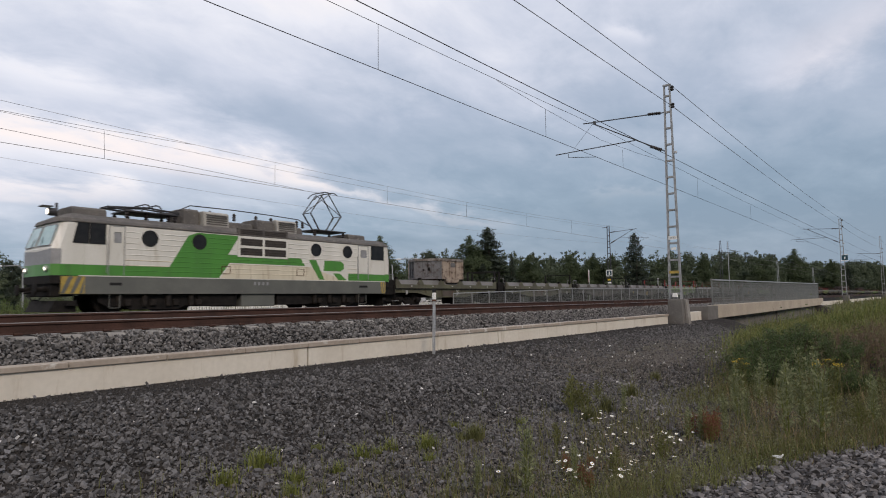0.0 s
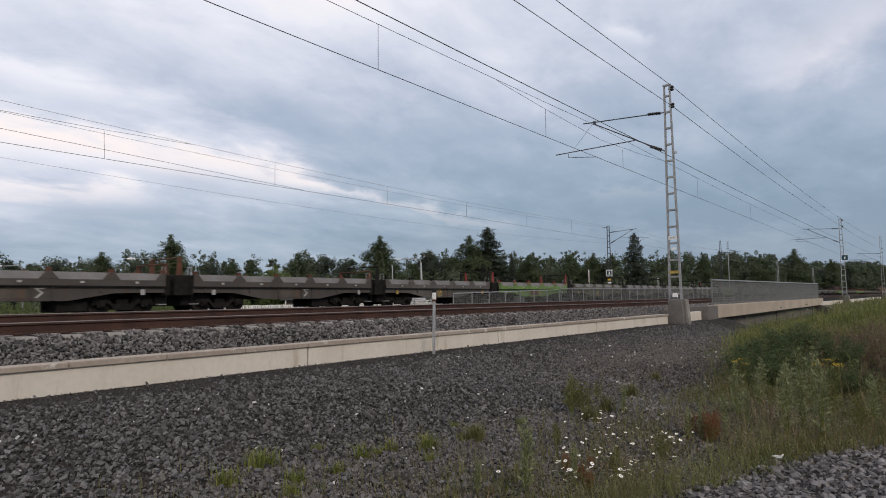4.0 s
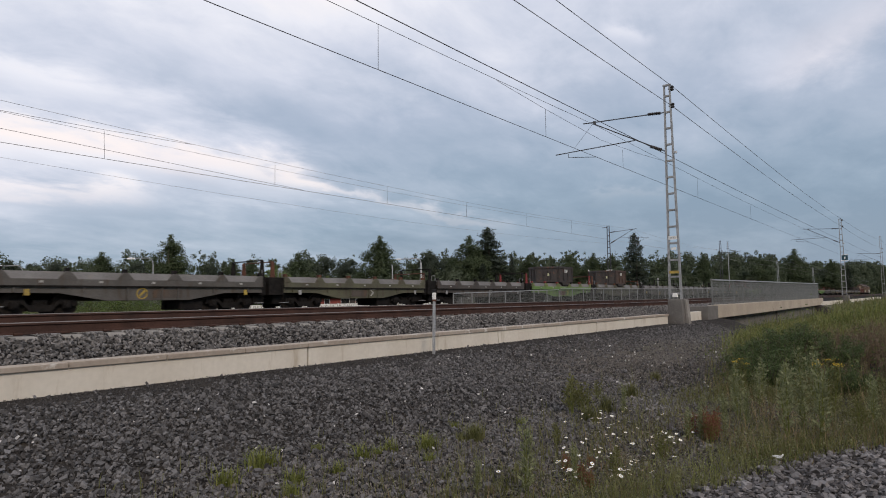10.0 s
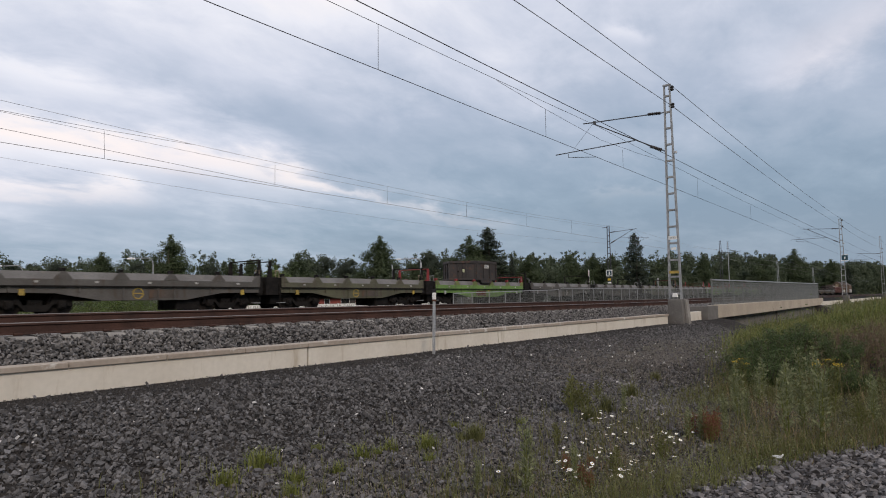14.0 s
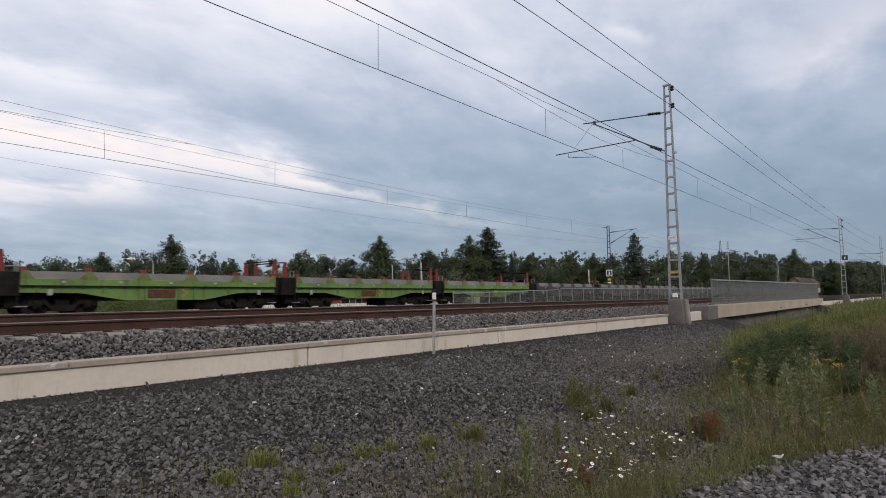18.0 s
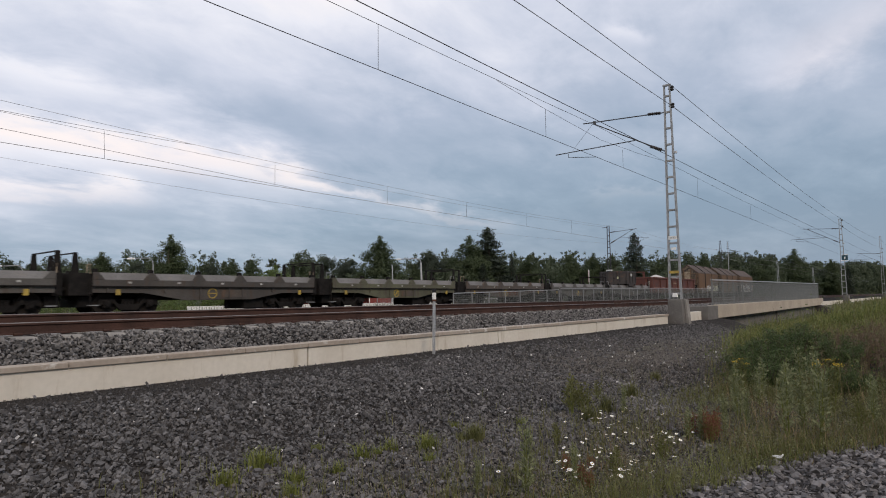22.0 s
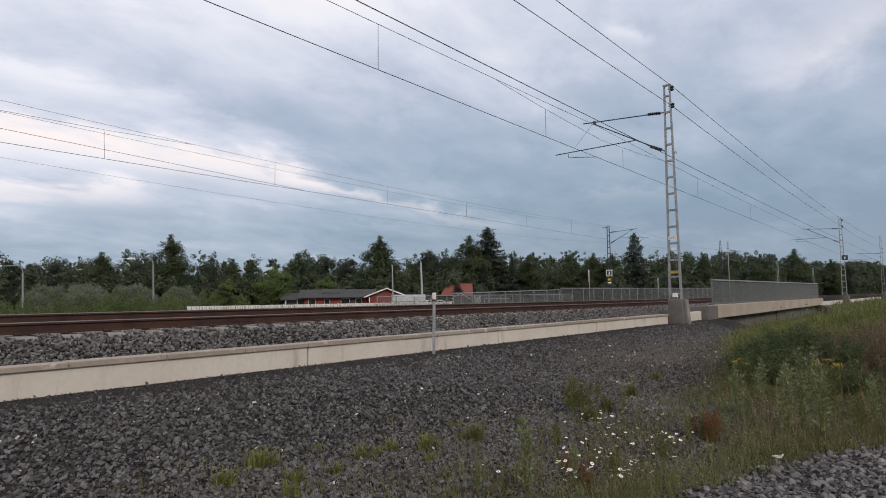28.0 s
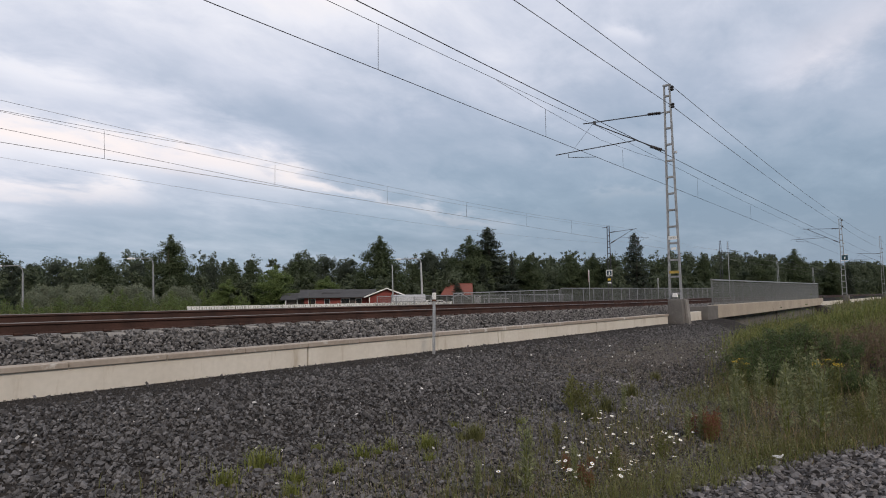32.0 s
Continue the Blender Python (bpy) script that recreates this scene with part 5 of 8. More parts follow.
def steel_box(side, end, label, tag):
    """Steel load box with two angled ends, rim band, ribs, a trough below its middle and feet."""
    t = thing("steel_container", label, "container", "load boxes on the wagons")
    z0, z1 = 1.86, 3.24
    k = 1.0 if tag == "slot" else 1.12
    plan = [Vector(p) for p in ((-1.15 * k, -1.50), (1.15 * k, -1.50), (1.85 * k, 0.0), (1.15 * k, 1.50), (-1.15 * k, 1.50), (-2.05 * k, 0.10))]
    for k in range(6):
        p, q = plan[k], plan[(k + 1) % 6]
        d = (q - p).normalized()
        n = Vector((d.y, -d.x))
        mat = side if k in (0, 3) else end

        def slab(name, f0, f1, lo, hi, out, inn, m, lab="", bev=0.01):
            a, b = p.lerp(q, f0), p.lerp(q, f1)
            return part(name, prism([tuple(a - n * inn), tuple(b - n * inn), tuple(b + n * out), tuple(a + n * out)], lo, hi, "z", bevel=bev), m, t, lab)

        slab("side_wall" if k in (0, 3) else "end_wall", 0.004, 0.996, z0, z1 - 0.02, 0.0, 0.06, mat)
        slab("rim", -0.01, 1.01, z1 - 0.17, z1, 0.07, 0.07, M_boxrim if side is M_boxbeige else mat, "flat top rim band")
        slab("bottom_rail", -0.005, 1.005, z0 - 0.02, z0 + 0.10, 0.05, 0.05, mat)
        for f in (0.02, 0.36, 0.66, 0.98) if k in (0, 3) else (0.30, 0.64, 0.97):
            slab("rib", f - 0.022, f + 0.022, z0 + 0.09, z1 - 0.17, 0.075, 0.0, mat)
        if k == 5:
            slab("lock_rod", 0.475, 0.485, z0 + 0.10, z1 - 0.20, 0.05, 0.0, M_under, "", 0.003)
            slab("hinge", 0.29, 0.35, z0 + 0.55, z0 + 0.66, 0.11, 0.0, M_under)
            slab("tag_plate", 0.47, 0.56, z0 + 0.55, z0 + 0.78, 0.012, 0.0, M_sprayg if tag == "dark" else M_under, "small worn tag", 0.002)
            slab("top_latch", 0.70, 0.76, z1 - 0.01, z1 + 0.07, 0.06, 0.02, M_under)
        if k == 0:
            if tag == "slot":
                slab("slot_panel", 0.40, 0.63, z0 + 0.80, z0 + 1.13, 0.012, 0.0, M_boxgrey, "grey recessed slot", 0.003)
            else:
                slab("notice_plate", 0.42, 0.63, z0 + 0.86, z0 + 1.12, 0.012, 0.0, M_sprayw, "white notice plate with unreadable lines", 0.003)
                for r in range(3):
                    slab("notice_line", 0.44, 0.61 - 0.05 * (r % 2), z0 + 0.90 + r * 0.075, z0 + 0.93 + r * 0.075, 0.017, 0.0, M_blue, "", 0.0)
    part("floor_plate", prism([tuple(p * 0.93) for p in plan], z0, z0 + 0.05, "z"), end, t)
    part("lid", prism([tuple(p * 0.95) for p in plan], z1 - 0.14, z1 - 0.08, "z"), end, t)
    part("trough", prism([(-0.78, z0), (0.78, z0), (0.60, z0 - 0.26), (-0.60, z0 - 0.26)], -1.53, 1.40, "y", bevel=0.01), mat if side is not M_boxbeige else side, t, "sunken trough under the floor")
    # near-black plate added as the shade under the trough
    part("trough_shadow_plate", prism([(-0.62, z0 - 0.26), (0.62, z0 - 0.26), (0.54, z0 - 0.34), (-0.54, z0 - 0.34)], -1.48, 1.35, "y"), M_under, t)
    for sx in (-1.05, 1.05):
        for y in (-1.35, 1.3):
            part("foot", prism([(sx - 0.16, z0), (sx + 0.16, z0), (sx + 0.09, z0 - 0.16), (sx - 0.09, z0 - 0.16)], y - 0.14, y + 0.14, "y"), M_under, t)
    return t


def flat_wagon(paint, label, stakes, stake_mat, sign):
    """A bogie steel wagon with fish-bellied frame, sloped steel edge panels, ribs, end racks."""
    t = thing("freight_wagon", label, "freight wagon", "flat wagons of the train")
    P = M_w[paint]
    for s in (-1, 1):
        y = s * 1.48
        ya, yb = sorted((y, y - s * 0.06))
        part("side_board", box(-5.52, 5.52, ya, yb, 1.19, 1.45, 0.012), P, t)
        part("board_lip", box(-5.52, 5.52, *sorted((y + s * 0.03, y - s * 0.06)), 1.15, 1.19), M_under, t)
        ya, yb = sorted((s * 1.40, s * 1.30))
        part("sole_bar", prism([(-5.5, 1.15), (5.5, 1.15), (5.5, 0.92), (3.45, 0.90), (1.75, 0.60), (-1.75, 0.60), (-3.45, 0.90), (-5.5, 0.92)], ya, yb, "y", bevel=0.006), P, t, "fish-bellied side girder")
        for x in (-4.95, -2.6, -0.95, 0.5, 1.2, 2.9, 4.7):
            part("stiffener", box(x - 0.03, x + 0.03, *sorted((s * 1.40, s * 1.46)), 0.64 if abs(x) < 1.7 else 0.93, 1.15), P, t)
        xs = [-5.42, -3.2, -1.05, 1.05, 3.3, 5.42]
        for i, x in enumerate(xs):
            part("rib", prism([(x - (0.10 if i == 0 else 0.34), 1.45), (x + (0.10 if i == 5 else 0.34), 1.45), (x + 0.09, 1.74), (x - 0.09, 1.74)], *sorted((s * 1.485, s * 1.40)), "y"), P if paint != "green" else M_w["moss"], t)
            part("stake_pocket", box(x - 0.09, x + 0.09, *sorted((s * 1.44, s * 1.26)), 1.72, 1.88 if stakes != "none" else 1.80, 0.01), stake_mat, t)
            if i < 5:
                xa, xb = x + 0.02, xs[i + 1] - 0.02
                bm = bmesh.new()
                q = [(xa, s * 1.45, 1.44), (xb, s * 1.45, 1.44), (xb, s * 1.22, 1.74), (xa, s * 1.22, 1.74)]
                v = [bm.verts.new(p) for p in q] + [bm.verts.new((p[0], p[1] - s * 0.05, p[2] - 0.03)) for p in q]
                for f in ((0, 1, 2, 3), (4, 7, 6, 5), (0, 4, 5, 1), (1, 5, 6, 2), (2, 6, 7, 3), (3, 7, 4, 0)):
                    bm.faces.new([v[k] for k in f])
                bmesh.ops.recalc_face_normals(bm, faces=bm.faces[:])
                part("edge_panel", bm, M_panel, t, "sloped steel panel, coloured paler for sky light")
        for x in (-4.55, 4.55):
            part("label_plate", box(x - 0.09, x + 0.09, *sorted((s * 1.46, s * 1.475)), 0.82, 1.06, 0.004), M_wyellow if sign else M_grey_seat, t)
        for x in (-4.1, -2.0, 0.1, 2.2, 4.3):
            part("paint_mark", box(x - 0.07, x + 0.07, *sorted((s * 1.48, s * 1.487)), 1.30, 1.38), M_sprayp, t)
    part("deck", box(-5.5, 5.5, -1.28, 1.28, 1.38, 1.46, 0.01), M_rust, t, "rusty steel deck")
    part("centre_sill", box(-5.6, 5.6, -0.28, 0.28, 0.66, 1.36), M_under, t)
    for sgn in (-1, 1):
        part("headstock", box(*sorted((sgn * 5.5, sgn * 5.62)), -1.38, 1.38, 0.86, 1.42, 0.01), M_under, t)
        part("end_bulkhead", box(*((5.44, 5.80) if sgn > 0 else (-6.34, -5.44)), -1.32, 1.32, 0.80, 1.70, 0.02), M_under, t, "sooty end bulkhead")
        part("draw_gear_box", box(*sorted((sgn * 5.3, sgn * 5.85)), -0.95, 0.95, 0.34, 0.80, 0.03), M_under, t)
        buffers(t, sgn * 5.6, sgn)
        part("handrail", pipe([(sgn * 5.58, -1.30, 1.44), (sgn * 5.58, -1.30, 2.05), (sgn * 5.58, -1.0, 2.05), (sgn * 5.58, -1.0, 1.44)], 0.02, 6), M_hoodend2 if sign == 2 else M_post, t, "bent handrail hoop")
        part("shunter_step", box(*sorted((sgn * 5.25, sgn * 5.6)), -1.42, -1.15, 0.40, 0.44), M_post, t)
        part("step_hanger", pipe([(sgn * 5.58, -1.40, 0.9), (sgn * 5.58, -1.40, 0.42)], 0.018, 5), M_under, t)
        bogie(t, sgn * 3.95, 1.75, WHEEL_S, 0.46)
    part("brake_reservoir", lathe([(-0.55, 0.12), (-0.5, 0.22), (0.5, 0.22), (0.55, 0.12)], 12, "x", (1.95, 0.2, 0.42)), M_under, t, "brake air tank")
    part("brake_gear_box", box(1.45, 2.55, -1.15, 0.6, 0.16, 0.62, 0.04), M_under, t)
    # round or zigzag mark on the girder, and the data plate beside it
    if sign:
        part("round_sign", ring(-0.35, 0.89, 0.19, 0.235, -1.425, -1.398), M_wyellow, t, "yellow ring sign with bar")
        part("sign_bar", prism([(-0.50, 0.80), (-0.44, 0.74), (-0.20, 0.98), (-0.26, 1.04)], -1.425, -1.398, "y") if sign == 1 else box(-0.55, -0.15, -1.425, -1.398, 0.865, 0.915), M_wyellow, t)
        part("side_plate", box(0.12, 1.42, -1.42, -1.398, 0.70, 1.05, 0.005), M_rust if paint in ("moss", "brown") else M_w["brown"], t, "rusty data plate")
    else:
        part("zigzag_sign", prism([(0.62, 0.72), (0.70, 0.72), (0.92, 0.92), (0.70, 1.06), (0.88, 1.06), (1.0, 1.10), (0.58, 1.10), (0.80, 0.92)], -1.425, -1.398, "y"), M_sprayp if paint != "green" else M_wyellow, t)
        part("side_plate", box(-0.85, 0.35, -1.42, -1.398, 0.70, 1.05, 0.005), M_rust if paint in ("green", "moss", "brown") else M_w["brown"], t, "rusty data plate")
    # portal of two tapered plates over each end, the front one on the platform between the wagons
    if stakes != "none":
        for x, hgt in ((5.60, 2.2 if stakes == "low" else 2.55), (-6.12, 2.5)):
            for y in (-1.30, 1.24):
                part("stake", prism([(x - 0.15, 1.60), (x + 0.15, 1.60), (x + 0.08, hgt), (x - 0.08, hgt)], y, y + 0.06, "y", bevel=0.008), stake_mat, t, "tapered steel stake plate")
            part("rack_frame", pipe([(x, -1.27, hgt - 0.02), (x, 1.27, hgt - 0.02)], 0.03, 6), stake_mat if stakes == "low" else M_under, t, "cross bar between the stakes")
    return t


LABELS = {
    "olive": "empty flat wagon in faded olive paint with steel edge panels",
    "grey": "empty flat wagon in weathered grey paint with steel edge panels",
    "dark": "grimy dark grey flat wagon with steel edge panels",
    "brown": "grimy brown-grey flat wagon with steel edge panels",
    "green": "leaf-green flat wagon with red stakes and steel edge panels",
    "moss": "faded yellow-green flat wagon with red stakes and steel edge panels",
}
# paint, rack, sign of the 42 flat wagons in order behind the locomotive
CONSIST = ("olive d0 olive d0 grey n0 grey d1 green d0 dark l0 dark l0 grey d1 green d0 olive d1 grey d1 olive d1 grey d1 "
           "moss d0 dark d1 moss l0 grey d1 olive l0 dark d0 green d0 olive l0 grey d1 grey n0 grey d2 olive d2 green l0 "
           "grey d0 dark n0 olive d0 grey l0 green d0 green d0 green d0 dark n0 olive l0 grey d2 grey d2 dark d2 olive d1 brown d2 grey d1 grey d0").split()
WAGON_L, FIRST = 12.34, 33.16
kinds = {}
for i in range(42):
    paint, opt = CONSIST[2 * i], CONSIST[2 * i + 1]
    key = (paint, opt)
    if key in kinds:
        w = copy_thing(kinds[key], Matrix.Translation((FIRST + i * WAGON_L, TRAIN_Y, TRAIN_Z)))
    else:
        rack = {"d": "high", "l": "low", "n": "none"}[opt[0]]
        red = paint in ("green", "moss")
        w = kinds[key] = flat_wagon(paint, LABELS[paint], rack, M_redp if red else (M_rust if opt[0] == "l" else M_under), int(opt[1]))
    MOVING.append((w, FIRST + i * WAGON_L))
BOX_AT = {0: (M_boxbeige, M_boxgrey, "weathered grey and beige steel box riding on a wagon", "slot"), 19: (M_boxdark, M_boxdark, "sooty dark steel box riding on a green wagon", "dark"), 20: (M_boxbrown, M_boxdark, "rust-brown and dark steel box riding on a wagon", "dark"), 25: (M_boxdark, M_boxdark, "sooty black steel box riding on a green wagon", "dark"), 41: (M_boxdark, M_boxdark, "sooty dark steel box with grey notice plate on a wagon", "dark")}
for i, (a, b, lab, tag) in BOX_AT.items():
    MOVING.append((steel_box(a, b, lab, tag), FIRST + i * WAGON_L + {0: 0.10, 41: -0.05}.get(i, 0.30)))


def gondola():
    t = thing("gondola_wagon", "rusty red high-sided gondola wagon with loose load", "freight wagon")
    h = 8.25
    for s in (-1, 1):
        ya, yb = sorted((s * 1.42, s * 1.35))
        part("side_wall", box(-h + 0.05, h, ya, yb, 0.90, 2.58, 0.01), M_gondola, t, "red oxide steel side")
        xs = [-h + 0.13, -5.32, -3.10, -1.06, 0.98, 3.05, 5.25, h - 0.35]
        for x in xs:
            part("side_post", box(x - 0.11, x + 0.11, *sorted((s * 1.42, s * 1.56)), 0.90, 2.57, 0.02), M_gondrim, t)
        for a, b in zip(xs, xs[1:]):
            part("side_rail", box(a + 0.11, b - 0.11, *sorted((s * 1.42, s * 1.51)), 1.42, 1.54, 0.015), M_gondworn, t)
            for f in (0.25, 0.75):
                x = a + (b - a) * f
                part("latch", box(x - 0.05, x + 0.05, *sorted((s * 1.42, s * 1.50)), 0.96, 1.08, 0.01), M_under, t)
                part("latch", box(x - 0.025, x + 0.025, *sorted((s * 1.42, s * 1.48)), 1.08, 1.22, 0.006), M_under, t)
        part("top_rim", box(-h, h + 0.02, *sorted((s * 1.36, s * 1.58)), 2.58, 2.76, 0.02), M_gondrim, t, "worn top rim")
        part("bottom_sill", box(-h, h, *sorted((s * 1.30, s * 1.38)), 0.72, 0.95, 0.01), M_under, t)
        for k in range(8):
            part("lettering_bar", prism([(-0.92 + k * 0.21, 2.02), (-0.78 + k * 0.21, 2.02), (-0.74 + k * 0.21, 2.18), (-0.88 + k * 0.21, 2.18)], *sorted((s * 1.42, s * 1.427)), "y"), M_hoodend2, t)
    for x, e in ((-h, -1), (h, 1)):
        part("end_wall", box(*sorted((x, x - e * 0.06)), -1.42, 1.42, 0.95, 2.58, 0.01), M_gondola, t)
        part("end_rim", box(*sorted((x - e * 0.08, x + e * 0.05)), -1.5, 1.5, 2.58, 2.76, 0.01), M_gondrim, t)
    part("floor", box(-h + 0.3, h, -1.35, 1.35, 0.95, 1.05), M_rust, t)
    part("end_platform", box(-h - 0.65, -h, -1.35, 1.35, 1.05, 1.18, 0.01), M_gondrim, t)
    stand = part("end_stand", box(-h - 0.16, -h - 0.06, -0.72, 0.92, 3.30, 3.42, 0.012), M_gondrim, t, "red tapered end frame")
    for a, b in ((-0.78, -0.70), (0.98, 0.90)):
        sg = 1 if a < 0 else -1
        part("stand_leg", prism([(a, 1.18), (a + sg * 0.36, 1.18), (b + sg * 0.24, 3.30), (b, 3.30)], -h - 0.15, -h - 0.07, "x"), M_gondrim, stand)
    part("sill", box(-h - 0.3, h + 0.1, -0.3, 0.3, 0.6, 0.95), M_under, t)
    for sgn in (-1, 1):
        x = h + 0.05 if sgn > 0 else -h - 0.65
        part("headstock", box(*sorted((x, x - sgn * 0.12)), -1.38, 1.38, 0.78, 1.25, 0.01), M_under, t)
        buffers(t, x, sgn)
        bogie(t, sgn * 5.9, 1.8, WHEEL_S, 0.46)
        part("handrail", pipe([(x, -1.42, 1.5), (x + sgn * 0.12, -1.42, 1.5), (x + sgn * 0.12, -1.42, 2.2), (x, -1.42, 2.2)], 0.022, 6), M_sprayw, t)
    part("load_heap", load_heap(-h + 0.5, h - 0.3), M_pale, t, "pale rubble heap showing above the rim")
    return t


def load_heap(x0, x1):
    bm = bmesh.new()
    rng = random.Random(5)
    n = 30
    rows = []
    for i in range(n + 1):
        x = x0 + (x1 - x0) * i / n
        top = 2.30 + (0.85 if 8 < i < 11 else 0.70 if i in (13, 23) else 0.12 * rng.random())
        rows.append([bm.verts.new((x, y, top - abs(y) * 0.35 + 0.06 * rng.random())) for y in (-1.3, -0.7, 0.0, 0.7, 1.3)])
    for a, b in zip(rows, rows[1:]):
        for j in range(4):
            bm.faces.new((a[j], a[j + 1], b[j + 1], b[j]))
    bmesh.ops.recalc_face_normals(bm, faces=bm.faces[:])
    return bm


def spray(parent, rng, x0, x1, z0, z1, y, mats, n, wide=(0.25, 0.6)):
    """Graffiti as blunt overlapping strokes of paint, lettering nothing."""
    for k in range(n):
        x = x0 + (x1 - x0) * (k + 0.5 * rng.random()) / n
        w, h = rng.uniform(*wide), rng.uniform(0.55, 1.0) * (z1 - z0)
        lean = rng.uniform(-0.2, 0.25)
        zb = z0 + rng.random() * 0.1
        pts = [(x, zb), (x + w * 0.45, zb - 0.03), (x + w * 0.8, zb + h * 0.25), (x + w * 0.55 + lean, zb + h * 0.6), (x + w + lean, zb + h * 0.95), (x + w * 0.4 + lean, zb + h), (x + w * 0.1 + lean * 0.5, zb + h * 0.55)]
        off = 0.006 + 0.0035 * (k % 3)
        part("spray_stroke", prism(pts, y - off, y + 0.002, "y"), mats[k % len(mats)], parent)


def ribbon(parent, line, wide, y, mat):
    """A flat band of spray paint along a line of (x, z)."""
    bm = bmesh.new()
    rows = []
    for i, (x, z) in enumerate(line):
        (xa, za), (xb, zb) = line[max(i - 1, 0)], line[min(i + 1, len(line) - 1)]
        d = math.hypot(xb - xa, zb - za) or 1.0
        nx, nz = -(zb - za) / d * wide / 2, (xb - xa) / d * wide / 2
        rows.append([bm.verts.new(p) for p in ((x - nx, y, z - nz), (x + nx, y, z + nz), (x + nx, y + 0.004, z + nz), (x - nx, y + 0.004, z - nz))])
    for a, b in zip(rows, rows[1:]):
        for i in range(4):
            bm.faces.new((a[i], a[(i + 1) % 4], b[(i + 1) % 4], b[i]))
    bm.faces.new(rows[0][::-1])
    bm.faces.new(rows[-1])
    bmesh.ops.recalc_face_normals(bm, faces=bm.faces[:])
    return part("spray_stroke", bm, mat, parent)


def hood_wagon(label, seed, art):
    t = thing("covered_wagon", label, "freight wagon", "hooded coil wagons of the train")
    rng = random.Random(seed)
    one = art == "bold"
    h = 4.55 if one else 4.95
    for k in range(1 if one else 3):
        a = -h + k * (2 * h / 3)
        b = h if one else a + 2 * h / 3
        o = 0.03 if k == 1 else 0.0
        sec = [(-1.50 - o, 0.92), (-1.50 - o, 3.66), (-1.42, 3.78 + o), (-0.06, 4.88 + o), (0.06, 4.88 + o), (1.42, 3.78 + o), (1.50 + o, 3.66), (1.50 + o, 0.92), (1.44, 0.92), (1.44, 3.62), (0, 4.78), (-1.44, 3.62), (-1.44, 0.92)]
        part("hood_section", prism(sec, a + 0.01, b - 0.01, "x"), M_hood, t, "brown telescopic hood section")
        roof = [(-1.515 - o, 3.67), (-1.43, 3.795 + o), (-0.06, 4.895 + o), (0.06, 4.895 + o), (1.43, 3.795 + o), (1.515 + o, 3.67), (1.50 + o, 3.64), (1.42, 3.76 + o), (0.06, 4.86 + o), (-0.06, 4.86 + o), (-1.42, 3.76 + o), (-1.50 - o, 3.64)]
        part("hood_roof", prism(roof, a + 0.012, b - 0.012, "x"), M_hoodroof, t, "sooty sloped hood roof")
        if k:
            sx = [(-1.57, 0.92), (-1.57, 3.70), (-1.47, 3.86), (0, 5.02), (1.47, 3.86), (1.57, 3.70), (1.57, 0.92), (1.50, 0.92), (1.50, 3.66), (0, 4.90), (-1.50, 3.66), (-1.50, 0.92)]
            part("hood_seal", prism(sx, a - 0.045, a + 0.045, "x"), M_black, t, "black hood joint")
        part("hood_rail", box(a + 0.05, b - 0.05, -1.56, -1.50, 1.02, 1.10, 0.006), M_black, t)
        part("hood_edge", box(a + 0.02, a + 0.07, -1.53, -1.50, 1.0, 3.64, 0.004), M_hoodroof, t)
    for sgn in (-1, 1):
        x = sgn * h
        sec = [(-1.44, 0.95), (-1.44, 3.60), (0, 4.77), (1.44, 3.60), (1.44, 0.95)]
        e = part("end_wall", prism(sec, *sorted((x + sgn * 0.06, x - sgn * 0.08)), "x"), M_hoodend, t, "stained pale brown end bulkhead")
        xe = x + sgn * 0.06
        part("gable_edge", pipe([(xe, -1.48, 3.62), (xe, 0, 4.84), (xe, 1.48, 3.62)], 0.06, 5), M_hoodroof, e)
        for y, w in ((-0.52, 0.06), (0.42, 0.06), (-1.30, 0.07), (1.30, 0.07)):
            part("end_rib", box(*sorted((xe, xe + sgn * 0.08)), y - w, y + w, 1.0, 3.60 if abs(y) > 1 else 4.2, 0.01), M_hood, e)
        part("end_rib", box(*sorted((xe, xe + sgn * 0.06)), -1.36, 1.36, 3.54, 3.62, 0.01), M_hood, e)
        part("end_door", box(*sorted((xe, xe + sgn * 0.04)), -0.44, 0.34, 2.0, 3.9, 0.01), M_hoodend2, e, "pale end panel")
        part("end_shelf", box(*sorted((xe, xe + sgn * 0.22)), -1.36, 1.36, 1.25, 2.0, 0.03), M_under, t, "sooty end equipment")
        part("end_frame", pipe([(xe + sgn * 0.12, 0.75, 2.0), (xe + sgn * 0.12, 0.8, 3.0), (xe + sgn * 0.12, 1.3, 3.0), (xe + sgn * 0.12, 1.35, 2.0)], 0.045, 5), M_gondrim, t)
        part("headstock", box(*sorted((sgn * h, sgn * (h + 0.34))), -1.4, 1.4, 0.70, 1.2, 0.01), M_under, t)
        buffers(t, sgn * (h + 0.32), sgn)
        bogie(t, sgn * 3.35, 1.8, WHEEL_S, 0.46)
    for s in (-1, 1):
        part("sole_bar", box(-h, h, *sorted((s * 1.30, s * 1.44)), 0.68, 0.92, 0.01), M_under, t)
    part("centre_sill", box(-h, h, -0.3, 0.3, 0.6, 0.95), M_under, t)
    part("floor", box(-h, h, -1.4, 1.4, 0.90, 1.0), M_rust, t)
    for x in (-1.5, 0.4, 1.9):
        part("underframe_box", box(x - 0.4, x + 0.4, -1.2, 1.2, 0.35, 0.70, 0.03), M_under, t)
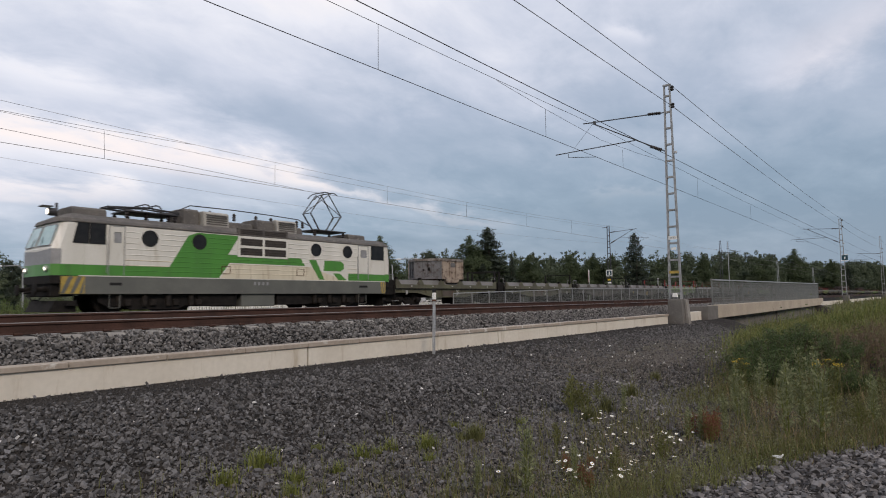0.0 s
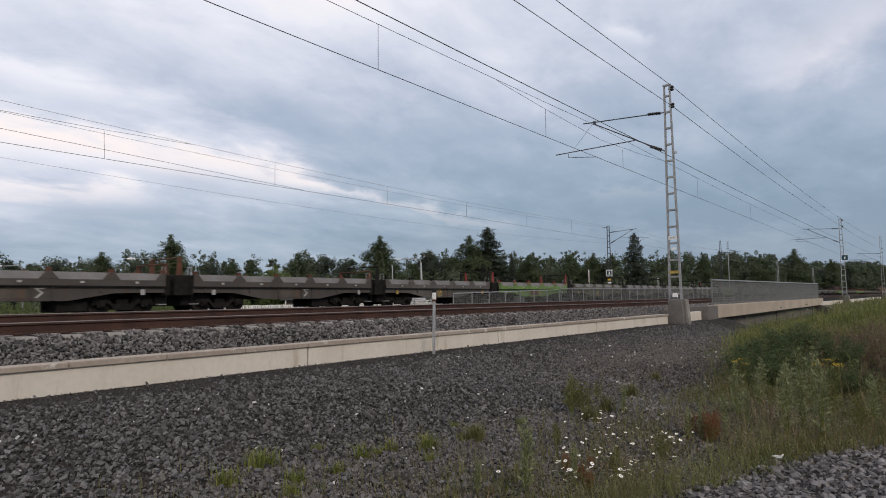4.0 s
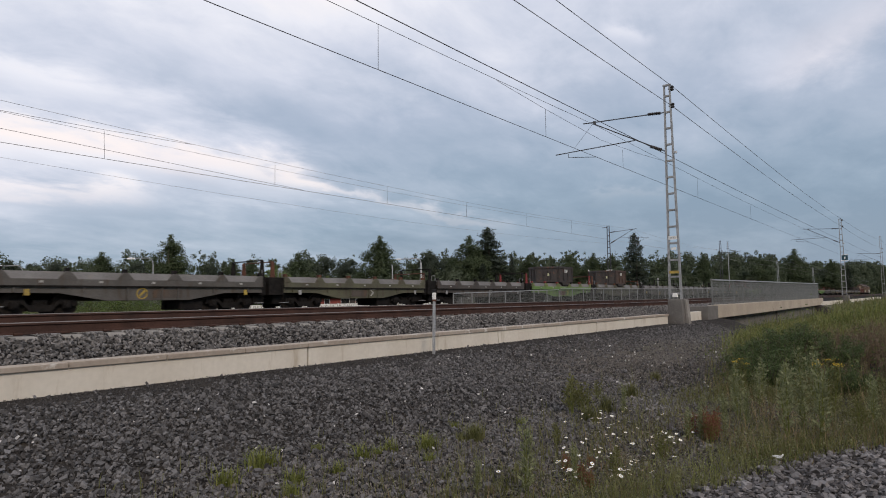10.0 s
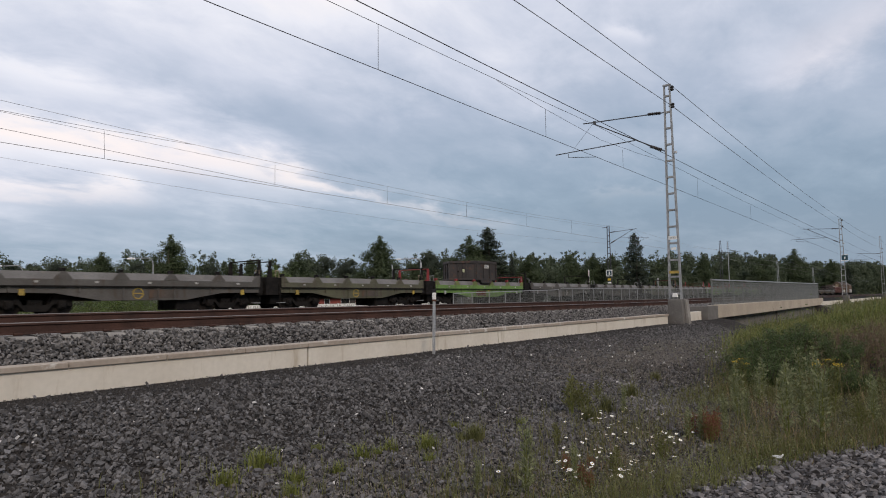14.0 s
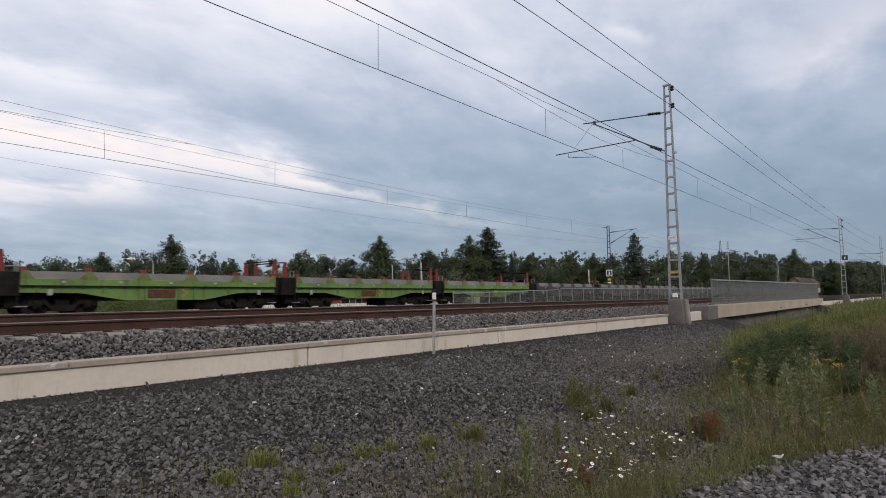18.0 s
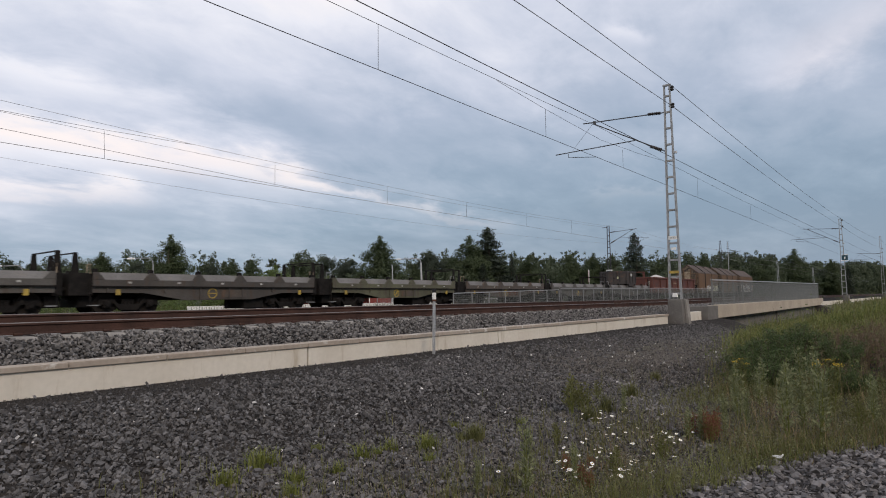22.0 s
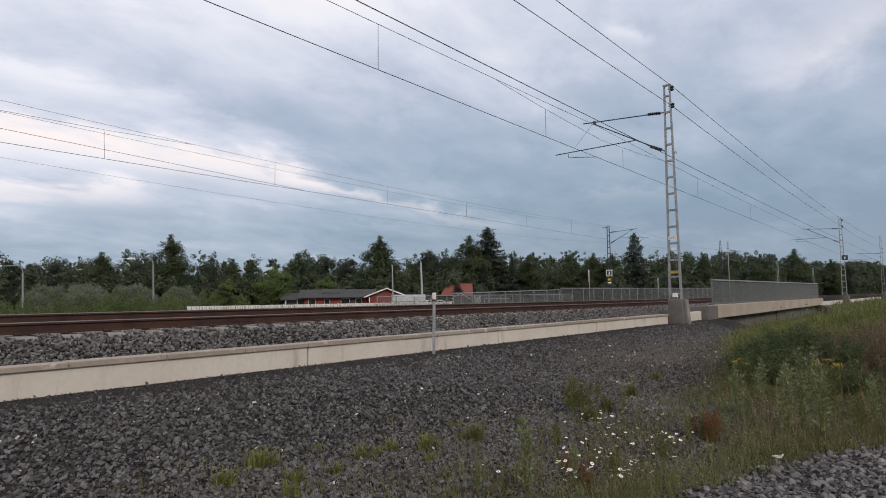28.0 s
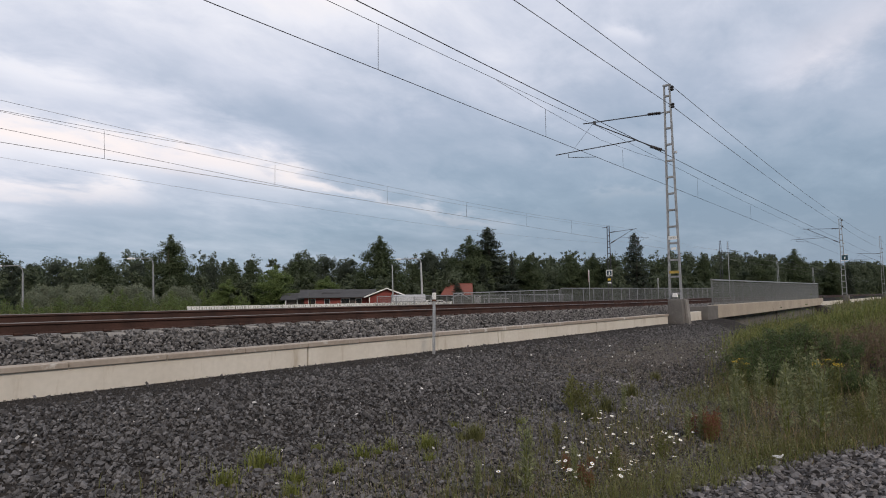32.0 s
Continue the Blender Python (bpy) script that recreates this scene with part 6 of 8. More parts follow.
    if art == "pale":
        spray(t, rng, -1.2, 2.0, 1.10, 2.0, -1.532, [M_boxgrey, M_sprayp], 14, (0.4, 0.8))
        spray(t, rng, 1.9, h - 0.5, 1.10, 2.05, -1.532, [M_sprayg], 12, (0.4, 0.8))
        spray(t, rng, -0.9, h - 0.4, 1.15, 1.95, -1.543, [M_sprayp, M_sprayw, M_sprayp, M_sprayg], 20, (0.2, 0.45))
        spray(t, rng, -3.9, -1.2, 1.1, 1.5, -1.532, [M_sprayp], 6, (0.15, 0.35))
    elif art == "bold":
        spray(t, rng, 0.2, h - 0.9, 1.35, 2.25, -1.532, [M_sprayo, M_sprayr, M_sprayo], 9, (0.8, 1.1))
        spray(t, rng, -h + 0.2, 0.4, 1.30, 2.25, -1.532, [M_sprayr, M_sprayp], 7, (0.7, 1.0))
        n = 11
        for k in range(n):
            xc = -h + 0.65 + k * (2 * h - 1.5) / (n - 1)
            f, p1, p2 = (0.5, 1.0, 1.5, 0.75)[k % 4], rng.uniform(0, 6.28), rng.uniform(0, 6.28)
            line = [(xc + 0.40 * math.sin(0.8 * u * 6.283 / 20 + p1) + 0.10 * math.sin(u * 0.9), 1.82 + 0.40 * math.sin(f * 2 * u * 6.283 / 20 + p2)) for u in range(21)]
            ribbon(t, line, 0.36, -1.545 - 0.004 * (k % 2), M_black)
            ribbon(t, line, 0.24, -1.555 - 0.004 * (k % 2), M_sprayw)
        for k in range(4):
            part("white_stripe", box(-h + 0.2, h - 1.1, -1.575, -1.51, 0.98 + k * 0.1, 1.04 + k * 0.1, 0.004), M_sprayw, t)
    return t


MOVING.append((gondola(), 553.65))
MOVING.append((hood_wagon("brown hooded coil wagon with pale graffiti along the foot", 3, "pale"), 568.45))
MOVING.append((hood_wagon("plain brown hooded coil wagon", 4, ""), 580.4))
MOVING.append((hood_wagon("brown hooded coil wagon with white and orange graffiti", 8, "bold"), 591.75))

# ---- trees ----


def crown_points(rng, n, lobes, env, wide, z0, z1, plump=1.0):
    """Leaf places on the skins of many lobes inside an outline, and the way out of the crown at each."""
    stem = max(8, lobes // 6)
    h = np.concatenate([rng.uniform(0.02, 0.92, lobes - stem), np.linspace(0.04, 0.95, stem)])
    e = env(h)
    rad = np.concatenate([0.86 * np.sqrt(rng.uniform(0.12, 1, lobes - stem)), np.zeros(stem)]) * e * wide / 2
    a = rng.uniform(0, 6.283, lobes)
    c = np.stack([np.cos(a) * rad, np.sin(a) * rad, z0 + h * (z1 - z0)], 1)
    size = wide * plump * rng.uniform(0.055, 0.15, lobes) * (0.4 + 0.75 * e)
    w = size ** 2
    pick = rng.choice(lobes, n, p=w / w.sum())
    d = rng.normal(size=(n, 3))
    d /= np.linalg.norm(d, axis=1)[:, None]
    p = c[pick] + d * (size[pick] * rng.uniform(0.4, 1.02, n))[:, None]
    mid = np.stack([np.zeros(n), np.zeros(n), p[:, 2] - 0.35 * wide], 1)
    o = p - mid
    o /= np.linalg.norm(o, axis=1)[:, None] + 1e-9
    return p, 0.6 * d + 0.7 * o


def leaves(name, rng, centres, size, mat, parent, label="", tall=1.0, slim=False, out=None):
    """Small leaf sprays: bent quads, or slim points, with random turn at the centres."""
    n = len(centres)
    if slim:
        v = np.array([(-0.6, 0.1, 0), (0.55, 0.34, 0), (0.5, -0.36, 0)])[None] * rng.uniform(0.7, 1.35, (n, 1, 3))
        turn = turns(rng, n) if out is None else facing(rng, out, 0.55)
        v = np.einsum("nij,nkj->nki", turn, v) * (np.asarray(size) * np.ones(n))[:, None, None] + centres[:, None]
        return soup(name, v.reshape(-1, 3), np.arange(n * 3).reshape(n, 3), mat, parent)
    quad = np.array([(-0.5, 0, 0), (0.0, -0.42, 0.12), (0.5, 0, 0), (0.0, 0.42, 0.12)], float)
    base = quad[None] * rng.uniform(0.7, 1.3, (n, 1, 3))
    v = np.einsum("nij,nkj->nki", turns(rng, n), base) * (np.asarray(size) * np.ones(n))[:, None, None]
    v[:, :, 2] *= tall
    v += centres[:, None]
    ob = soup(name, v.reshape(-1, 3), np.arange(n * 4).reshape(n, 4), mat, parent)
    if label:
        ob["label"] = label
    return ob


def limb_mesh(rng, height, r, limbs, spread, start=0.25):
    bm = bmesh.new()
    x = y = 0.0
    pts = [Vector((0, 0, 0))]
    for i in range(1, 6):
        x, y = x + rng.uniform(-0.12, 0.12), y + rng.uniform(-0.12, 0.12)
        pts.append(Vector((x, y, height * i / 5)))
    for i in range(5):
        tube(pts[i], pts[i + 1], r * (1 - i / 5.4), 7, bm, r * (1 - (i + 1) / 5.4))
    for k in range(limbs):
        f = start + (0.92 - start) * k / limbs
        i = min(4, int(f * 5))
        p = pts[i].lerp(pts[i + 1], f * 5 - i)
        a = rng.uniform(0, 6.283)
        ln = spread * (1.1 - f * 0.8)
        q = p + Vector((math.cos(a) * ln, math.sin(a) * ln, ln * rng.uniform(0.25, 0.8)))
        tube(p, q, r * 0.30 * (1.1 - f), 5, bm, r * 0.08)
    return bm


def broadleaf(seed, mat, label, name="broadleaf_tree", n_leaf=20000, lobes=150, leaf_size=0.17, peak=0.62):
    """10 m high, 5 m wide; scaled by its copies."""
    rng = np.random.default_rng(seed)
    t = thing(name, label, "tree", "trees behind the tracks")
    part("trunk", limb_mesh(rng, 8.8, 0.16, 16, 2.2), M_bark, t)
    env = lambda h: np.sin(np.clip(h, 0.02, 1) ** peak * math.pi) ** 0.75 + 0.05
    p, o = crown_points(rng, n_leaf, lobes, env, 5.0, 0.3, 9.7, 1.3)
    top = np.stack([rng.normal(0, 0.14, 200), rng.normal(0, 0.14, 200), rng.uniform(8.8, 10.0, 200)], 1)
    leaves("crown", rng, np.concatenate([p, top]), leaf_size, mat, t, slim=True, out=np.concatenate([o, top * (1, 1, 0) * 4]))
    return t


def spruce(seed, label, droop=0.35, name="spruce_tree"):
    rng = np.random.default_rng(seed)
    t = thing(name, label, "tree", "trees behind the tracks")
    part("trunk", limb_mesh(rng, 9.7, 0.15, 3, 0.5), M_bark, t)
    pts = []
    for k in range(34):
        h = 0.06 + 0.92 * k / 34
        r = 2.45 * (1 - h) ** 0.8 + 0.12
        for j in range(10):
            a = rng.uniform(0, 6.283)
            ln = r * rng.uniform(0.55, 1.15)
            m = max(8, int(ln * 30))
            f = np.sqrt(rng.uniform(0.02, 1, m))
            w = 0.16 * (1.1 - f) + 0.07
            pts.append(np.stack([np.cos(a) * ln * f + rng.normal(0, 1, m) * w, np.sin(a) * ln * f + rng.normal(0, 1, m) * w, h * 10 - droop * ln * f ** 1.5 + 0.22 * ln * f ** 4 + rng.normal(0, 0.07, m)], 1))
    pts.append(np.stack([rng.normal(0, 0.06, 90), rng.normal(0, 0.06, 90), rng.uniform(8.8, 10.0, 90)], 1))
    p = np.concatenate(pts)
    leaves("crown", rng, p, 0.17, M_spruce, t, slim=True, out=p * (0.45, 0.45, 0) + (0, 0, 0.5))
    return t


def pine(seed, label):
    rng = np.random.default_rng(seed)
    t = thing("pine_tree", label, "tree", "trees behind the tracks")
    part("trunk", limb_mesh(rng, 9.2, 0.17, 14, 1.9, 0.4), M_bark, t)
    env = lambda h: np.clip(1.05 - ((h - 0.52) / 0.60) ** 2, 0.10, 1)
    p, o = crown_points(rng, 15000, 72, env, 4.4, 0.4, 9.9, 1.5)
    leaves("crown", rng, p, 0.18, M_pine, t, slim=True, out=o)
    return t


def shrub(seed, mat, label, name="shrub", n=1500, leaf_size=0.13, group="shrubs beyond the tracks", narrow=False, round_top=False):
    """2 m high, 2 m wide mound of upright shoots, or a rounded clump of leafy balls."""
    rng = np.random.default_rng(seed)
    t = thing(name, label, "shrub", group)
    bm = bmesh.new()
    pts = []
    for k in range(34):
        a, r = rng.uniform(0, 6.283), 0.75 * math.sqrt(rng.uniform(0, 1))
        top = Vector((math.cos(a) * r * 1.25, math.sin(a) * r * 1.25, 2.0 * (1 - 0.55 * (r / 0.8) ** 2) * rng.uniform(0.7, 1.05)))
        root = Vector((math.cos(a) * r * 0.35, math.sin(a) * r * 0.35, 0))
        tube(root, top, 0.014, 4, bm, 0.005)
        m = n // 34
        if round_top:
            d = rng.normal(size=(m, 3))
            d /= np.linalg.norm(d, axis=1)[:, None]
            z = max(0.3, top.z - 0.25)
            pts.append(np.array((top.x, top.y, z)) + d * (rng.uniform(0.25, 0.42) * rng.uniform(0.3, 1, m) ** 0.4)[:, None])
            f = rng.uniform(0.05, 0.8, m // 3)
            pts.append(np.array((top.x, top.y, 0)) + rng.normal(0, 0.2, (m // 3, 3)) * (1, 1, 0) + np.stack([f * 0, f * 0, f * z], 1))
        else:
            f = rng.uniform(0.04, 1.03, m) ** 0.8
            pts.append(np.array(root)[None] * (1 - f)[:, None] + np.array(top)[None] * f[:, None] + rng.normal(0, 1, (m, 3)) * (0.12 * (1.15 - f) + 0.02)[:, None])
    part("stem_clump", bm, M_bark, t)
    leaves("foliage", rng, np.concatenate(pts), leaf_size, mat, t, slim=True)
    return t


def plant(proto, rng, rows, base=-1.3, h0=10.0, w0=5.0):
    """Copies at (x, y, height, width)."""
    first = True
    for x, y, h, w in rows:
        m = Matrix.Translation((x, y, base)) @ Matrix.Rotation(rng.uniform(0, 6.283), 4, "Z") @ Matrix.Diagonal((w / w0, w / w0, h / h0, 1))
        p = proto[int(rng.integers(0, len(proto)))] if not first else proto[0]
        if p.get("used"):
            copy_at(p, m)
        else:
            p.matrix_basis = m
            p["used"] = 1
        first = False


rng_t = np.random.default_rng(21)
birches = [broadleaf(s, M_birch, "leafy green birch with an uneven crown", "birch_tree") for s in (31, 32, 33)]
for k in (1, 2):
    birches[k]["used"] = 1
TALL = [(39.7, 78, 10.4, 6.4), (32.0, 80, 7.8, 5.6), (50.1, 80, 7.7, 5.0), (80.6, 80, 13.3, 9.4), (65.5, 85, 9.5, 7.9), (80.7, 85, 7.8, 4.9), (90.5, 80, 8.4, 5.8), (110.0, 81, 15.6, 12.0), (119.0, 82, 14.2, 10.5), (125.6, 75, 11.6, 8.1), (137.6, 70, 11.9, 9.0), (139.8, 65, 12.3, 8.3)]
LOW = [(140.0, 60, 11.1, 7.4), (156.6, 55, 10.6, 6.4), (174.6, 55, 11.0, 8.2), (178.7, 50, 13.1, 7.1), (194.2, 48, 11.1, 7.4), (220.6, 44, 14.8, 9.6), (271.1, 42, 19.2, 14.6), (343.1, 38, 18.1, 11.9), (658.4, 36, 27.9, 19.9), (290, 43, 15, 10)]
for p in birches[1:]:
    del p["used"]
birches[1].matrix_basis = pose(42.5, 83, -1.3) @ Matrix.Diagonal((0.9, 0.9, 0.66, 1))
birches[2].matrix_basis = pose(60.0, 90, -1.3) @ Matrix.Diagonal((1.2, 1.2, 0.85, 1))
for p in birches[1:]:
    p["used"] = 1
plant(birches, rng_t, TALL)
plant(birches, rng_t, LOW)
limes = [broadleaf(41, M_brush, "fresh green rounded tree behind the house", "broadleaf_tree", 19000, 150, 0.15, 0.8)]
plant(limes, rng_t, [(51.8, 72, 6.5, 6.6), (63.8, 75, 5.4, 5.4), (47.0, 76, 4.6, 4.4), (98.0, 83, 4.9, 6.5), (88.0, 82, 4.6, 5.5)])
spruces = [spruce(51, "dark green spruce with drooping boughs"), spruce(52, "dark green spruce with drooping boughs", 0.5)]
spruces[1].matrix_basis = pose(108.0, 76, -1.3) @ Matrix.Diagonal((1.1, 1.1, 0.92, 1))
spruces[1]["used"] = 1
plant(spruces, rng_t, [(114.5, 79, 17.8, 16.5), (118.2, 75, 12.0, 3.4), (117.9, 46, 14.2, 8.6), (394, 36, 17.4, 7.3), (86.0, 66, 4.3, 4.6)])
pines = [pine(61, "dark pine with a ragged crown"), pine(62, "dark pine with a ragged crown")]
pines[1].matrix_basis = pose(28.5, 92, -1.3) @ Matrix.Diagonal((0.8, 0.8, 0.66, 1))
pines[1]["used"] = 1
plant(pines, rng_t, [(23.9, 85, 6.9, 3.6), (26.4, 85, 6.7, 2.6), (31.4, 90, 7.6, 4.9), (33.1, 88, 6.2, 3.4), (43.3, 95, 8.0, 4.0), (55.6, 95, 8.3, 3.6), (47.5, 85, 6.2, 3.6), (80.1, 95, 10.9, 5.2), (85.7, 95, 10.4, 6.1), (100.9, 85, 12.0, 7.0), (115.2, 90, 11.9, 6.8), (106, 88, 11.0, 6.0), (72, 95, 9.6, 5.0), (37.0, 92, 6.9, 4.0)])
willows = [shrub(71, M_willow, "pale grey-green leafy willow shrub", "willow_shrub", 9000, 0.06, round_top=True)]
plant(willows, rng_t, [(18.0, 55, 3.4, 3.2), (21.9, 58, 3.4, 3.4), (26.9, 60, 3.7, 4.2), (32.7, 62, 3.6, 3.4), (24.0, 63, 3.9, 4.0)], -1.3, 2.0, 2.0)
brushes = [shrub(81, M_brush, "bright green young brush", "brush", 4500, 0.065, narrow=True)]
plant(brushes, rng_t, [(13.7, 46, 1.9, 2.6), (16.7, 48, 2.1, 3.0), (20.9, 50, 2.7, 3.3), (21.5, 47, 2.4, 2.4), (25.9, 50, 2.6, 3.2), (38.3, 66, 3.2, 3.5), (38.9, 60, 2.6, 2.0), (17.2, 44, 2.1, 2.5), (12.3, 44, 1.9, 2.0), (21.6, 44, 1.9, 1.8), (23.6, 46, 1.9, 2.2), (10.5, 42, 1.6, 2.0), (28.0, 52, 2.1, 2.6)], -1.3, 2.0, 2.0)


def build_woods():
    """Far continuous wood behind the single trees."""
    rng = np.random.default_rng(91)
    pts, outs, size = [], [], []
    rows = [(x, 104 + rng.uniform(-7, 10), (6.2 + 0.060 * x) * rng.uniform(0.80, 1.02), 5.6) for x in np.arange(16, 215, 1.9)]
    rows += [(x, 58 + rng.uniform(-6, 8), min(19, 4.6 + 0.050 * x) * rng.uniform(0.84, 1.02), 7.0) for x in np.arange(140, 420, 3.2)]
    rows += [(x, 47 - 0.016 * (x - 250) + rng.uniform(-2, 7), 0.046 * x * rng.uniform(0.86, 1.04), 7.5 + 0.004 * x) for x in np.arange(225, 420, 4)]
    rows += [(x, 44 - 0.020 * (x - 410) + rng.uniform(-2, 6), min(30, 0.044 * x) * rng.uniform(0.86, 1.04), 9.5) for x in np.arange(410, 900, 6)]
    rows += [(x, 78 + rng.uniform(-4, 4), 4.0 * rng.uniform(0.7, 1.3), 4.0) for x in np.arange(18, 235, 2.3)]
    rows += [(x, 48 + rng.uniform(-3, 3), 4.6 * rng.uniform(0.7, 1.4), 4.0) for x in np.arange(108, 420, 3.6)]
    rows += [(x, 82 + rng.uniform(-4, 4), (0.056 * math.hypot(x, 82) + 0.2) * rng.uniform(0.86, 1.02), 7.0) for x in np.arange(96, 185, 2.3)]
    for x, y, h, w in rows:
        n = 1500
        shape = rng.random()
        if shape < (0.30 if x < 110 else 0.12):
            env, plump = (lambda f: (1.02 - f) ** 0.8), 0.8
        elif shape < 0.6:
            env, plump = (lambda f: np.clip(1.05 - ((f - 0.55) / 0.60) ** 2, 0.1, 1)), 1.2
        else:
            env, plump = (lambda f: np.sin(np.clip(f, 0.02, 1) ** 0.65 * math.pi) ** 0.6 + 0.05), 1.1
        p, o = crown_points(rng, n, 34, env, w, 0.0, h + 1.3, plump * 1.25)
        pts.append(p + (x, y, -1.3))
        outs.append(o)
        size.append(np.full(n, 0.29 + 0.0012 * x))
    ob = leaves("far_woods", rng, np.concatenate(pts), np.concatenate(size), M_woods, None, slim=True, out=np.concatenate(outs))
    tagged(ob, "dark mixed woods along the horizon", "woods", kind="stuff")


build_woods()


# ---- beyond the tracks: house, fence, lamps, parked things ----


def build_house():
    h = thing("house", "low red wooden house with dark felt roof and white trim", "house")
    h.location = (57.0, 60.0, -1.35)
    h.rotation_euler = (0, 0, radians(46.5 - 90))
    part("wall", box(-7.6, 1.6, 0.4, 6.0, 0, 2.02, 0.01), M_redwall, h, "red board wall")
    part("gable_wall", prism([(1.0, 0), (5.6, 0), (5.6, 1.92), (3.3, 2.92), (1.0, 1.92)], -0.6, 6.4, "y"), M_redwall, h, "red gable wall")
    part("roof", prism([(-0.2, 1.95), (3.1, 3.05), (6.4, 1.95), (6.4, 1.87), (3.1, 2.95), (-0.2, 1.87)], -8.4, 2.0, "x"), M_felt, h, "dark low-pitched felt roof")
    part("gable_roof", prism([(0.3, 1.86), (3.3, 3.02), (6.3, 1.86), (6.3, 1.98), (3.3, 3.14), (0.3, 1.98)], -1.0, 6.6, "y"), M_felt, h)
    for sg in (-1, 1):
        part("barge_board", prism([(3.3, 3.15), (3.3 + sg * 3.0, 1.99), (3.3 + sg * 3.0, 1.83), (3.3, 2.99)], -1.06, -1.0, "y"), M_white, h, "white barge board")
    part("annexe_wall", box(-10.2, -7.6, 1.4, 6.0, 0, 1.7, 0.01), M_brownwin, h, "dark carport")
    part("annexe_roof", prism([(0.9, 1.72), (3.6, 2.62), (6.3, 1.72), (6.3, 1.64), (0.9, 1.64)], -10.8, -7.2, "x"), M_felt, h)
    for x in (-10.1, -8.6):
        part("carport_post", box(x - 0.06, x + 0.06, 1.15, 1.27, 0, 1.7), M_white, h)
    part("roof_hatch", prism([(1.4, 2.45), (1.4, 2.60), (2.9, 3.12), (2.9, 3.0)], -5.4, -2.9, "x"), M_felt, h)
    for x, w in ((-6.6, 0.9), (-4.6, 0.7), (-2.2, 1.1), (-0.4, 0.8)):
        wd = part("window", box(x - w / 2, x + w / 2, 0.36, 0.42, 0.95, 1.75), M_dark, h, "dark window with white frame")
        part("window_frame", pipe([(x - w / 2, 0.35, 0.95), (x + w / 2, 0.35, 0.95), (x + w / 2, 0.35, 1.75), (x - w / 2, 0.35, 1.75), (x - w / 2, 0.35, 0.95)], 0.03, 4), M_white, wd)
    part("door", box(-1.62, -0.88, 0.34, 0.42, 0, 1.95, 0.01), M_brownwin, h, "dark door")
    for x in (1.02, 5.58):
        part("corner_board", box(x - 0.07, x + 0.07, -0.64, -0.5, 0, 1.9), M_white, h)
    o = thing("house", "small house with orange tiled roof among trees", "house")
    o.location = (94.3, 72.4, -1.35)
    o.rotation_euler = (0, 0, radians(38.0 - 90))
    part("wall", box(-2.9, 2.7, 0, 6, 0, 2.4, 0.01), M_brownwin, o, "brown board wall")
    bm = bmesh.new()
    low = [bm.verts.new(c) for c in ((-3.4, -0.5, 2.2), (3.0, -0.5, 2.2), (3.0, 6.5, 2.2), (-3.4, 6.5, 2.2))]
    a, b = bm.verts.new((-2.0, 3.0, 4.5)), bm.verts.new((3.0, 3.0, 4.5))
    for f in ((low[0], low[1], b, a), (low[2], low[3], a, b), (low[3], low[0], a), (low[1], low[2], b), low[::-1]):
        bm.faces.new(f)
    part("roof", bm, M_otile, o, "orange tiled roof hipped at one end", smooth=False)
    part("ridge_tiles", tube((-2.0, 3.0, 4.5), (3.0, 3.0, 4.5), 0.1, 8), M_otile, o)
    part("eaves_board", box(-3.4, 3.0, -0.56, -0.5, 2.05, 2.22), M_brownwin, o)
    part("flue", tube((-1.7, 2.6, 4.1), (-1.7, 2.6, 5.25), 0.09, 8), M_galv, o, "thin metal flue")
    part("window", box(-1.6, -0.4, -0.04, 0.04, 1.0, 1.9), M_dark, o)


build_house()


def white_fence():
    f = thing("white_fence", "low white lattice fence beyond the far track", "fence")
    n = 26
    for i in range(n + 1):
        x = 24.4 + i * 1.27
        part("post", box(x - 0.05, x + 0.05, 45.0, 45.1, -1.3, -0.10 + 0.002 * i, 0.01), M_white, f)
        if i < n:
            part("top_rail", box(x + 0.05, x + 1.22, 45.02, 45.08, -0.17, -0.11), M_white, f)
            part("mid_rail", box(x + 0.05, x + 1.22, 45.02, 45.08, -0.62, -0.56), M_white, f)
            for k in range(5):
                u = x + 0.18 + k * 0.22
                part("picket", box(u - 0.085, u + 0.085, 45.03, 45.07, -0.56, -0.17), M_white, f)
            part("lower_board", box(x + 0.05, x + 1.22, 45.03, 45.07, -1.25, -0.62), M_white, f)


white_fence()


def street_lamp(x, y, z_top, reach, lean, thick=0.08, mat=None):
    t = thing("street_lamp", "grey steel street lamp with a curved arm and pale head", "street lamp", "street lamps along the road")
    t.location = (x, y, -1.3)
    h = z_top + 1.3
    part("pole", tube((0, 0, 0), (0, 0, h - 0.5), thick, 10, None, thick * 0.7), mat or M_post, t)
    d = Vector((-0.62, 0.78, 0))
    pts = [Vector((0, 0, h - 0.5)) + d * (reach * 0.22 * (1 - math.cos(a))) + Vector((0, 0, 0.5 * math.sin(a))) for a in (0, 0.4, 0.8, 1.2, 1.571)]
    pts.append(pts[-1] + d * reach * 0.7)
    part("arm", pipe(pts, thick * 0.42, 7), M_post, t)
    e = pts[-1]
    hd = lathe([(-0.34, 0.04), (-0.24, 0.08), (0.05, 0.095), (0.24, 0.075), (0.34, 0.03)], 10, "x")
    o = part("lamp_head", hd, M_lamphead, t, "pale lamp head", True)
    o.location = e + d * 0.2
    o.rotation_euler = (0, 0, math.atan2(d.y, d.x))
    t.rotation_euler = (0, radians(lean), 0)


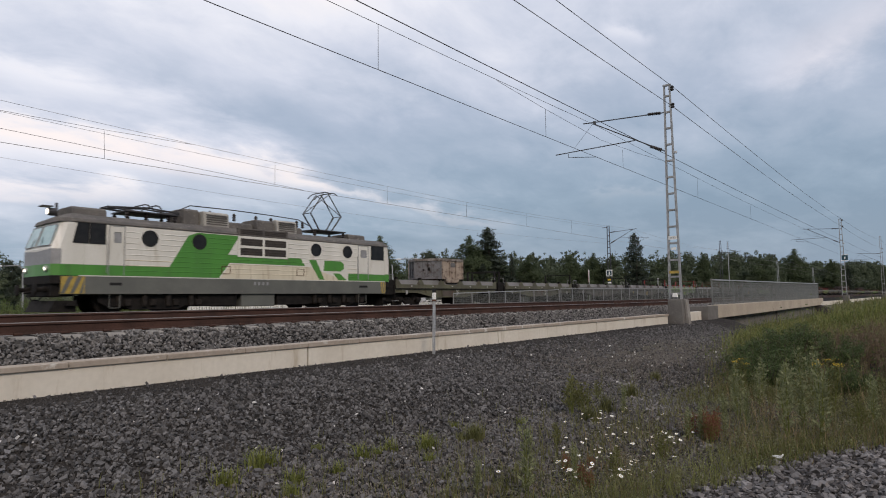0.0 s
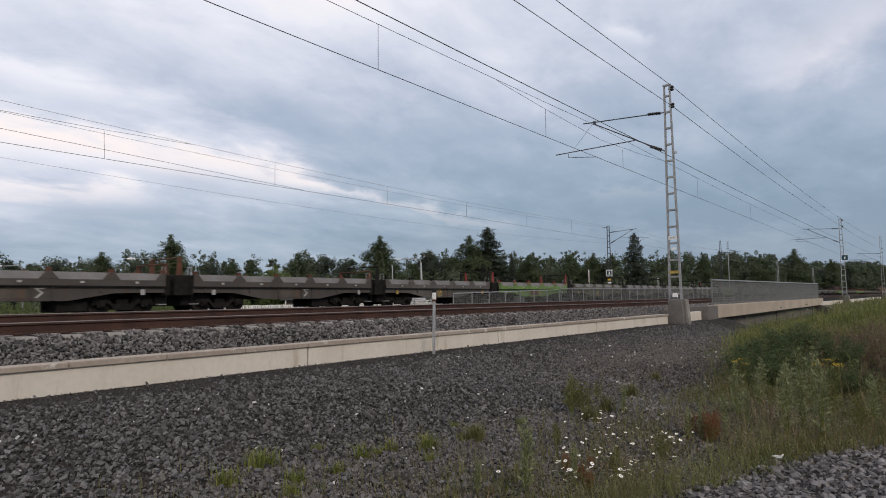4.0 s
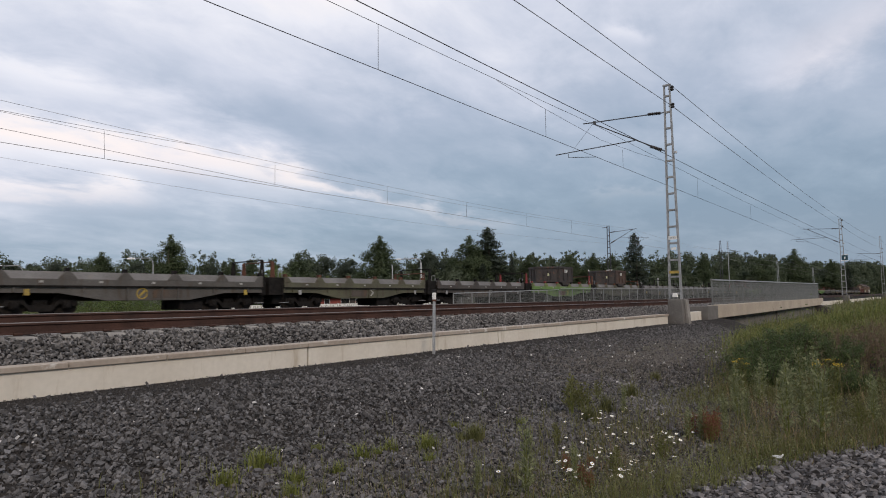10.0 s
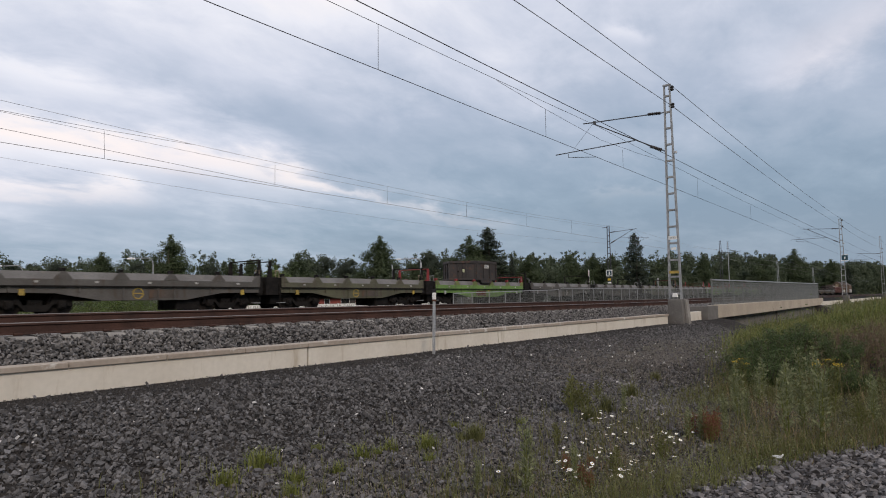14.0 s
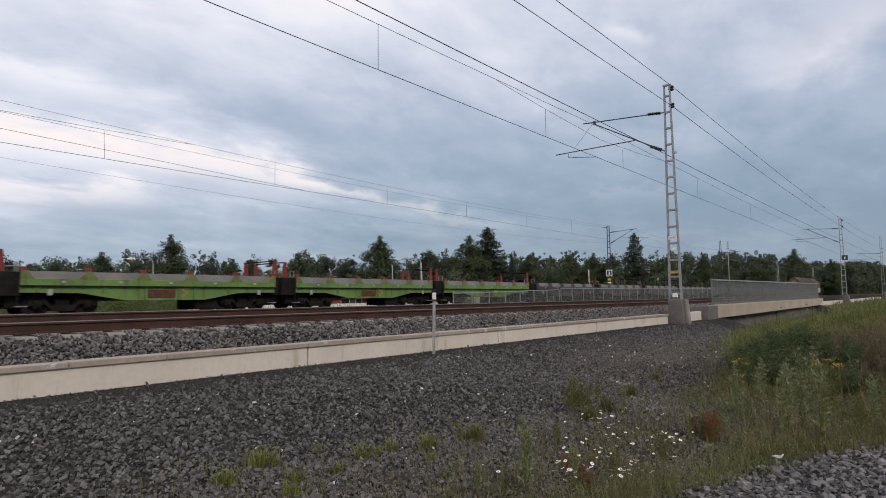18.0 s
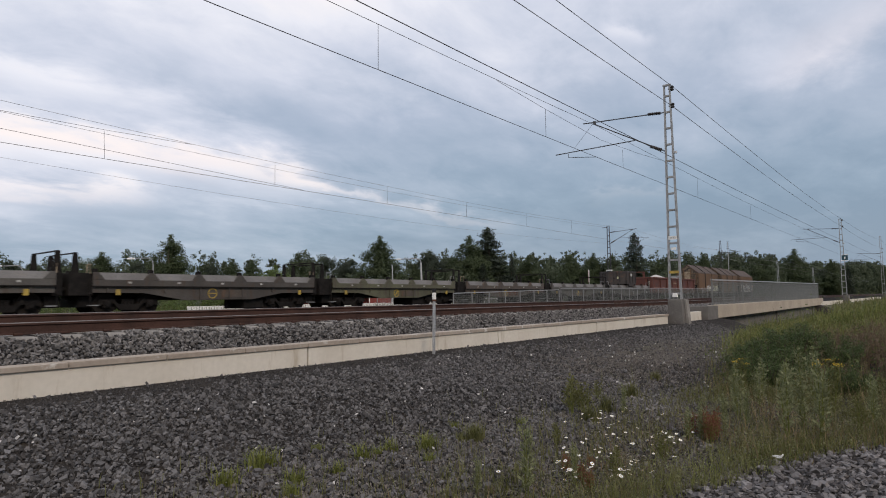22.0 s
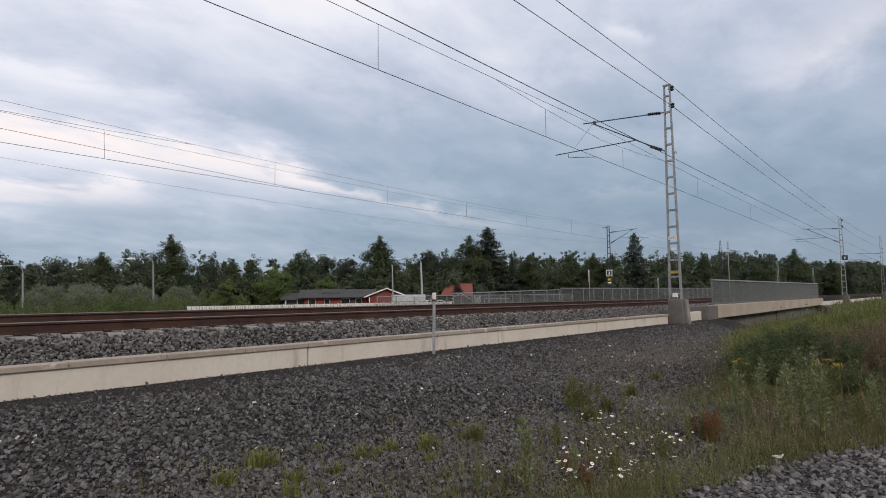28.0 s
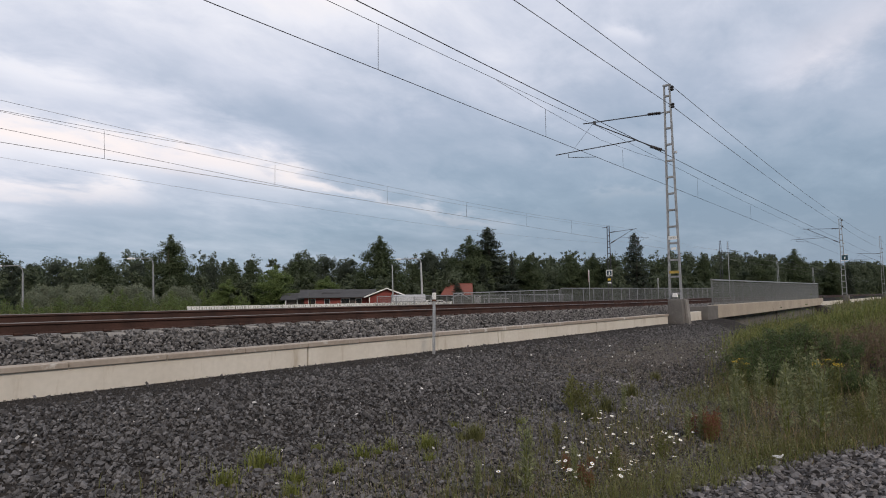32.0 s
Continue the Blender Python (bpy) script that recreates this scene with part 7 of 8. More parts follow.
street_lamp(23.2, 48, 3.75, 1.7, -2.0)
street_lamp(55.6, 48, 5.12, 2.7, -2.5, 0.14, M_sheet)
street_lamp(14.35, 48, 2.85, 1.7, -2.0)
pl = thing("utility_pole", "plain grey wooden utility pole", "pole")
pl.location = (52.6, 50, -1.3)
part("pole", tube((0, 0, 0), (-0.15, 0, 5.55), 0.09, 8, None, 0.06), M_galv, pl)
part("pole_cap", tube((-0.15, 0, 5.55), (-0.15, 0, 5.63), 0.07, 8), M_felt, pl)


def shelter():
    t = thing("tarpaulin_shelter", "grey sheeted storage shelter by the fence", "shelter")
    t.location = (54.6, 49.5, -1.3)
    t.rotation_euler = (0, 0, radians(-44))
    sec = [(-1.4, 0), (-1.4, 1.35), (-1.05, 1.85), (-0.4, 2.08), (0.4, 2.08), (1.05, 1.85), (1.4, 1.35), (1.4, 0)]
    part("cover", prism(sec, -1.9, 2.0, "x", bevel=0.03), M_sheet, t, "grey plastic sheet cover")
    for x in (-1.92, 2.02):
        part("hoop", pipe([(x, y, z) for y, z in sec], 0.04, 5), M_galv, t)
    part("tied_edge", box(-1.95, 2.05, -1.45, -1.38, 0.0, 0.15), M_galv, t)


shelter()


def car():
    t = thing("car", "white parked hatchback behind the fence", "car")
    t.location = (57.8, 47.6, -1.3)
    t.rotation_euler = (0, 0, radians(-40))
    prof = [(-2.0, 0.35), (2.0, 0.35), (2.05, 0.75), (1.1, 0.95), (0.55, 1.38), (-1.15, 1.42), (-1.85, 0.98), (-2.05, 0.8)]
    part("body", prism(prof, -0.82, 0.82, "y", bevel=0.06), M_white, t, "white painted body")
    part("windows", prism([(0.95, 0.98), (0.5, 1.32), (-1.1, 1.35), (-1.6, 1.0)], -0.835, 0.835, "y"), M_dark, t, "dark side windows")
    part("windscreen", prism([(1.12, 0.97), (0.6, 1.36), (0.56, 1.36), (1.06, 0.97)], -0.7, 0.7, "y"), M_dark, t)
    for x in (-1.25, 1.25):
        for y in (-0.78, 0.78):
            part("wheel", lathe([(-0.1, 0.2), (-0.1, 0.3), (0.1, 0.3), (0.1, 0.2)], 14, "y", (x, y, 0.3)), M_black, t)
    for y in (-0.6, 0.6):
        part("headlight", box(1.98, 2.07, y - 0.14, y + 0.14, 0.62, 0.76, 0.02), M_lamphead, t)


car()


def yard():
    """Shed, timber rack and cabinet seen through the railing of the far bridge."""
    s = thing("shed", "small dark garden shed with white barge boards", "shed")
    s.location = (63.4, 48.2, -1.3)
    s.rotation_euler = (0, 0, radians(-52))
    part("wall", prism([(-0.95, 0), (0.95, 0), (0.95, 1.6), (0, 2.2), (-0.95, 1.6)], 0, 2.2, "y"), M_brownwin, s, "brown board walls")
    for sg in (-1, 1):
        part("roof_slope", prism([(0, 2.28), (sg * 1.15, 1.55), (sg * 1.15, 1.47), (0, 2.2)], -0.15, 2.35, "y"), M_felt, s)
        part("barge_board", prism([(0, 2.32), (sg * 1.17, 1.58), (sg * 1.17, 1.46), (0, 2.18)], -0.19, -0.155, "y"), M_sheet, s, "white barge board")
    part("door", box(-0.35, 0.35, -0.03, -0.002, 0.05, 1.65, 0.006), M_felt, s)
    r = thing("timber_rack", "long pale timber rack standing in the yard", "rack")
    r.location = (74.3, 50.0, -1.3)
    r.rotation_euler = (0, 0, radians(-56))
    for z in (1.42, 0.75):
        part("beam", box(-1.85, 1.85, -0.25, 0.25, z, z + 0.10, 0.01), M_sheet, r)
    for x in (-1.7, 0.0, 1.6):
        for y in (-0.2, 0.2):
            part("leg", box(x - 0.05, x + 0.05, y - 0.05, y + 0.05, 0, 1.42), M_sheet, r)
    c = thing("utility_cabinet", "pale grey metal cabinet beside the rack", "cabinet")
    c.location = (69.7, 50.0, -1.3)
    c.rotation_euler = (0, 0, radians(-54))
    part("body", box(-0.45, 0.45, 0, 0.5, 0.06, 1.72, 0.02), M_sheet, c)
    part("top", box(-0.49, 0.49, -0.04, 0.54, 1.72, 1.78, 0.02), M_white, c)
    part("plinth", box(-0.42, 0.42, 0.03, 0.47, 0, 0.06), M_felt, c)
    part("door", box(-0.41, 0.41, -0.02, -0.002, 0.12, 1.66, 0.006), M_sheet, c)


yard()


# ---- vegetation ----


def blades(name, rng, roots, height, width, mat, label, bend=0.85):
    """Grass blades of two bent pieces."""
    n = len(roots)
    a = rng.uniform(0, 6.283, n)
    d = np.stack([np.cos(a), np.sin(a), np.zeros(n)], 1)
    s = np.stack([-np.sin(a), np.cos(a), np.zeros(n)], 1) * (width / 2)[:, None]
    up = np.array([0, 0, 1.0])
    lean = rng.uniform(0.05, bend, n)
    mid = roots + up * (height * 0.58)[:, None] + d * (height * lean * 0.35)[:, None]
    tip = roots + up * height[:, None] * (1 - 0.35 * lean[:, None]) + d * (height * lean)[:, None]
    v = np.stack([roots - s, roots + s, mid + s * 0.8, mid - s * 0.8, tip + s * 0.15, tip - s * 0.15], 1)
    f = np.array([(0, 1, 2, 3), (3, 2, 4, 5)])[None] + np.arange(n)[:, None, None] * 6
    ob = soup(name, v.reshape(-1, 3), f.reshape(-1, 4), mat)
    return tagged(ob, label, "grass", kind="stuff")


def on_ground(x, y, lift=0.0):
    return np.stack([x, y, ground_z(x, y) + lift], 1)


def meadow_edge(x):
    """Beyond this y the bare gravel begins."""
    return np.interp(x, [2.5, 4, 6, 8.5, 10.5, 14.5, 17.5, 22, 32], [3.2, 3.0, 2.9, 2.55, 2.75, 3.55, 4.0, 4.5, 5.4])


def path_edge(x):
    return np.interp(x, [3.0, 5.1, 5.9, 6.8, 7.4, 8.1, 9.5], [2.1, 1.78, 1.55, 1.28, 1.03, 0.5, -1.2])


def build_meadow():
    rng = np.random.default_rng(7)

    def scatter(n, x0, x1, y0, y1, keep):
        x, y = rng.uniform(x0, x1, n), rng.uniform(y0, y1, n)
        k = keep(x, y)
        return x[k], y[k]

    clump = lambda x, y, s: np.sin(x * 2.1 * s + 1.7 * np.sin(y * 1.3 * s)) * np.sin(y * 2.6 * s + 1.1 * np.sin(x * s)) * 0.5 + 0.5
    inside = lambda x, y: (y < meadow_edge(x) + rng.normal(0, 0.28, len(x))) & (y > path_edge(x) + rng.normal(0, 0.10, len(x)))
    off = lambda x, y: np.maximum(y - path_edge(x), 0)
    thick = lambda x, y: np.clip(np.exp(-off(x, y) / 0.75) + 0.06 + np.clip((x - 7.0) / 3.5, 0, 0.8), 0, 1)
    x, y = scatter(120000, 3.4, 12, -1.5, 4.6, lambda x, y: inside(x, y) & (rng.random(len(x)) < thick(x, y) * (0.15 + 0.85 * clump(x, y, 1.0))))
    blades("meadow_grass", rng, on_ground(x, y), (rng.gamma(3.2, 0.034, len(x)) + 0.02) * (0.6 + 0.7 * thick(x, y)), rng.uniform(0.003, 0.007, len(x)), M_grass, "rough green meadow grass by the path", 1.3)
    x, y = scatter(60000, 3.2, 10.5, -1.5, 3.4, lambda x, y: inside(x, y) & (rng.random(len(x)) < np.exp(-(off(x, y) / 0.45) ** 2) * (0.2 + 0.8 * clump(x + 2, y, 0.8))))
    blades("edge_grass", rng, on_ground(x, y), rng.gamma(4, 0.021, len(x)) + 0.02, rng.uniform(0.003, 0.007, len(x)), M_bankgrass, "green grass edging the stony path", 1.3)
    x, y = scatter(45000, 11, 36, -0.4, 6.6, lambda x, y: ((x > 18) | (y > 2.0) | (rng.random(len(x)) < 0.3)) & (y < meadow_edge(x) + rng.normal(0, 0.3, len(x))) & (rng.random(len(x)) < 0.35 + 0.65 * clump(x, y, 0.6)))
    blades("meadow_grass", rng, on_ground(x, y), rng.gamma(5, 0.055, len(x)) + 0.06, rng.uniform(0.006, 0.014, len(x)), M_grass, "tall rough grass on the bank by the bridge")
    x, y = scatter(26000, 3.0, 16, -2.0, 5.5, lambda x, y: inside(x, y) & (rng.random(len(x)) < 0.3 + 0.7 * thick(x, y)) & (clump(x + 3, y + 1, 0.7) > 0.45))
    blades("dry_grass", rng, on_ground(x, y), (rng.gamma(4, 0.040, len(x)) + 0.03) * np.interp(x, [5, 9], [0.55, 1.2]), rng.uniform(0.003, 0.008, len(x)), M_straw, "dry straw-coloured grass among the green", 1.2)
    x, y = scatter(60000, 3.4, 12, -1.5, 4.2, lambda x, y: inside(x, y) & (rng.random(len(x)) < thick(x, y) * (0.15 + 0.85 * clump(x + 1, y, 1.4))))
    ob = leaves("meadow_herbs", rng, on_ground(x, y, 0.0) + np.stack([0 * x, 0 * x, rng.gamma(2.0, 0.03, len(x))], 1), rng.uniform(0.010, 0.026, len(x)), M_mug, None, slim=True)
    tagged(ob, "low mixed green herbs among the grass", "herbs", kind="stuff")
    # fresh long grass on the crest, herbs lower down
    x, y = scatter(90000, 14, 50, -0.2, 6.2, lambda x, y: (y < meadow_edge(x) + rng.normal(0, 0.3, len(x))) & (rng.random(len(x)) < (0.25 + 0.75 * clump(x, y, 0.5)) * np.clip((x - 14.2) / 2.5, 0, 1)))
    blades("bank_grass", rng, on_ground(x, y), (rng.gamma(6, 0.045, len(x)) * (0.5 + 0.7 * clump(x, y, 0.35)) + 0.06) * np.interp(x, [14, 20, 30], [1.0, 0.75, 0.6]), rng.uniform(0.008, 0.017, len(x)) * (1 + x / 40), M_bankgrass, "fresh green long grass along the top of the bank")
    x, y = scatter(50000, 10.5, 24, -3.0, 5.0, lambda x, y: (y < meadow_edge(x) + rng.normal(0, 0.3, len(x))) & (rng.random(len(x)) < 0.2 + 0.8 * clump(x, y + 2, 0.8)))
    ob = leaves("bank_herbs", rng, on_ground(x, y, 0.0) + np.stack([0 * x, 0 * x, rng.gamma(2.2, 0.085, len(x)) * (0.4 + 0.9 * clump(x + 2, y, 0.9))], 1), rng.uniform(0.02, 0.05, len(x)), M_bushy, None, slim=True)
    tagged(ob, "rank green herbs covering the bank", "herbs", kind="stuff")
    x, y = scatter(15000, 11.5, 18.5, -0.4, 2.5, lambda x, y: rng.random(len(x)) < np.exp(-((x - 13.5) / 1.4) ** 2 - ((y - 0.9) / 0.8) ** 2) * (0.25 + 0.75 * clump(x, y, 1.7)))
    tall = np.minimum(rng.gamma(6, 0.045, len(x)) + 0.06, 0.55)
    blades("withered_stalks", rng, on_ground(x, y), tall, rng.uniform(0.005, 0.010, len(x)), M_wither, "withered reddish brown stalks on the bank", 0.35)
    k = rng.integers(0, len(x), len(x) * 4)
    f = rng.uniform(0.35, 0.98, len(k))
    ob = leaves("withered_herbs", rng, on_ground(x[k], y[k]) + np.stack([rng.normal(0, 0.03, len(k)), rng.normal(0, 0.03, len(k)), tall[k] * f * 0.92], 1), rng.uniform(0.014, 0.034, len(k)), M_wither, None, slim=True)
    tagged(ob, "withered reddish brown herbs on the bank", "herbs", kind="stuff")
    x, y = scatter(26000, 4.2, 10.5, 0.2, 3.2, lambda x, y: inside(x, y) & (rng.random(len(x)) < clump(x + 1.3, y + 0.4, 1.1) ** 3))
    ob = leaves("seed_heads", rng, on_ground(x, y, 0.0) + np.stack([0 * x, 0 * x, rng.gamma(3, 0.04, len(x))], 1), rng.uniform(0.008, 0.018, len(x)), M_wither, None, slim=True)
    tagged(ob, "brown seed heads and dry stalks among low herbs", "herbs", kind="stuff")
    # thin growth at the foot of the gravel bank
    x, y = scatter(30000, 2.0, 11, 2.6, 5.4, lambda x, y: (y > meadow_edge(x) - 0.2) & (rng.random(len(x)) < np.exp(-(y - meadow_edge(x)) * 1.6) * clump(x, y, 2.4) * 0.8))
    blades("sparse_grass", rng, on_ground(x, y), rng.gamma(3, 0.035, len(x)) + 0.03, rng.uniform(0.004, 0.009, len(x)), M_grass, "thin grass growing through gravel")
    x, y = scatter(24000, -4, 60, 30.8, 44, lambda x, y: rng.random(len(x)) < 0.8)
    blades("verge_grass", rng, np.stack([x, y, np.full(len(x), -1.32)], 1), rng.gamma(8, 0.085, len(x)) + 0.2, rng.uniform(0.02, 0.05, len(x)), M_grass, "tall green verge grass beyond the far track")
    x, y = scatter(4000, -2, 120, 14.5, 23.5, lambda x, y: rng.random(len(x)) < 0.9)
    blades("ditch_grass", rng, np.stack([x, y, np.full(len(x), -1.28)], 1), rng.gamma(6, 0.05, len(x)) + 0.1, rng.uniform(0.02, 0.04, len(x)), M_grass, "grass in the ditch between the tracks")
    x, y = scatter(12000, 66, 200, -6, 7.5, lambda x, y: rng.random(len(x)) < 0.9)
    blades("far_grass", rng, on_ground(x, y), rng.gamma(8, 0.08, len(x)) + 0.2, rng.uniform(0.04, 0.09, len(x)), M_grass, "rough field grass beside the line")


build_meadow()


def tuft(seed, mat, label, n=90, h=0.24):
    rng = np.random.default_rng(seed)
    roots = np.stack([rng.normal(0, 0.05, n), rng.normal(0, 0.05, n), np.zeros(n)], 1)
    ob = blades("grass_tuft", rng, roots, rng.uniform(0.35, 1.0, n) * h, rng.uniform(0.006, 0.013, n), mat, label, 0.9)
    ob["kind"] = "thing"
    ob["category"] = "plant"
    ob["group"] = "tufts in the gravel"
    return ob


def place(ob, rows, rng, used=False):
    for i, (x, y, s) in enumerate(rows):
        m = Matrix.Translation((x, y, float(ground_z(x, y)) - 0.01)) @ Matrix.Rotation(rng.uniform(0, 6.283), 4, "Z") @ Matrix.Scale(s, 4)
        if i == 0 and not used:
            ob.matrix_basis = m
        else:
            copy_at(ob, m)


rng_p = np.random.default_rng(17)
place(tuft(1, M_tuft, "bright green grass tuft in gravel"), [(3.25, 4.75, 1.2), (3.40, 4.80, 0.9), (3.23, 4.21, 0.9), (4.18, 4.4, 1.0), (4.64, 4.47, 0.8), (4.94, 4.23, 1.1), (5.05, 4.30, 0.9), (2.82, 4.55, 1.0), (4.04, 4.9, 0.6), (4.45, 4.45, 0.6), (3.7, 4.2, 0.7), (5.9, 4.6, 0.6), (6.6, 4.1, 0.7), (3.05, 4.0, 0.8), (4.6, 3.9, 0.7)], rng_p)
place(tuft(2, M_grass, "olive green grass tuft in gravel", 150, 0.34), [(5.6, 4.09, 0.8), (5.72, 4.16, 0.7), (5.5, 4.2, 0.5), (7.3, 3.5, 0.9), (8.0, 3.6, 1.0), (9.6, 3.9, 1.1), (11.3, 4.1, 0.7)], rng_p)


def lances(name, rng, base, way, length, wide, mat, parent):
    """Narrow pointed leaves from base along way, a little folded."""
    n = len(base)
    d = way / (np.linalg.norm(way, axis=1)[:, None] + 1e-9)
    s = np.cross(d, rng.normal(size=(n, 3)))
    s /= np.linalg.norm(s, axis=1)[:, None] + 1e-9
    mid = base + d * (length * 0.45)[:, None]
    tip = base + d * length[:, None] - np.stack([0 * length, 0 * length, length * 0.15], 1)
    v = np.stack([base, mid + s * (wide / 2)[:, None], tip, mid - s * (wide / 2)[:, None]], 1)
    return soup(name, v.reshape(-1, 3), np.arange(n * 4).reshape(n, 4), mat, parent)


def weed(seed, mat, label, name, h=1.0, sprigs=16, leaf_size=0.03, flower=None, spread=0.16, stalks=4):
    """Upright weed: stalks with rising side shoots that carry narrow leaves."""
    rng = np.random.default_rng(seed)
    t = thing(name, label, "plant", "weeds by the path")
    stems = bmesh.new()
    pts, ways = [], []
    tops = []
    for k in range(stalks):
        a = rng.uniform(0, 6.283)
        lean = rng.uniform(0.02, 0.22) * h
        hh = h * rng.uniform(0.65, 1.05)
        p0, p1 = Vector((math.cos(a) * 0.03, math.sin(a) * 0.03, 0)), Vector((math.cos(a) * lean, math.sin(a) * lean, hh))
        tube(p0, p1, 0.005, 5, stems, 0.0015)
        tops.append(p1)
        for i in range(sprigs):
            f = 0.12 + 0.86 * i / sprigs
            b = i * 2.4 + rng.uniform(-0.4, 0.4)
            ln = spread * h * (1.08 - f) * rng.uniform(0.5, 1.1) + 0.015
            q0 = p0.lerp(p1, f)
            q1 = q0 + Vector((math.cos(b) * ln * 0.75, math.sin(b) * ln * 0.75, ln * 0.85))
            tube(q0, q1, 0.0016, 3, stems, 0.0008)
            m = 7
            g = rng.uniform(0.15, 1.08, m)[:, None]
            pts.append(np.array(q0)[None] * (1 - g) + np.array(q1)[None] * g + rng.normal(0, 0.011, (m, 3)) * 0.6)
            ways.append(np.array(q1 - q0)[None] / ln + rng.normal(0, 0.45, (m, 3)) + (0, 0, 0.25))
    part("stem", stems, M_tuft, t)
    p, w = np.concatenate(pts), np.concatenate(ways)
    ln = leaf_size * rng.uniform(0.9, 2.0, len(p))
    lances("foliage", rng, p, w, ln, ln * rng.uniform(0.22, 0.38, len(p)), mat, t)
    if flower:
        for p in tops:
            n = 22
            c = np.stack([rng.normal(p.x, 0.035, n), rng.normal(p.y, 0.035, n), p.z + rng.uniform(-0.015, 0.015, n)], 1)
            ob = stones("flower_head", rng, c, np.full(n, 0.007), flower)
            ob.parent = t
    return t


place(weed(3, M_mug, "silvery green mugwort plant", "mugwort", 0.58, 18, 0.027, None, 0.11, 3), [(4.36, 2.70, 1.15), (10.9, 1.72, 1.35), (10.4, 1.45, 1.5), (10.0, 2.1, 1.2), (10.2, 1.75, 1.2), (9.6, 2.0, 1.0), (7.24, 2.12, 0.8), (7.10, 2.25, 0.7), (8.6, 2.05, 1.3), (7.95, 1.37, 1.55), (8.0, 1.12, 1.6), (8.3, 1.25, 1.3), (4.87, 2.54, 0.7), (7.93, 3.36, 0.75), (8.9, 2.2, 1.0), (9.3, 1.6, 1.2), (8.1, 1.9, 0.9), (7.6, 2.0, 0.9), (4.1, 3.0, 0.6), (9.0, 0.7, 1.2)], rng_p)
place(weed(4, M_grass, "leafy green weed on the gravel", "green_weed", 0.42, 15, 0.028, None, 0.34, 4), [(7.5, 3.85, 1.25), (7.72, 3.92, 1.0), (7.62, 3.72, 1.0), (8.98, 4.16, 0.7), (5.3, 2.3, 0.7), (6.2, 2.2, 0.8), (8.7, 0.8, 1.0), (9.4, 0.3, 1.2), (6.0, 3.3, 0.6), (8.45, 0.35, 0.9)], rng_p)
place(weed(5, M_grass, "yellow flowering tansy plant", "tansy", 0.7, 18, 0.03, M_tansy), [(10.45, 2.45, 0.9), (9.45, 1.15, 1.15)], rng_p)
place(weed(6, M_sorrel, "reddish brown sorrel gone to seed", "sorrel", 0.34, 20, 0.016, None, 0.22, 7), [(7.38, 2.16, 1.0), (7.30, 2.02, 1.1), (7.15, 2.02, 1.0), (7.45, 2.05, 0.9), (5.2, 2.75, 0.6), (5.0, 2.5, 0.6), (5.4, 2.6, 0.5), (4.85, 2.35, 0.6), (7.25, 2.25, 0.9)], rng_p)
bank = [shrub(83, M_shrub, "dark green leafy shrub on the bank", "bank_shrub", 9000, 0.045, "shrubs on the bank", True)]
bank[0].matrix_basis = pose(12.2, 2.4, -1.2) @ Matrix.Diagonal((0.62, 0.62, 0.34, 1))
for x, y, h, w in ((12.7, 2.35, 0.74, 1.3), (13.4, 2.2, 0.78, 1.5), (13.0, 2.75, 0.62, 1.2), (11.9, 1.9, 0.6, 1.0), (14.0, 2.0, 0.55, 1.2), (12.6, 1.3, 0.7, 1.0), (11.2, 1.15, 0.55, 0.8), (11.3, 2.25, 0.62, 1.1), (11.8, 2.55, 0.66, 1.2)):
    copy_at(bank[0], Matrix.Translation((x, y, float(ground_z(x, y)) - 0.03)) @ Matrix.Rotation(x * 3.1, 4, "Z") @ Matrix.Diagonal((w / 2, w / 2, h / 2, 1)))


def daisy():
    t = thing("daisy", "white ox-eye daisy on a thin stem", "flower", "daisies by the path")
    part("stem", pipe([(0, 0, 0), (0.01, 0.0, 0.16), (0.0, 0.01, 0.32)], 0.0022, 5), M_grass, t)
    bm = bmesh.new()
    for k in range(12):
        a = k * math.pi / 6
        c, s = math.cos(a), math.sin(a)
        v = [bm.verts.new((c * r - s * w, s * r + c * w, 0.325 + z)) for r, w, z in ((0.006, -0.003, 0), (0.026, -0.006, 0.003), (0.031, 0, 0.002), (0.026, 0.006, 0.003), (0.006, 0.003, 0))]
        bm.faces.new(v)
        lo = [bm.verts.new((p.co.x, p.co.y, p.co.z - 0.0016)) for p in v]
        bm.faces.new(lo[::-1])
        for i in range(5):
            bm.faces.new((v[i], lo[i], lo[(i + 1) % 5], v[(i + 1) % 5]))
    head = part("petals", bm, M_petal, t, "white petals")
    part("disc", lathe([(0.32, 0.009), (0.330, 0.009), (0.333, 0.005)], 10, "z"), M_tansy, head, "yellow disc")
    return t


d0 = daisy()
rows = []
for x, y, n, sp in ((7.0, 3.2, 22, 0.25), (5.65, 2.6, 22, 0.28), (5.2, 2.2, 22, 0.25), (4.85, 2.5, 18, 0.25), (6.6, 2.32, 24, 0.2), (6.4, 2.9, 12, 0.25)):
    for k in range(n):
        rows.append((x + rng_p.normal(0, sp), y + rng_p.normal(0, sp * 0.6), rng_p.uniform(0.40, 0.68)))
for i, (x, y, s) in enumerate(rows):
    m = Matrix.Translation((x, y, float(ground_z(x, y)))) @ Euler((rng_p.uniform(-0.5, 0.5), rng_p.uniform(-0.6, 0.2), rng_p.uniform(0, 6.28))).to_matrix().to_4x4() @ Matrix.Scale(s, 4)
    if i == 0:
        d0.matrix_basis = m
    else:
        copy_at(d0, m)

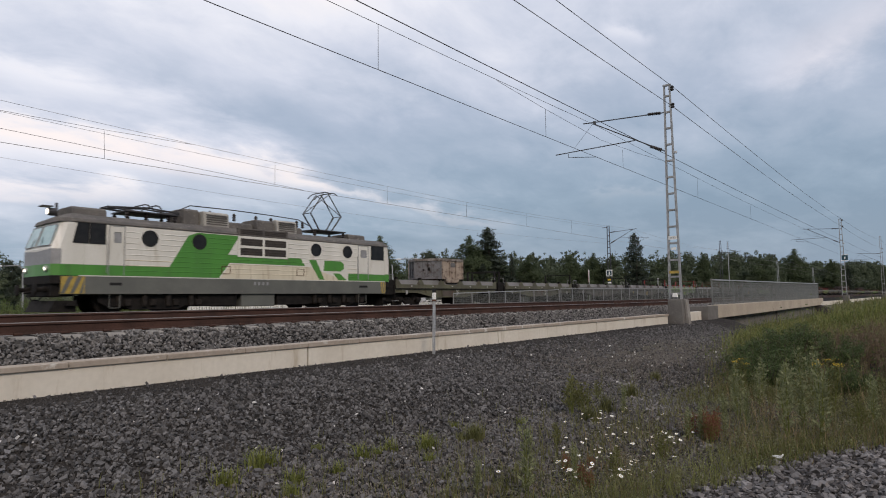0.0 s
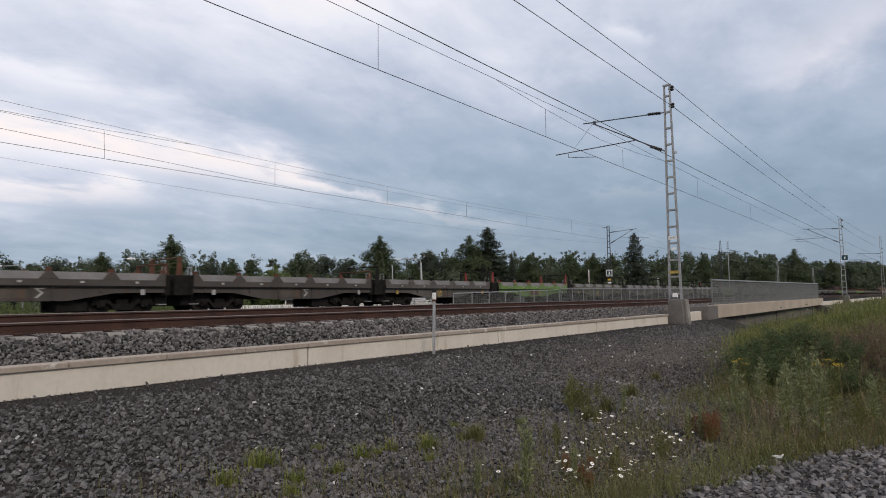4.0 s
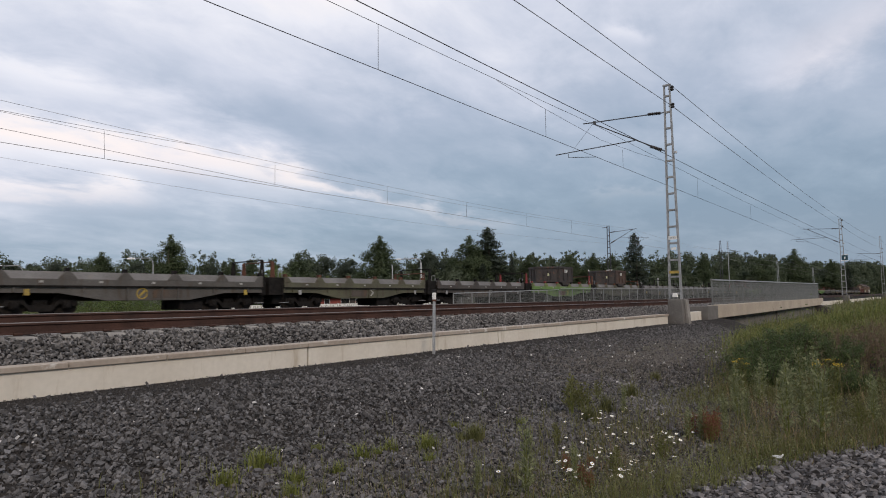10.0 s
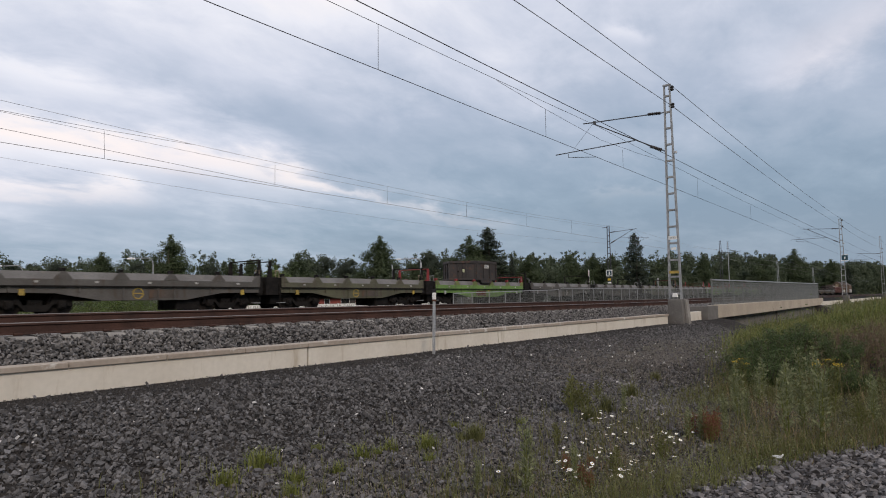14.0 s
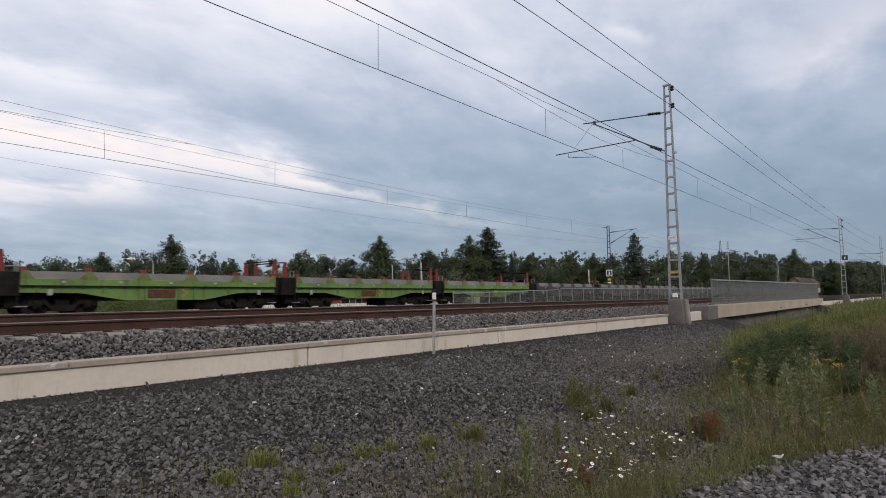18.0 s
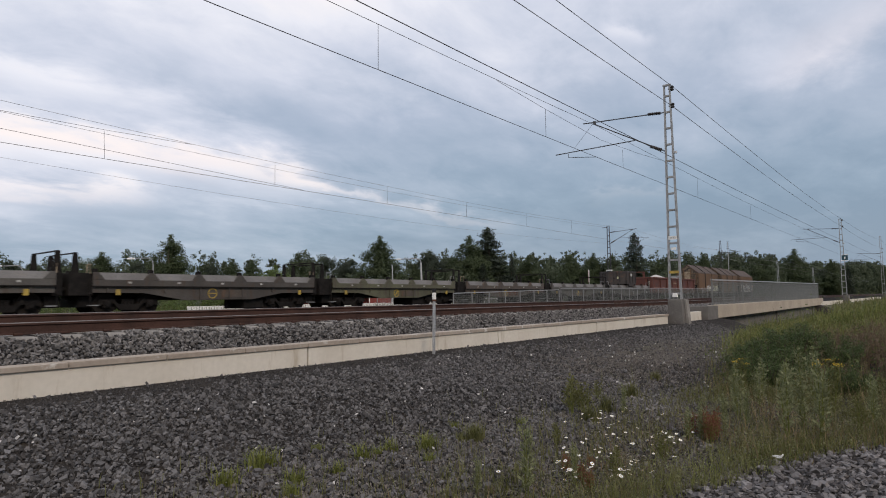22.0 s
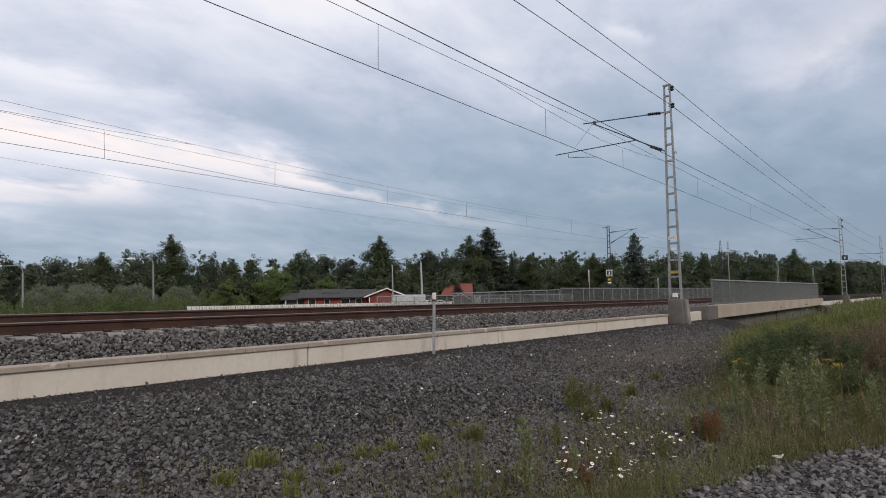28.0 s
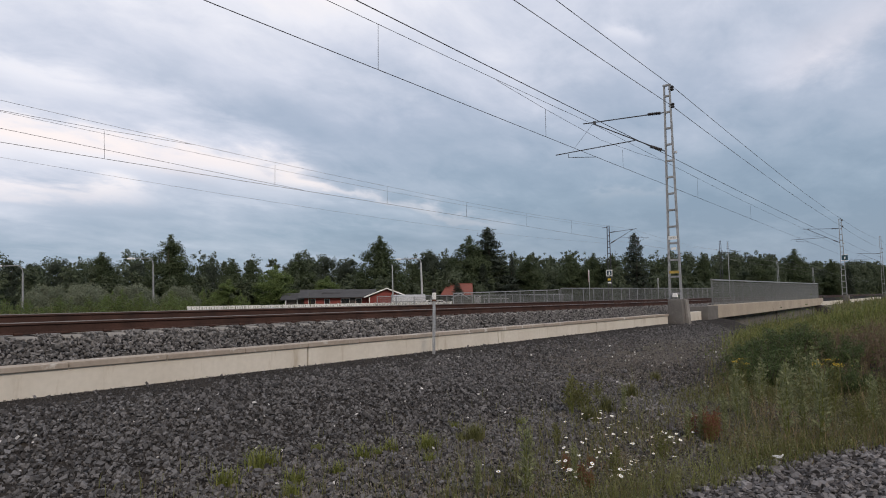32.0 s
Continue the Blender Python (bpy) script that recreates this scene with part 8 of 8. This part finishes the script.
lit = thing("litter_scrap", "crumpled white scrap lying on the stony path", "litter")
lit.location = (6.70, 1.27, -1.285)
lit.rotation_euler = (0.1, 0.15, radians(80))
lit.scale = (0.45, 0.45, 0.45)
part("scrap", prism([(-0.11, 0.055), (-0.085, 0.062), (-0.06, 0.03), (0.03, 0.035), (0.10, 0.045), (0.13, 0.02), (0.05, 0.006), (0.04, -0.02), (-0.05, -0.02), (-0.07, 0.01)], -0.03, 0.03, "y", bevel=0.004), M_white, lit)


# ---- loose stone ----


def build_stone():
    rng = np.random.default_rng(3)

    def bank_stones(name, n, x0, x1, y0, y1, lo, hi, mat, label, keep=None, lift=0.012, flat=0.62, lie=0.0):
        x, y = rng.uniform(x0, x1, n), rng.uniform(y0, y1, n)
        k = keep(x, y) if keep else np.ones(n, bool)
        x, y = x[k], y[k]
        r = rng.uniform(lo, hi, len(x)) * rng.choice([0.5, 0.75, 1.0, 1.0, 1.3], len(x))
        ob = stones(name, rng, on_ground(x, y, lift) + np.stack([0 * x, 0 * x, rng.uniform(-0.022, 0.03, len(x))], 1), r, mat, flat, lie)
        return tagged(ob, label, "gravel", kind="stuff")

    def fines(name, n, x0, x1, y0, y1, lo, hi, mat, label, keep, lift=0.0):
        x, y = rng.uniform(x0, x1, n), rng.uniform(y0, y1, n)
        k = keep(x, y)
        x, y = x[k], y[k]
        ob = chips(name, rng, on_ground(x, y, lift) + np.stack([0 * x, 0 * x, rng.uniform(-0.005, 0.016, len(x))], 1), rng.uniform(lo, hi, len(x)), mat)
        return tagged(ob, label, "gravel", kind="stuff")

    free = lambda x, y: (rng.random(len(x)) < np.clip((y - meadow_edge(x) + 0.6) / 1.6, 0.12, 1)) & (rng.random(len(x)) < np.clip((7.95 - y) / 0.9, 0.04, 1))
    bank_stones("bank_gravel", 44000, 0.8, 10.5, 2.0, 8.42, 0.017, 0.036, M_gravel, "dark crushed stone covering the bank", free)
    trodden = lambda x, y: free(x, y) & (rng.random(len(x)) > 0.85 * np.exp(-((x - 13.5) / 4.0) ** 2 - ((y - 5.0) / 1.3) ** 2))
    bank_stones("bank_gravel", 26000, 10.5, 28, 2.6, 8.42, 0.020, 0.042, M_gravel, "dark crushed stone on the bank towards the bridge", trodden)
    bank_stones("pale_stones", 260, 1.5, 16, 2.4, 8.2, 0.012, 0.028, M_pale, "scattered pale stones on the bank", free, 0.03)
    bank_stones("washed_stones", 5200, 6.9, 10.8, 1.9, 4.7, 0.016, 0.044, M_slate, "washed grey stones in a shallow run down the bank", lambda x, y: rng.random(len(x)) < 0.75 * np.exp(-((y - 2.45 - 0.69 * (x - 7.6)) / 0.20) ** 2), 0.02, 0.5)
    bank_stones("path_stones", 12000, 3.6, 10.5, -2.5, 2.1, 0.014, 0.052, M_slate, "broken slate-grey stones on the path", lambda x, y: y < path_edge(x) + rng.normal(0, 0.06, len(x)), 0.012, 0.36, 0.38)
    fines("path_grit", 16000, 3.6, 10.5, -2.5, 2.1, 0.010, 0.026, M_slate, "small grit between the path stones", lambda x, y: y < path_edge(x) + rng.normal(0, 0.06, len(x)))
    fines("mixed_grit", 48000, 1.6, 10, 0.6, 5.2, 0.009, 0.023, M_grit, "grey grit at the foot of the bank", lambda x, y: (y > path_edge(x)) & (y < meadow_edge(x) + 1.5 + rng.normal(0, 0.3, len(x))), 0.014)
    fines("bank_fines", 36000, 0.8, 11, 2.2, 8.42, 0.012, 0.026, M_fines, "dark stone chips between the larger gravel", lambda x, y: (y > meadow_edge(x) - 0.4) & (y < 7.5 + rng.normal(0, 0.25, len(x))), 0.0)
    fines("foot_grit", 32000, 0.8, 24, 6.9, 8.48, 0.005, 0.013, M_fines, "fine dark grit along the foot of the wall", lambda x, y: rng.random(len(x)) < np.clip((y - 6.9) / 0.6, 0, 1), 0.004)
    fines("bank_grit", 90000, 8.5, 24, 3.0, 7.6, 0.010, 0.024, M_grit, "compacted brownish grit on the bank", lambda x, y: (y > meadow_edge(x) - 0.3) & (rng.random(len(x)) < np.exp(-((x - 13.5) / 4.5) ** 2 - ((y - 5.0) / 1.4) ** 2)), 0.012)
    # ballast shoulder of the near track
    for x0, x1, n, lo, hi in ((0.5, 14, 14500, 0.024, 0.047), (14, 31, 13000, 0.026, 0.050), (31, 70, 6000, 0.055, 0.08)):
        x, y = rng.uniform(x0, x1, n), rng.uniform(8.74, 10.36, n)
        z = np.interp(y, [8.72, 9.72, 9.95, 10.36], [-0.60, -0.275, -0.27, -0.27]) + rng.uniform(-0.045, 0.045, n)
        ob = stones("ballast_stones", rng, np.stack([x, y, z], 1), rng.uniform(lo, hi, n), M_ballast)
        tagged(ob, "light grey broken ballast stones below the near rail", "ballast", kind="stuff")
    # stones between the sleeper ends
    k = rng.integers(0, 50, 5200)
    x, y = k * 0.61 + rng.uniform(0.17, 0.44, len(k)), rng.uniform(9.90, 10.40, len(k))
    ob = stones("ballast_stones", rng, np.stack([x, y, -0.235 + rng.uniform(-0.03, 0.045, len(k))], 1), rng.uniform(0.024, 0.046, len(k)), M_ballast)
    tagged(ob, "grey ballast stones heaped between the sleeper ends", "ballast", kind="stuff")


build_stone()

for ob in scene.objects:
    if "used" in ob:
        del ob["used"]


def motions():
    """The train runs towards -x, slowing gently."""
    times = [0, 2, 4, 6, 8, 10, 12, 14, 16, 18, 20, 22, 24, 26, 28, 30, 32]
    for ob, x0 in MOVING:
        walk(ob, [(t, Matrix.Translation((x0 - (-0.0012002 * t ** 3 + 0.0165304 * t ** 2 + 21.762967 * t + 0.15), TRAIN_Y, TRAIN_Z))) for t in times])


motions()
